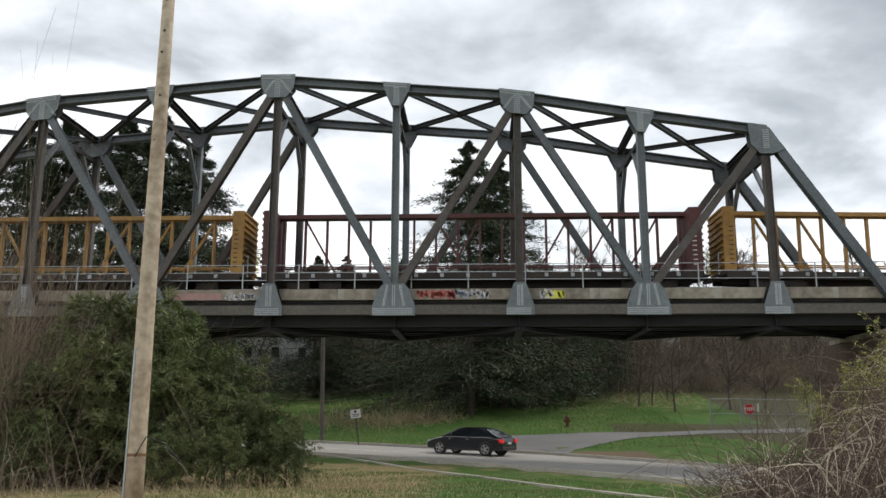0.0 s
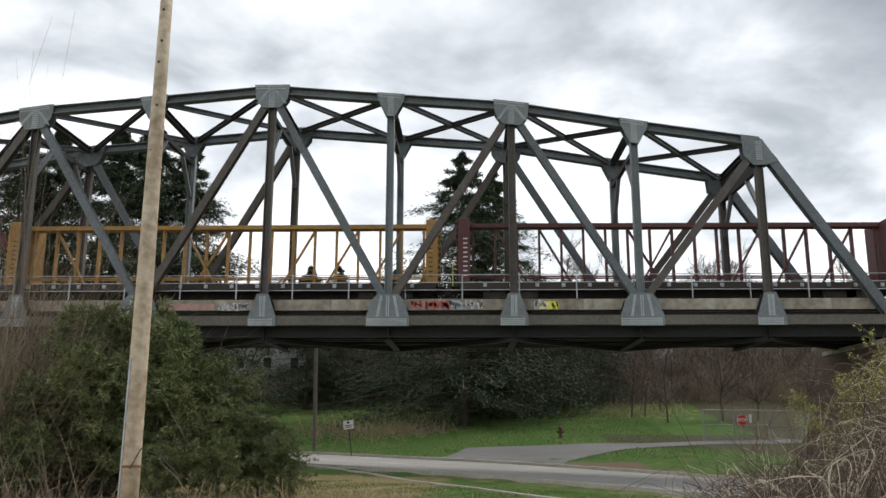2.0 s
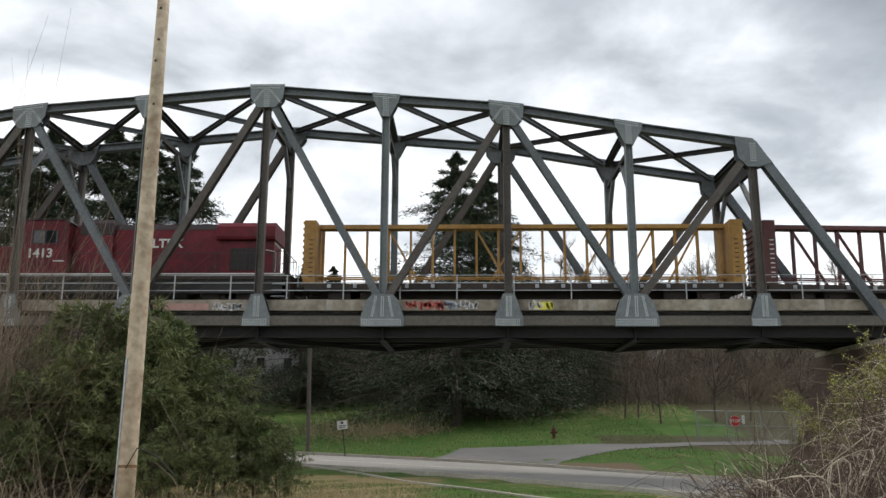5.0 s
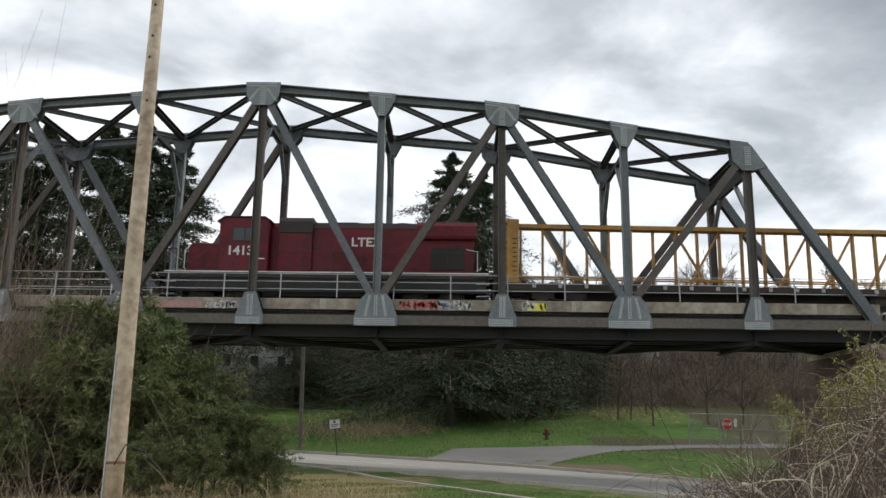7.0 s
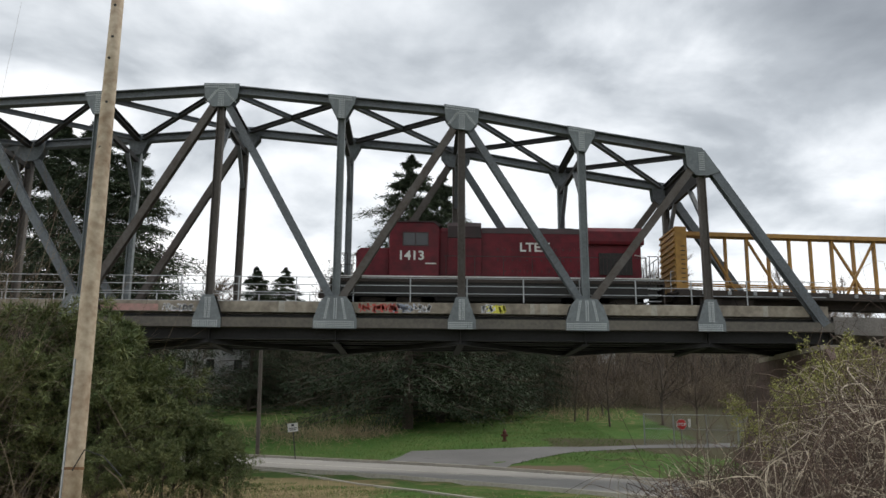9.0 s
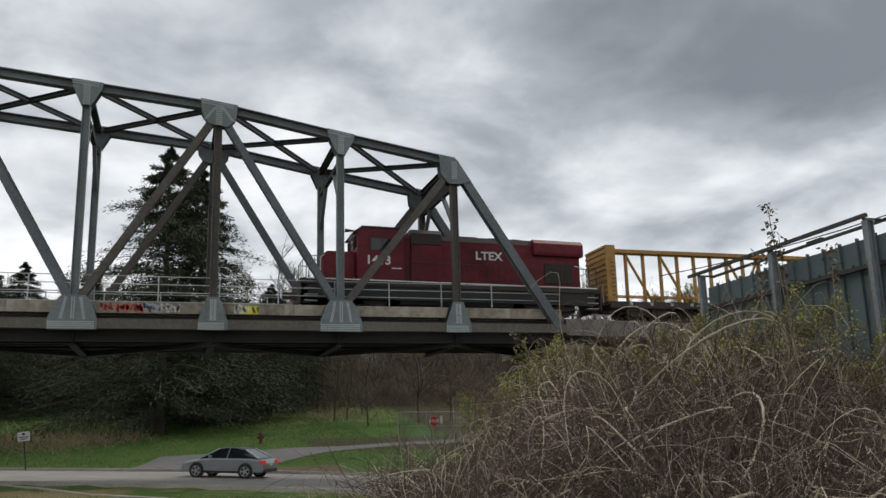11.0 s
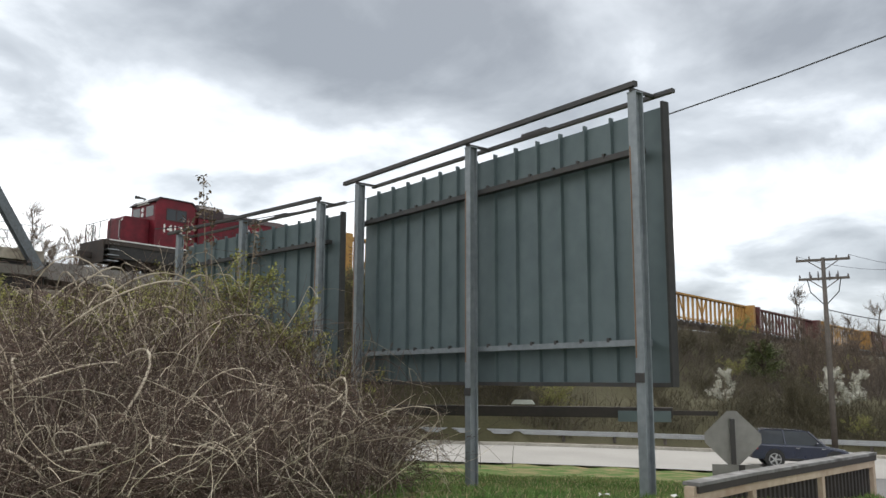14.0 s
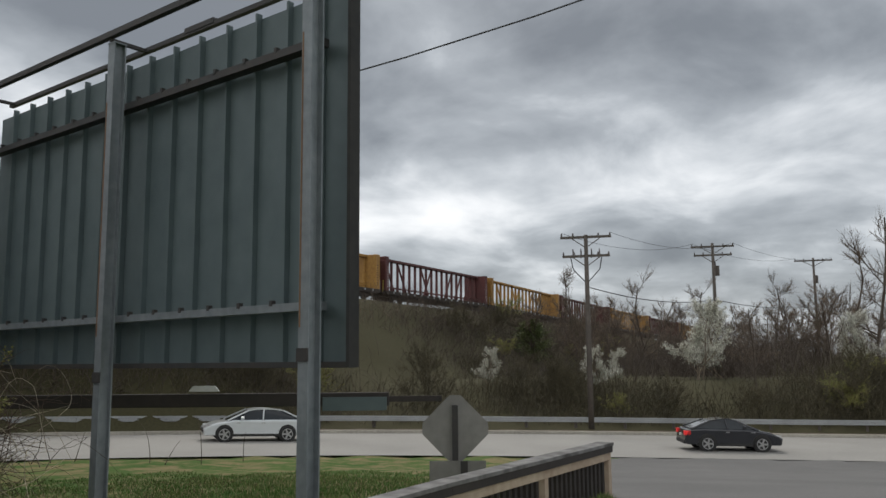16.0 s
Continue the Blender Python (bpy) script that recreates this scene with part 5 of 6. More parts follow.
part("conduit", Shape().tube([foot + Vector((-0.13, -0.14, 0)), foot.lerp(head, 0.26) + Vector((-0.10, -0.145, 0))], 0.024, 8), "galv", pole, "pale conduit strip")
for f in (0.42, 0.52, 0.60, 0.68, 0.76, 0.80, 0.86, 0.9):
    p = foot.lerp(head, f)
    p += Vector((0.02 * math.sin(f * 40), -0.15 + 0.03 * f, 0))
    part("bolt_hole", Shape().disc((p.x, p.z), 0.03, p.y - 0.012, p.y + 0.03, "y", 10), "black", pole)
part("wire_loop", Shape().tube([foot.lerp(head, 0.10) + Vector((0.05, -0.17, 0)), foot.lerp(head, 0.125) + Vector((0.25, -0.2, 0.05)), foot.lerp(head, 0.12) + Vector((0.6, -0.2, 0)), foot.lerp(head, 0.10) + Vector((0.95, -0.2, -0.1))], 0.012, 6), "wire", pole)
part("strap", Shape().tube([foot.lerp(head, 0.1), foot.lerp(head, 0.104)], 0.19, 16), "rust", pole)


def line_pole(x, y, top, arms, label, extra=False):
    """A timber pole with cross-arms, insulators and braces; returns the wire points."""
    g = shore(x, y)
    c = thing("power_pole", label, "utility pole", "power line poles")
    part("shaft", Shape().tube([(x, y, g - 0.3), (x, y, (g + top) / 2), (x + 0.03, y, top)], [0.17, 0.145, 0.11], 12), "pole_dark", c, smooth=True)
    ends = []
    ux, uy = 0.3, -0.95
    for z, half in arms:
        a = part("cross_arm", Shape().bar((x - ux * half, y - uy * half, z), (x + ux * half, y + uy * half, z + 0.04), 0.11, 0.14), "pole_dark", c)
        for f in (-0.95, -0.5, 0.5, 0.95):
            px, py = x + ux * half * f, y + uy * half * f
            part("insulator", Shape().tube([(px, py, z + 0.06), (px, py, z + 0.16), (px, py, z + 0.26)], [0.03, 0.055, 0.03], 8), "porcelain", a)
            if f in (-0.95, 0.95):
                ends.append(Vector((px, py, z + 0.27)))
        for f in (-1, 1):
            part("brace", Shape().bar((x + ux * half * 0.55 * f, y + uy * half * 0.55 * f, z - 0.06), (x, y, z - 0.6), 0.03, 0.05), "pole_dark", c)
    if extra:
        for f in (-0.75, -0.3, 0.3, 0.75):
            px, py = x + ux * 1.0 * f, y + uy * 1.0 * f
            part("cutout", Shape().tube([(px, py, top - 1.35), (px + 0.06, py, top - 1.05), (px + 0.02, py, top - 0.8)], [0.03, 0.05, 0.025], 6), "porcelain", c)
        for f in (-1, 1):
            part("drop_cable", Shape().tube([(x + ux * 0.9 * f, y + uy * 0.9 * f, top - 1.2), (x + ux * 0.75 * f, y + uy * 0.75 * f, top - 2.0), (x + ux * 0.12 * f, y, top - 2.8), (x + 0.1 * f, y, top - 3.6)], 0.03, 6), "wire", c)
    else:
        part("transformer", Shape().disc((x + 0.75, y - 0.1), 0.26, top - 2.6, top - 1.8, "z", 14), "pole_dark", c)
        for k in range(4):
            part("bushing", Shape().tube([(x + 0.3 + 0.3 * k, y, top - 1.75), (x + 0.3 + 0.3 * k, y, top - 1.4)], [0.06, 0.03], 8), "porcelain", c)
    return ends


e1 = line_pole(62.6, -27.7, 9.0, [(8.85, 1.45), (7.75, 1.35)], "grey timber power pole with cut-out fuses and drop cables", True)
e2 = line_pole(86.5, -31.2, 11.2, [(10.9, 1.7), (10.2, 1.5)], "grey timber power pole carrying transformers")
e3 = line_pole(112, -37.6, 12.3, [(12.0, 1.9)], "grey timber power pole with one cross-arm")


def cable(p, q, sag, r, label):
    pts = [Vector(p).lerp(Vector(q), f) - Vector((0, 0, sag * 4 * f * (1 - f))) for f in [k / 14 for k in range(15)]]
    solo("overhead_cable", Shape().tube(pts, r, 5), "wire", label, "cable", "overhead cables")


for a, b in ((e1, e2), (e2, e3)):
    for i in (0, 1):
        cable(a[i], b[i], 0.7, 0.012, "thin overhead wire between power poles")
cable((62.6, -27.7, 6.0), (86.5, -31.2, 6.6), 0.5, 0.03, "black communication cable between power poles")
cable((86.5, -31.2, 6.6), (112, -37.6, 7.4), 0.5, 0.03, "black communication cable between power poles")
cable((32.8, -6, 9.0), (37.5, -56, 16.4), 2.7, 0.022, "black twisted service cable above the road signs")

# far pole and small road sign on the lawn, hydrant
fx, fy = -0.66, 18.7
solo("light_pole", Shape().tube([(fx, fy, shore(fx, fy) - 0.3), (fx - 0.15, fy, 9.5)], [0.15, 0.12], 10), "pole_dark", "dark timber pole at the lawn's edge", "utility pole")
sg = thing("parking_sign", "small white sign on a leaning post by the lawn", "road sign", at=pose(2.35, 15.6, shore(2.35, 15.6), 0, -7, 0))
part("post", Shape().box((-0.035, -0.02, -0.2), (0.035, 0.02, 2.35)), "signrail", sg, "dark leaning post")
pl = part("plate", Shape().box((-0.33, -0.04, 1.85), (0.33, -0.02, 2.4)), "white", sg, "small white plate")
part("writing", Shape().box((-0.08, -0.047, 2.2), (0.08, -0.041, 2.34)).box((-0.26, -0.047, 2.06), (0.26, -0.041, 2.11)).box((-0.2, -0.047, 1.95), (0.2, -0.041, 2.0)), "black", pl, "illegible dark lettering")
hx, hy = 16.9, 25.3
hy_z = shore(hx, hy)
hyd = thing("fire_hydrant", "rusty red cast-iron fire hydrant on the lawn", "hydrant", at=(hx, hy, hy_z))
part("barrel", Shape().tube([(0, 0, -0.1), (0, 0, 0.06), (0, 0, 0.07), (0, 0, 0.6), (0, 0, 0.61), (0, 0, 0.66)], [0.2, 0.2, 0.13, 0.13, 0.19, 0.19], 14), "hydrant", hyd)
part("bonnet", Shape().tube([(0, 0, 0.66), (0, 0, 0.78), (0, 0, 0.86), (0, 0, 0.87), (0, 0, 0.94)], [0.15, 0.13, 0.06, 0.04, 0.03], 14), "hydrant", hyd)
for s in (-1, 1):
    part("nozzle", Shape().disc((0, 0.45), 0.09, s * 0.12 if s > 0 else -0.26, 0.26 if s > 0 else -0.12, "x", 12), "hydrant", hyd)
part("nozzle", Shape().disc((0, 0.42), 0.11, -0.27, -0.12, "y", 12), "hydrant", hyd)

# yard fence with a stop sign
fence = thing("chain_link_fence", "galvanised chain-link fence and gate below the bank", "fence")
FP = [(27.0, 22.6), (29.2, 22.6), (31.6, 22.4), (33.6, 21.5), (35.6, 19.5)]
for i, (x, y) in enumerate(FP):
    g = shore(x, y)
    part("post", Shape().tube([(x, y, g - 0.2), (x, y, g + 2.3)], 0.045, 8), "mesh", fence)
    if i:
        x0, y0 = FP[i - 1]
        g0 = shore(x0, y0)
        part("rail", Shape().tube([(x0, y0, g0 + 2.25), (x, y, g + 2.25)], 0.03, 6), "mesh", fence)
        part("rail", Shape().tube([(x0, y0, g0 + 1.2), (x, y, g + 1.2)], 0.022, 6), "mesh", fence)
        wv = Shape()
        for k in range(-9, 13):
            for e in (1, -1):
                p, q = [], []
                f0, f1 = k / 12, k / 12 + 0.75 * e
                lo_, hi_ = sorted((f0, f1))
                if hi_ <= 0 or lo_ >= 1:
                    continue
                c0, c1 = max(0, min(1, f0)), max(0, min(1, f1))
                h0, h1 = (c0 - f0) / (f1 - f0), (c1 - f0) / (f1 - f0)
                A = (x0 + (x - x0) * c0, y0 + (y - y0) * c0, g0 + (g - g0) * c0 + 2.2 * h0)
                B = (x0 + (x - x0) * c1, y0 + (y - y0) * c1, g0 + (g - g0) * c1 + 2.2 * h1)
                wv.bar(A, B, 0.012, 0.012)
        part("mesh_wire", wv, "mesh", fence, "woven wire mesh", "stuff")
st = thing("stop_sign", "red octagonal stop sign on the yard gate", "road sign", at=pose(29.7, 22.3, shore(29.7, 22.5), 0, 0, 0))
out8 = [(0.38 * math.cos(math.pi / 8 + k * math.pi / 4), 1.55 + 0.38 * math.sin(math.pi / 8 + k * math.pi / 4)) for k in range(8)]
part("rim", Shape().prism([(a * 1.06, 1.55 + (b - 1.55) * 1.06) for a, b in out8], "y", -0.018, 0.0), "white", st, "white border")
part("plate", Shape().prism(out8, "y", -0.024, -0.018), "stop_red", st, "red plate")
lettering("STOP", 0.30, "white", st, pose(0, -0.03, 1.45) @ pose(0, 0, 0, 90, 0, 0), "white letters")
part("notice", Shape().box((0.5, -0.02, 1.35), (0.7, 0.0, 1.95)), "white", st, "narrow white notice")
part("post", Shape().box((-0.03, 0.0, -0.2), (0.03, 0.05, 2.0)), "mesh", st)

# guard rail along the far side of the road
GR = [p for p in ROAD_PTS if 24 < p[0] < 100 and p[1] > -160]
rail = thing("guard_rail", "galvanised steel guard rail along the road", "guard rail", kind="structure")
for lift, w in ((0.78, 0.11), (0.62, 0.11)):
    part("beam", strip(GR, HALF + 2.0, HALF + 2.08, lift, None, w), "galv", rail)
part("beam_web", strip(GR, HALF + 2.07, HALF + 2.10, 0.72, None, 0.14), "galv", rail)
t = np.gradient(np.array(GR), axis=0)
for i in range(0, len(GR), 1):
    u = t[i] / np.hypot(*t[i])
    p = GR[i] + np.array((-u[1], u[0])) * (HALF + 2.2)
    z = lerp(ROAD_Z, GR[i][0])
    part("post", Shape().box((p[0] - 0.07, p[1] - 0.07, z - 0.5), (p[0] + 0.07, p[1] + 0.07, z + 0.76)), "pole_dark", rail)
solo("kerb", strip(ROAD_PTS[52:110], HALF, HALF + 0.25, 0.16, thick=0.4), "kerb", "weathered concrete kerb at the road's edge", "kerb", kind="structure")
solo("verge", strip([p for p in ROAD_PTS if p[0] > 24], HALF + 0.25, HALF + 2.6, 0.10, thick=0.4), "soil", "bare brown verge behind the kerb", "verge", kind="structure")


# ---- houses far behind the trees ----
def house(x, y, w, h, label):
    z = shore(x, y)
    c = thing("house", label, "house", at=pose(x, y, z, 0, 0, 8))
    part("wall", Shape().box((-w / 2, -3.5, -1), (w / 2, 3.5, h)), "siding", c, "white siding wall")
    part("roof", Shape().prism([(-3.9, h), (3.9, h), (0, h + 2.6)], "x", -w / 2 - 0.3, w / 2 + 0.3), "roof", c, "grey shingle roof")
    for k in range(3):
        wx = -w / 2 + w * (k + 0.5) / 3
        wd = part("window", Shape().box((wx - 0.5, -3.56, h * 0.45), (wx + 0.5, -3.5, h * 0.45 + 1.3)), "white", c)
        part("pane", Shape().box((wx - 0.42, -3.58, h * 0.45 + 0.08), (wx + 0.42, -3.56, h * 0.45 + 1.22)), "glass", wd)
    return c


house(-13.2, 57.5, 9, 5.0, "white house half hidden behind bare trees")
house(36, 88, 7, 4.0, "small white house behind bare woods")


# ---- plants ----
def quick_mesh(name, verts, faces, mat):
    """A mesh from arrays: verts (n, 3), faces (m, 3 or 4)."""
    verts, faces = np.asarray(verts, np.float32), np.asarray(faces, np.int32)
    me = bpy.data.meshes.new(name)
    k = faces.shape[1]
    me.vertices.add(len(verts))
    me.vertices.foreach_set("co", verts.ravel())
    me.loops.add(faces.size)
    me.loops.foreach_set("vertex_index", faces.ravel())
    me.polygons.add(len(faces))
    me.polygons.foreach_set("loop_start", np.arange(len(faces), dtype=np.int32) * k)
    me.update(calc_edges=True)
    me.materials.append(M[mat])
    return me


def strands(paths, radii, sides=3):
    """Tubes round many lines at once: paths (n, k, 3), radii (n, k)."""
    n, k, _ = paths.shape
    d = np.gradient(paths, axis=1)
    d /= np.linalg.norm(d, axis=2, keepdims=True) + 1e-9
    a = np.cross(d, np.array((0.31, 0.22, 0.92)))
    a /= np.linalg.norm(a, axis=2, keepdims=True) + 1e-9
    b = np.cross(d, a)
    w = 2 * np.pi * np.arange(sides) / sides
    ring = a[:, :, None] * np.cos(w)[:, None] + b[:, :, None] * np.sin(w)[:, None]
    v = paths[:, :, None] + ring * radii[:, :, None, None]
    i, j, s = np.meshgrid(np.arange(n), np.arange(k - 1), np.arange(sides), indexing="ij")
    p = (i * k + j) * sides
    f = np.stack([p + s, p + (s + 1) % sides, p + sides + (s + 1) % sides, p + sides + s], -1)
    return v.reshape(-1, 3), f.reshape(-1, 4)


def sprays(pos, along, length, width, rng, tilt=0.5):
    """Small pointed leaves: a kite at each place, lying along a direction."""
    n = len(pos)
    along = along / (np.linalg.norm(along, axis=1, keepdims=True) + 1e-9)
    side = np.cross(along, rng.normal(size=(n, 3)) * tilt + np.array((0, 0, 1.0)))
    side /= np.linalg.norm(side, axis=1, keepdims=True) + 1e-9
    L, W = np.broadcast_to(length, (n,))[:, None], np.broadcast_to(width, (n,))[:, None]
    v = np.stack([pos, pos + along * L * 0.4 + side * W * 0.5, pos + along * L, pos + along * L * 0.4 - side * W * 0.5], 1)
    return v.reshape(-1, 3), np.arange(n * 4).reshape(-1, 4)


def conifer_meshes(seed, height, radius, branches, per, mat, droop=0.25, rise=0.0, leaf=(0.5, 0.14), start=0.06, power=0.85, top_gap=0.0):
    """A trunk mesh and a crown mesh of many needle sprays on separate branches."""
    rng = np.random.default_rng(seed)
    h = start + (1 - start) * rng.random(branches) ** 0.9
    az = rng.random(branches) * 2 * np.pi
    shape = (1 - np.exp(-1.6 * (1 - h))) * 1.22 if power > 0.9 else (1 - h) ** power * 0.95 + 0.03
    reach = radius * shape * rng.uniform(0.5, 1.15, branches)
    root = np.c_[0 * h, 0 * h, h * height]
    way = np.c_[np.cos(az), np.sin(az), 0 * az]
    u = rng.random((branches, per)) ** 0.6
    bend = rise * u - droop * u ** 2 + 0.10 * u ** 3
    pos = root[:, None] + way[:, None] * (reach[:, None] * u)[..., None]
    pos[..., 2] += reach[:, None] * bend
    spread = ((0.055 if mat == "spruce" else 0.11) * reach + 0.05)[:, None, None]
    jit = rng.normal(size=pos.shape) * spread * np.array((1, 1, 0.6))
    pos += jit
    along = way[:, None] * 0.8 + rng.normal(size=pos.shape) * 0.42 + np.array((0, 0, -0.55 * droop * 2 + rise * 0.9))
    n = branches * per
    size = rng.uniform(0.55, 1.25, n)
    v, f = sprays(pos.reshape(-1, 3), along.reshape(-1, 3), leaf[0] * size, leaf[1] * size, rng)
    crown = quick_mesh("crown", v, f, mat)
    k = 5
    s = np.linspace(0, 1, k)
    limb = root[:, None] + way[:, None] * (reach[:, None] * s)[..., None]
    limb[..., 2] += reach[:, None] * (rise * s - droop * s ** 2 + 0.1 * s ** 3)
    v1, f1 = strands(limb, np.outer(0.008 * reach + 0.01, 1 - 0.8 * s))
    tp = np.zeros((1, 8, 3))
    tp[0, :, 2] = np.linspace(-0.6, height * 0.98, 8)
    tp[0, 1:, :2] += rng.normal(size=(7, 2)) * 0.02
    v2, f2 = strands(tp, np.linspace(0.018 * height + 0.05, 0.015, 8)[None], 8)
    trunk = quick_mesh("trunk", np.r_[v1, v2], np.r_[f1, f2 + len(v1)], "bark")
    return trunk, crown


def bare_meshes(seed, height, spread, twigs=900, mat="twig", leaf=None, stem=1, fine=0.009):
    """Trunk with limbs, and a mesh of twigs; leaf: (material, count, size) of buds or blossom."""
    rng = np.random.default_rng(seed)
    lines, rad = [], []

    def grow(p, d, length, r, k=6, up=0.25):
        pts, q, w = [p], p.copy(), d / np.linalg.norm(d)
        for _ in range(k - 1):
            w = w + rng.normal(size=3) * 0.16 + np.array((0, 0, up * 0.25))
            w /= np.linalg.norm(w)
            q = q + w * length / (k - 1)
            pts.append(q)
        lines.append(np.array(pts))
        rad.append(np.linspace(r, r * 0.35, k))
        return lines[-1]

    limbs = []
    for s in range(stem):
        base = np.array((rng.normal() * 0.15 * (stem > 1), rng.normal() * 0.15 * (stem > 1), -0.4))
        lean = np.array((rng.normal() * 0.08, rng.normal() * 0.08, 1.0)) if stem == 1 else np.array((rng.normal() * 0.45, rng.normal() * 0.45, 1.0))
        trunk = grow(base, lean, height * (0.92 if stem == 1 else rng.uniform(0.6, 0.95)), 0.011 * height / stem ** 0.5 + 0.02, 6, 0.5)
        for i in range(max(4, 16 // stem)):
            f = rng.uniform(0.22, 0.97)
            j = f * 5
            p = trunk[int(j)] + (trunk[min(int(j) + 1, 5)] - trunk[int(j)]) * (j % 1)
            a = rng.random() * 2 * np.pi
            d = np.array((np.cos(a), np.sin(a), rng.uniform(0.4, 1.2)))
            limbs.append(grow(p, d, spread * rng.uniform(0.5, 1.1) * (1.25 - 0.75 * f), 0.0045 * height * (1.15 - 0.7 * f) + 0.008))
    subs = []
    for l in limbs:
        for i in range(5):
            j = rng.uniform(1, 4.9)
            p = l[int(j)] + (l[int(j) + 1] - l[int(j)]) * (j % 1)
            d = (l[-1] - l[0]) / (np.linalg.norm(l[-1] - l[0]) + 1e-6) + rng.normal(size=3) * 0.6 + np.array((0, 0, 0.35))
            subs.append(grow(p, d, spread * rng.uniform(0.22, 0.5), 0.0016 * height + 0.005))
    v, f = strands(np.array(lines), np.array(rad), 4)
    trunk_mesh = quick_mesh("trunk", v, f, "bark" if stem == 1 else mat)
    pick = rng.integers(0, len(subs), twigs)
    where = rng.uniform(0.5, 4.99, twigs)
    allp = np.array(subs)
    a = allp[pick, where.astype(int)]
    p = a + (allp[pick, np.minimum(where.astype(int) + 1, 5)] - a) * (where % 1)[:, None]
    d = (allp[pick, -1] - allp[pick, 0])
    d = d / (np.linalg.norm(d, axis=1, keepdims=True) + 1e-6) + rng.normal(size=(twigs, 3)) * 0.65 + np.array((0, 0, 0.4))
    d /= np.linalg.norm(d, axis=1, keepdims=True)
    L = rng.uniform(0.06, 0.2, twigs)[:, None] * spread
    bend = rng.normal(size=(twigs, 3)) * 0.2
    tw = np.stack([p, p + d * L * 0.5 + bend * L * 0.3, p + d * L + bend * L], 1)
    v, f = strands(tw, np.tile(np.array((1.0, 0.75, 0.4)) * fine, (twigs, 1)))
    twig_mesh = quick_mesh("twig_mass", v, f, mat)
    out = [("trunk", trunk_mesh), ("twig_mass", twig_mesh)]
    if leaf:
        m, count, size = leaf
        i = rng.integers(0, twigs, count)
        q = tw[i, 1] + (tw[i, 2] - tw[i, 1]) * rng.random((count, 1)) + rng.normal(size=(count, 3)) * size * 0.5
        v, f = sprays(q, rng.normal(size=(count, 3)), size * rng.uniform(0.6, 1.3, count), size * 0.7, rng)
        out.append(("blossom" if m == "blossom" else "bud_mass", quick_mesh("bud_mass", v, f, m)))
    return out


def plant(name, meshes, label, category, m, group="", kind=""):
    c = thing(name, label, category, group, kind, at=m)
    for n, me in meshes:
        part(n, me, "", c, "", "" if n in ("trunk", "crown") else "stuff")
    return c


def settle(x, y, turn=0.0, scale=1.0, sink=0.0):
    return pose(x, y, shore(x, y) - sink, 0, 0, turn) @ Matrix.Scale(scale, 4)


# spruces behind the bridge
SPR = [[("trunk", a), ("crown", b)] for a, b in (conifer_meshes(11 + k, 24.0, 11.2 - 0.6 * k, 300, 210, "spruce", 0.36, 0.12, (0.40, 0.085), 0.03, 1.0) for k in range(3))]
spruce_at = [(9.4, 34.8, 1.05, 0), (12.4, 39.0, 1.0, 1), (-16.6, 36.0, 1.12, 2), (-19.0, 33.0, 1.2, 0), (-23.5, 36.0, 1.22, 1), (-28.5, 34.0, 1.2, 2), (-33.5, 37, 1.2, 0), (-6.6, 46, 0.62, 1), (2.0, 50, 0.6, 2), (19.5, 44, 0.55, 0), (-40, 30, 0.9, 1), (24, 50, 0.5, 2), (-4.5, 52, 0.62, 0), (11, 47, 0.55, 1)]
for i, (x, y, s, k) in enumerate(spruce_at):
    plant("spruce_tree", SPR[k], "tall dark green spruce with drooping ragged branches", "tree", settle(x, y, i * 47, s, 0.2), "spruces behind the bridge")

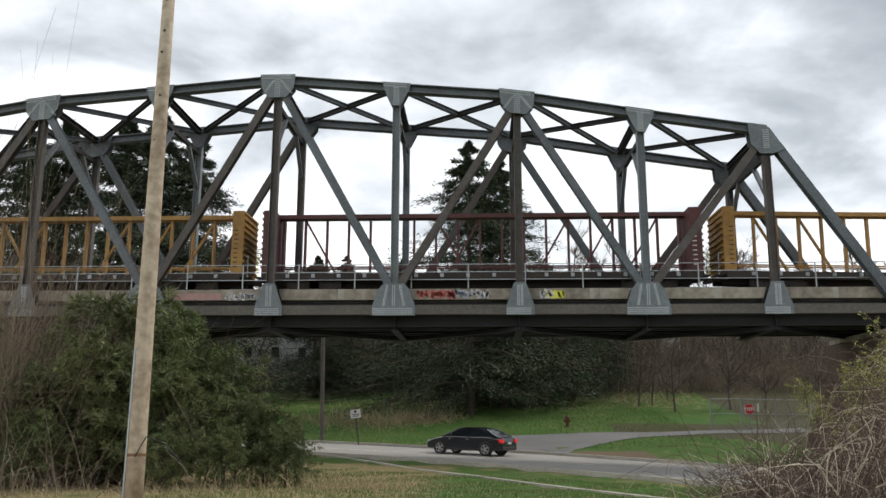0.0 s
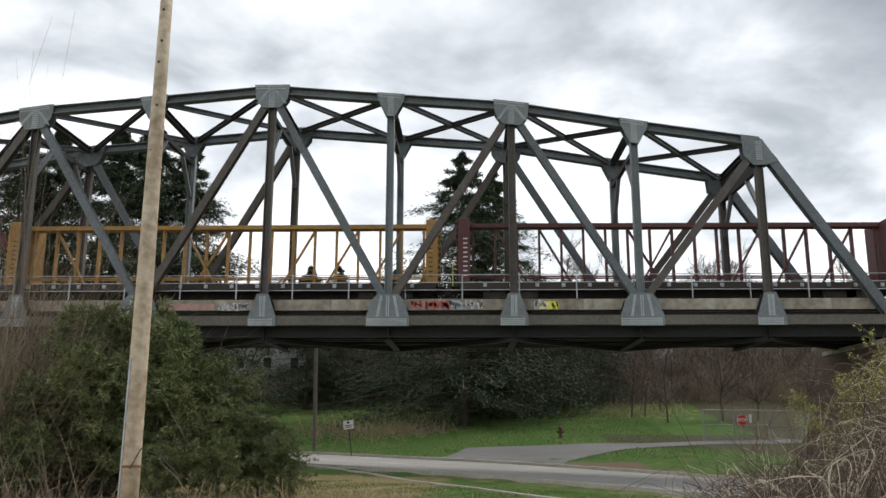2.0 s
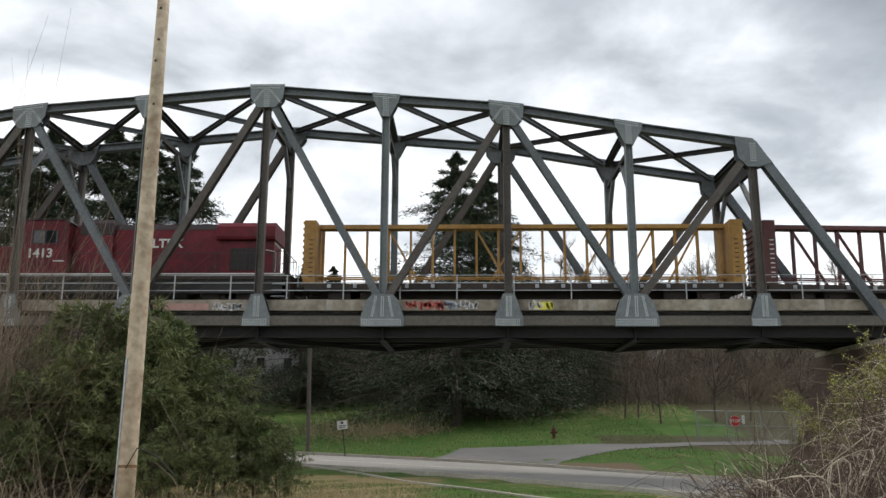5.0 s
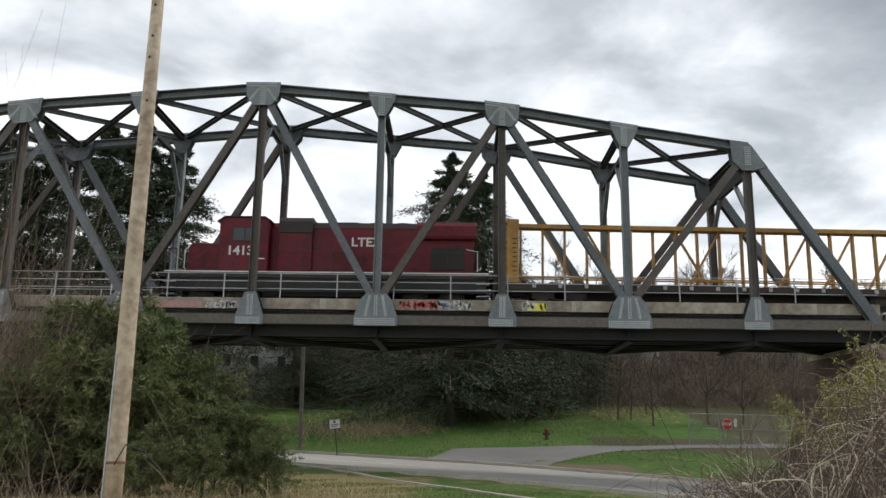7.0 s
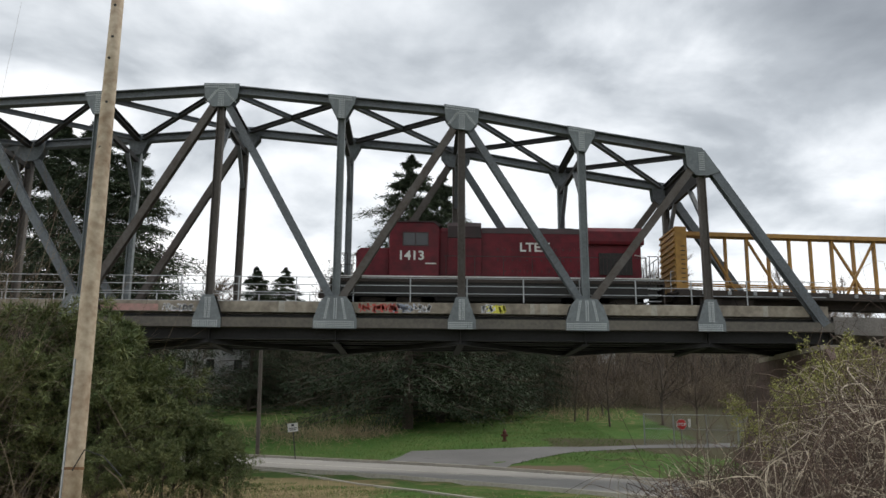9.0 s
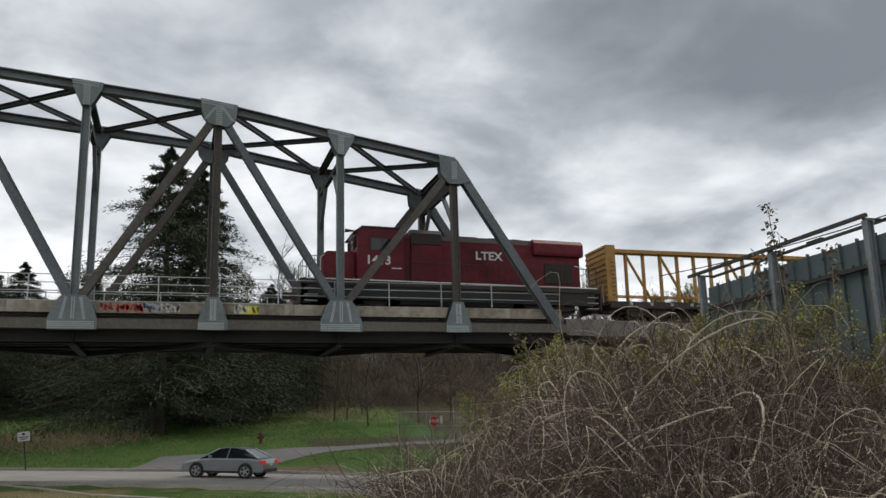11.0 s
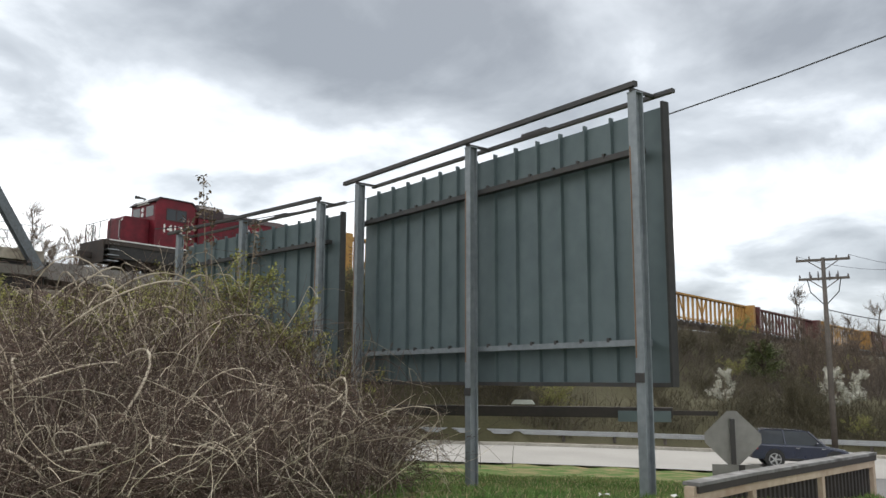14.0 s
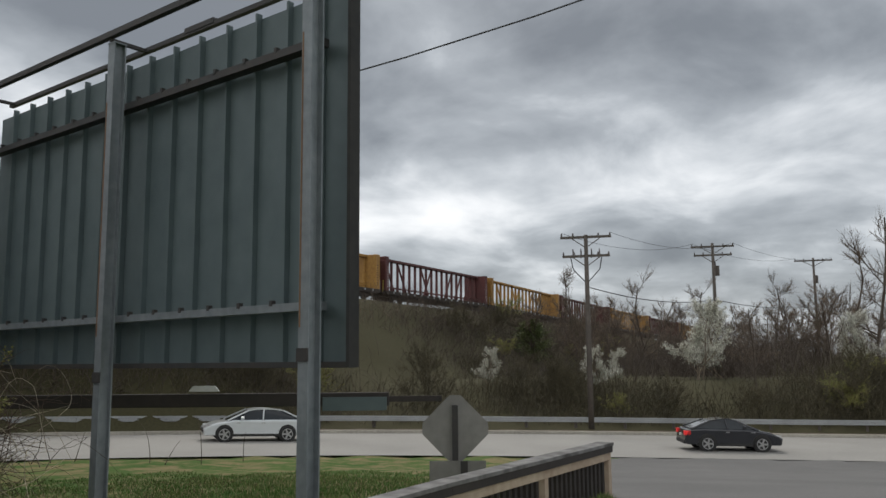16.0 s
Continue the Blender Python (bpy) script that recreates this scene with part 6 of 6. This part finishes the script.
def cedar_meshes(seed, height, radius, branches=95, fronds=15, per=17):
    """A trunk and a loose crown: rising branches that carry feathery, drooping fronds."""
    rng = np.random.default_rng(seed)
    h = 0.03 + 0.9 * rng.random(branches) ** 0.95
    az = rng.random(branches) * 2 * np.pi
    lobe = 1 + 0.3 * np.sin(az * 2 + seed) + 0.22 * np.sin(az * 3 + 5 * h + 2 * seed)
    reach = radius * (1 - h) ** 0.6 * lobe * rng.uniform(0.5, 1.2, branches) + 0.25
    root = np.c_[0 * h, 0 * h, h * height]
    way = np.c_[np.cos(az), np.sin(az), 0 * az]
    rise = rng.uniform(0.1, 0.75, branches)

    def at(u):
        p = root[:, None] + way[:, None] * (reach[:, None] * u)[..., None]
        p[..., 2] += reach[:, None] * (rise[:, None] * u + 0.12 * np.sin(3 * u))
        return p
    u = rng.random((branches, fronds)) ** 0.55
    base = at(u)
    fd = way[:, None] * 0.9 + rng.normal(size=base.shape) * 0.6 + np.array((0, 0, 0.35))
    fd /= np.linalg.norm(fd, axis=2, keepdims=True)
    fl = rng.uniform(0.25, 0.62, u.shape) * (1.15 - 0.5 * u) * (0.6 + 0.16 * radius)
    w = np.linspace(0.05, 1, per)
    pos = base[:, :, None] + fd[:, :, None] * (fl[..., None] * w)[..., None]
    pos[..., 2] -= fl[..., None] * 0.38 * w ** 2
    along = fd[:, :, None] * 0.8 + rng.normal(size=pos.shape) * 0.55 + np.array((0, 0, -0.12))
    pos += rng.normal(size=pos.shape) * 0.018
    n = pos.shape[0] * fronds * per
    size = rng.uniform(0.6, 1.3, n) * np.tile(1.15 - 0.55 * w, branches * fronds)
    v, f = sprays(pos.reshape(-1, 3), along.reshape(-1, 3), 0.25 * size, 0.040 * size, rng, 1.2)
    crown = quick_mesh("crown", v, f, "cedar")
    s = np.linspace(0, 1, 5)
    v1, f1 = strands(at(np.tile(s, (branches, 1))), np.outer(0.007 * reach + 0.006, 1 - 0.8 * s))
    tp = np.zeros((1, 8, 3))
    tp[0, :, 2] = np.linspace(-0.6, height * 0.95, 8)
    v2, f2 = strands(tp, np.linspace(0.09, 0.012, 8)[None], 8)
    return [("trunk", quick_mesh("trunk", np.r_[v1, v2], np.r_[f1, f2 + len(v1)], "bark")), ("crown", crown)]


# cedars on the near left
CED = [cedar_meshes(31 + k, 5.0, 2.2 + 0.35 * k) for k in range(4)]
cedar_at = [(-0.4, -16.4, 5.3, 1), (1.5, -16.8, 4.9, 0), (2.5, -16.2, 3.7, 0), (-2.9, -15.6, 3.4, 2), (-5.2, -15.4, 3.9, 1), (-8.6, -15.4, 4.2, 3), (0.3, -18.4, 3.6, 3), (2.0, -18.5, 3.3, 2), (-1.3, -18.2, 3.0, 1), (-3.6, -18.7, 3.3, 3), (3.7, -17.5, 2.4, 1), (4.4, -17.3, 2.1, 3), (5.1, -17.8, 1.7, 2), (3.9, -19.2, 1.6, 0), (2.6, -19.9, 1.4, 3), (-0.6, -20.0, 1.9, 2), (-2.9, -20.3, 1.8, 0), (1.1, -17.2, 4.0, 3)]
for i, (x, y, s, k) in enumerate(cedar_at):
    plant("cedar_bush", CED[k], "olive-green cedar with loose feathery sprays", "shrub", settle(x, y, i * 71, s / 5.0, 0.1), "cedars by the pole")

# bare woods behind the lawn
BARE = [bare_meshes(51 + k, 13.0 + k, 4.6, 1400, "twig_red", fine=0.014) for k in range(4)]
rnd = random.Random(7)
wood = []
for i in range(95):
    x, y = rnd.uniform(-48, 78), rnd.uniform(50, 96)
    wood.append((x, y, rnd.uniform(0.6, 1.15)))
for i in range(20):
    wood.append((rnd.uniform(22, 64), rnd.uniform(34, 58), rnd.uniform(0.45, 0.8)))
for i in range(95):
    wood.append((rnd.uniform(92, 165), rnd.uniform(-70, -8), rnd.uniform(0.45, 0.72)))
for i in range(14):
    wood.append((rnd.uniform(74, 100), rnd.uniform(-36, -14), rnd.uniform(0.3, 0.5)))
for i in range(10):
    wood.append((rnd.uniform(-44, -24), rnd.uniform(-8, 14), rnd.uniform(0.4, 0.7)))
wood += [(111.0, -43.2, 1.2), (116, -41.5, 0.95)]
for i, (x, y, s) in enumerate(wood):
    if abs(y - track_y(x)) < 6.5 or road_near(x, y)[0] < HALF + 3 and road_near(x, y)[0] > -HALF - 3:
        continue
    plant("bare_tree", BARE[i % 4], "leafless grey-brown woodland tree", "tree", settle(x, y, i * 61, s, 0.2), "bare woodland trees")

# undergrowth along the wood's edge: a tangle nobody could count
rng = np.random.default_rng(5)


def thicket(name, spots, count, tall, mat, label, fine=0.012, seed=1, lean=0.5):
    """Upright whips rising from an area."""
    g = np.random.default_rng(seed)
    i = g.integers(0, len(spots), count)
    sp = np.array(spots)
    xy = sp[i, :2] + g.normal(size=(count, 2)) * sp[i, 2:3]
    away = np.array([road_near(a, b)[0] for a, b in xy])
    xy = xy[(away < -HALF - 0.6) | (away > HALF + 2.9)]
    count = len(xy)
    z = np.array([shore(a, b) for a, b in xy])
    d = g.normal(size=(count, 3)) * lean + np.array((0, 0, 1.0))
    L = g.uniform(0.4, 1.1, count)[:, None] * tall
    bend = g.normal(size=(count, 3)) * 0.35 * L
    p0 = np.c_[xy, z - 0.1]
    s = np.linspace(0, 1, 5)
    path = p0[:, None] + d[:, None] * (L * s)[..., None] + bend[:, None] * (s ** 2)[None, :, None]
    path[..., 2] -= (0.35 * L * s ** 3)
    v, f = strands(path, np.outer(np.ones(count) * fine, 1.1 - 0.8 * s))
    ob = new(name, quick_mesh(name, v, f, mat))
    return tagged(ob, label, "undergrowth", "", "stuff")


thicket("undergrowth", [(x, 54 + 2.5 * math.sin(x), 1.6) for x in range(-40, 66, 2)], 18000, 3.6, "twig", "brown leafless undergrowth along the wood", 0.02, 1)
thicket("undergrowth", [(x, 66, 5) for x in range(-50, 80, 4)], 12000, 6.0, "bark", "brown leafless undergrowth deep in the wood", 0.03, 2)
thicket("undergrowth", [(x, track_y(x) - 10.0, 4.0) for x in range(33, 150, 3) if not 58 < x < 80], 18000, 1.5, "bark", "brown scrub on the railway bank", 0.016, 3)
thicket("undergrowth", [(x, track_y(x) - 6.5, 1.0) for x in range(33, 150, 3)], 3500, 1.3, "twig_red", "reddish scrub near the bank's top", 0.01, 4)
thicket("undergrowth", [(-6, -13, 3.0), (-9, -15, 3), (-10, -9, 3), (-14, -12, 3), (-12, -4, 4), (-18, -6, 4)], 5200, 5.0, "twig_red", "tall reddish-brown bare scrub beside the cedars", 0.013, 5, 0.35)
thicket("undergrowth", [(3.5, -20.5, 1.2), (6.0, -18.5, 1.2), (7.2, -16.8, 0.8), (-2, -21.5, 2.0), (-6, -20.5, 2)], 3000, 0.42, "straw", "dry straw-coloured weeds at the cedars' feet", 0.006, 6, 0.5)

SHR = [bare_meshes(71 + k, 4.2, 2.4, 1500, "twig", ("bud", 21000, 0.056), 5, 0.007) for k in range(3)]
BUSH = [bare_meshes(81 + k, 4.0, 2.6, 1900, "twig_olive", None, 6, 0.009) for k in range(4)]
# budding shrubs between the bramble and the bridge's end
for i, (x, y, s) in enumerate([(18.4, -21.4, 0.62), (17.9, -23.3, 0.5), (18.9, -22.6, 0.7), (18.6, -25.0, 0.55), (19.6, -24.0, 0.8), (20.3, -20.6, 0.9), (20.4, -23.4, 0.9), (22.4, -22.0, 1.0), (19.4, -24.8, 0.72), (23.5, -19.2, 1.08), (24.8, -21.4, 1.05), (22.8, -25.4, 0.98), (20.6, -26.4, 0.82), (25.5, -17.5, 1.05), (26.8, -22.6, 0.9), (24.5, -26.4, 0.85), (24.5, -15.5, 1.0), (27.2, -14.8, 1.0), (18.6, -27.6, 0.7), (22.2, -17.4, 0.9)]):
    plant("budding_shrub", SHR[i % 3], "many-stemmed shrub with yellow-green buds", "shrub", settle(x + (0.9 if x < 19.5 else 0.2 if x < 21 else 0.0), y, i * 53, s * (1.2 if x < 19.5 else 1.22), 0.1), "budding shrubs by the road")
for i in range(64):
    x = rnd.uniform(34, 130)
    y = track_y(x) - rnd.uniform(5.5, 15)
    if road_near(x, y)[0] < HALF + 2.8 or 54 < x < 84 and rnd.random() < 0.7:
        continue
    plant("bank_shrub", (BUSH * 3 + SHR)[i % 15], "bare shrub on the railway bank", "shrub", settle(x, y, i * 37, rnd.uniform(0.45, 1.0), 0.1), "shrubs on the railway bank")
for i in range(30):
    x = 31.5 + 0.75 * i
    y = track_y(x) - rnd.uniform(3.2, 4.8)
    plant("bank_shrub", (BUSH + SHR)[i % 5], "low bare shrub along the track", "shrub", settle(x, y, i * 67, rnd.uniform(0.32, 0.5), 0.1), "shrubs on the railway bank")
for i in range(10):
    x = 29 + 0.8 * i
    y = -2.5 - rnd.uniform(0, 3)
    if road_near(x, y)[0] > HALF + 1:
        plant("bank_shrub", SHR[i % 3], "budding shrub at the bridge's end", "shrub", settle(x, y, i * 37, rnd.uniform(0.6, 0.95), 0.1), "shrubs on the railway bank")

# round evergreen on the bank, blossom trees
EVG = conifer_meshes(91, 4.6, 2.6, 130, 70, "cedar", 0.05, 0.25, (0.3, 0.1), 0.02, 0.45)
plant("evergreen_bush", [("trunk", EVG[0]), ("crown", EVG[1])], "round dark evergreen bush on the bank", "shrub", settle(97.5, -11.4, 0, 0.95, 0.2))
BLO = bare_meshes(95, 8.5, 3.4, 2200, "twig", ("blossom", 15000, 0.13), 3, 0.012)
for x, y, s, turn in ((78.5, -31.0, 0.80, 0), (82.8, -32.4, 0.74, 80), (108, -42.5, 0.82, 140), (68.5, -19.0, 0.36, 30), (70.5, -25.8, 0.40, 200), (73, -27.2, 0.34, 100)):
    plant("blossom_tree", BLO, "small tree covered in white blossom", "tree", settle(x, y, turn, s, 0.1), "blossoming trees")


# ---- the bramble ----
def bramble(x, y, r, h, seed, canes=260, twigs=1500, pale=0.25):
    """A mound of arching canes over a dense tangle of twigs."""
    g = np.random.default_rng(seed)
    z = shore(x, y)
    c = thing("bramble_bush", "tangled mound of leafless bramble canes", "shrub", "bramble by the road", at=(x, y, z))
    for mat, n, fine in (("cane", int(canes * pale), 0.0075), ("bramble_twig", int(canes * (1 - pale)), 0.0065)):
        k = 16
        az, rr = g.random(n) * 2 * np.pi, r * 0.8 * np.sqrt(g.random(n))
        p0 = np.c_[rr * np.cos(az), rr * np.sin(az), np.full(n, -0.1)]
        out = az + g.normal(size=n) * 1.1
        s = np.linspace(0, 1, k)
        reach, top = g.uniform(0.3, 1.0, n) * r, h * (1 - 0.45 * (rr / r) ** 2) * g.uniform(0.55, 1.12, n)
        dirv = np.c_[np.cos(out), np.sin(out)]
        path = np.zeros((n, k, 3))
        path[..., :2] = p0[:, None, :2] + dirv[:, None] * (reach[:, None] * s ** 1.5)[..., None]
        peak = g.uniform(0.5, 0.85, n)[:, None]
        arch = 1 - ((s - peak) / peak) ** 2
        path[..., 2] = top[:, None] * np.maximum(arch, -0.1) + p0[:, 2:3]
        for w in (3.0, 6.5, 11.0):
            ph = g.random((n, 1, 3)) * 6.28
            amp = g.normal(size=(n, 1, 3)) * (0.28 if w < 4 else 0.19 if w < 7 else 0.08)
            path += amp * (np.sin(w * s[None, :, None] + ph) - np.sin(ph)) * np.minimum(1, 2 * s)[None, :, None]
        v, f = strands(path, np.outer(g.uniform(0.6, 1.3, n) * fine, 1.15 - 0.7 * s))
        part("cane_tangle", quick_mesh("cane_tangle", v, f, mat), "", c, "bleached dry canes" if mat == "cane" else "brown canes", "stuff")
    # curling side shoots
    n, k = twigs, 6
    az, el = g.random(n) * 2 * np.pi, g.random(n)
    q = r * np.sqrt(g.random(n))
    p = np.c_[q * np.cos(az), q * np.sin(az), h * (1 - 0.5 * (q / r) ** 2) * (0.15 + 0.9 * el)]
    d = g.normal(size=(n, 3)) * np.array((1, 1, 0.7))
    d /= np.linalg.norm(d, axis=1, keepdims=True)
    e = np.cross(d, g.normal(size=(n, 3)))
    L = g.uniform(0.25, 0.9, n)
    s = np.linspace(0, 1, k)
    path = p[:, None] + d[:, None] * (L[:, None] * s)[..., None] + e[:, None] * (L[:, None] * 0.6 * s ** 2)[..., None]
    v, f = strands(path, np.outer(g.uniform(0.6, 1.2, n) * 0.005, 1.1 - 0.6 * s))
    part("shoot_tangle", quick_mesh("shoot_tangle", v, f, "bramble_twig"), "", c, "reddish-brown side shoots", "stuff")
    n //= 5
    v, f = strands(path[:n] + g.normal(size=(n, 1, 3)) * 0.2, np.outer(g.uniform(0.6, 1.2, n) * 0.0055, 1.1 - 0.6 * s))
    part("shoot_tangle", quick_mesh("shoot_tangle", v, f, "cane"), "", c, "bleached side shoots", "stuff")
    # a few thick bleached vines looping over the top
    n, k = 5, 22
    s = np.linspace(0, 1, k)
    az = g.random(n) * 2 * np.pi
    turn = az[:, None] + g.uniform(2.5, 6.0, n)[:, None] * s * g.choice([-1, 1], n)[:, None]
    rad = r * (0.25 + 0.55 * g.random((n, 1))) * (1 - 0.45 * s)
    zz = h * (0.35 + 0.75 * np.sin(np.pi * np.minimum(1, s * 1.15)) * g.uniform(0.6, 1.0, (n, 1))) + 0.12 * np.sin(9 * s + az[:, None])
    vine = np.stack([rad * np.cos(turn), rad * np.sin(turn), zz], -1)
    v, f = strands(vine, np.outer(g.uniform(0.7, 1.3, n) * 0.017, 1.1 - 0.55 * s), 5)
    part("vine", quick_mesh("vine", v, f, "cane"), "", c, "thick bleached looping vines", "stuff")
    return c


for i, (x, y, r, h) in enumerate([
    (17.8, -27.4, 2.0, 2.8), (16.6, -29.2, 1.7, 2.0), (14.7, -31.2, 1.4, 1.05), (18.6, -29.8, 2.3, 3.2), (20.6, -28.2, 2.3, 3.6),
    (16.6, -31.6, 1.9, 2.0), (19.6, -32.6, 1.8, 1.5), (21.8, -30.6, 1.9, 1.9), (22.8, -27.4, 2.0, 3.3), (18.2, -25.8, 1.5, 2.2),
    (14.4, -28.8, 1.2, 0.95), (19.6, -25.6, 2.2, 3.9), (22.4, -24.6, 2.2, 4.1), (17.6, -33.4, 1.4, 1.0), (16.0, -33.2, 1.3, 0.9), (19.0, -27.6, 1.9, 3.3), (15.4, -27.4, 1.2, 1.05), (13.4, -32.4, 1.0, 0.7)]):
    bramble(x, y, r, h, 200 + i)


# ---- grass ----
def blades(name, spots, count, tall, mat, label, seed):
    g = np.random.default_rng(seed)
    sp = np.array(spots, float)
    w = sp[:, 2] * sp[:, 3]
    i = g.choice(len(sp), count, p=w / w.sum())
    xy = sp[i, :2] + (g.random((count, 2)) - 0.5) * 2 * sp[i, 2:4]
    keep = np.array([abs(road_near(a, b)[0]) > HALF + 0.3 and not on_paving(a, b) for a, b in xy])
    xy = xy[keep]
    n = len(xy)
    z = np.array([shore(a, b) for a, b in xy])
    d = g.normal(size=(n, 3)) * 0.45 + np.array((0, 0, 1.0))
    v, f = sprays(np.c_[xy, z - 0.01], d, tall * g.uniform(0.5, 1.3, n), tall * 0.17, g, 2.0)
    ob = new(name, quick_mesh(name, v, f, mat))
    tagged(ob, label, "grass", "", "stuff")


blades("grass", [(11, -17, 8, 9), (26, -34, 5, 5), (22, -35, 6, 3), (30, -28, 5, 5), (33, -31, 5, 5)], 95000, 0.095, "blade", "short spring grass blades", 1)
blades("dry_grass", [(10, -15, 8, 7), (4, -20, 5, 3), (26, -33, 6, 5), (30, -31, 6, 5)], 12000, 0.10, "straw", "scattered dry grass blades", 2)

thicket("undergrowth", [(x, -34 + 0.5 * (x % 17), 5) for x in range(88, 160, 3)], 12000, 3.0, "bark", "brown scrub beyond the guard rail", 0.02, 7)
thicket("undergrowth", [(-2.2, -18.6, 0.6), (-3.1, -17.6, 0.8), (-3.6, -18.2, 0.9), (-5.2, -18.6, 1.2), (-7.0, -18.0, 1.4), (-9.0, -18.4, 1.6), (-4.4, -17.0, 1.2)], 5200, 4.6, "twig", "dense brown bare canes leaning over the cedars", 0.008, 18, 0.45)
thicket("undergrowth", [(-1.6, -15.2, 0.8), (-2.6, -16.2, 0.9), (-3.0, -14.6, 1.0), (-5.0, -16.4, 1.3), (-7.0, -16.4, 1.4), (-9.5, -16.4, 1.6)], 3200, 4.7, "twig_red", "tall reddish bare canes behind the cedars", 0.009, 19, 0.35)
thicket("undergrowth", [(-8, -20, 2.5), (-5, -21, 2.0), (-1, -21.5, 1.5)], 900, 1.3, "twig", "bare brown scrub before the cedars", 0.008, 8)
# tall dry stalks with seed heads above the bramble
for i, (x, y, h) in enumerate([(19.2, -30.8, 4.9), (19.5, -30.5, 4.5), (18.9, -30.6, 4.2), (19.9, -30.9, 4.3)]):
    g = np.random.default_rng(i)
    z = shore(x, y)
    c = thing("dry_stalk", "tall dry weed stalk with brown seed heads", "weed", "tall dry stalks", at=(x, y, z))
    part("stem", Shape().tube([(0, 0, -0.1), (0.05, 0.02, h * 0.6), (0.1 * (i - 1), 0.05, h)], [0.012, 0.009, 0.005], 5), "twig", c)
    n = 60
    zz = h - 0.75 * g.random(n) ** 1.5
    v, f = sprays(np.c_[0.1 * (i - 1) + g.normal(size=n) * 0.05, 0.05 + g.normal(size=n) * 0.05, zz], g.normal(size=(n, 3)), 0.09, 0.05, g)
    part("seed_head", quick_mesh("seed_head", v, f, "twig_red"), "", c, "", "stuff")

# scrub close behind the guard rail
far_side = [(p, q) for p, q in zip(ROAD_PTS[:-1], ROAD_PTS[1:]) if 33 < p[0] < 92 and p[1] > -50]
scrub = []
for i in range(96):
    p, q = far_side[int(rnd.random() * len(far_side))]
    u = (q - p) / np.hypot(*(q - p))
    off = HALF + rnd.uniform(4.2, 12)
    x, y = p[0] - u[1] * off, p[1] + u[0] * off
    if math.hypot(x - 78, y + 30) < 11 or 56 < x < 80 and y > -22 and rnd.random() < 0.75:
        continue
    scrub.append((x, y, 2.4))
    plant("verge_shrub", (BUSH + SHR)[i % 6], "bare tangled shrub behind the guard rail", "shrub", settle(x, y, i * 41, rnd.uniform(0.4, 0.95), 0.1), "shrubs behind the guard rail")
thicket("undergrowth", scrub, 26000, 1.5, "twig_olive", "low brown scrub behind the guard rail", 0.019, 9)
thicket("straw_heap", [(2.5, 29, 2.0), (5.5, 29.5, 1.6), (-1.5, 31, 2.2), (8, 44, 3), (14, 45, 3), (26, 44, 2.5)], 4200, 0.5, "straw", "flattened straw heap on the lawn", 0.02, 10, 1.4)
blades("grass", [(12, 22, 14, 9), (10, 36, 16, 6)], 34000, 0.16, "blade", "lawn grass blades under the bridge", 3)

# pale paper scraps on the grass
rnd = random.Random(21)
for i, (x, y) in enumerate([(24.6, -36.8), (25.4, -36.2), (23.4, -36.6), (27.2, -35.6), (30.6, -33.8), (26.4, -34.6), (22.6, -35.9), (28.6, -37.0)]):
    w, d = rnd.uniform(0.05, 0.1), rnd.uniform(0.03, 0.06)
    sh = Shape().add([(-w, -d, 0.01), (0, -d * 1.2, 0.05), (w, -d, 0.02), (w * 0.9, d, 0.045), (0, d, 0.015), (-w, d * 0.8, 0.05)], [(0, 1, 4, 5), (1, 2, 3, 4)])
    solo("paper_scrap", sh, "white", "crumpled white paper scrap in the grass", "litter", "litter on the grass", at=pose(x, y, shore(x, y) + 0.03, 0, 0, i * 50))

# ragged grass along the drive's edge
edge = [(19 + 0.6 * k, -41.8 + 0.39 * 0.6 * k) for k in range(34)]
blades("grass", [(x, y + 0.05, 0.4, 0.3) for x, y in edge], 9000, 0.13, "blade", "ragged grass along the drive's edge", 11)
blades("dry_grass", [(x, y - 0.1, 0.4, 0.25) for x, y in edge], 3500, 0.12, "straw", "dry grass along the drive's edge", 12)


motions()
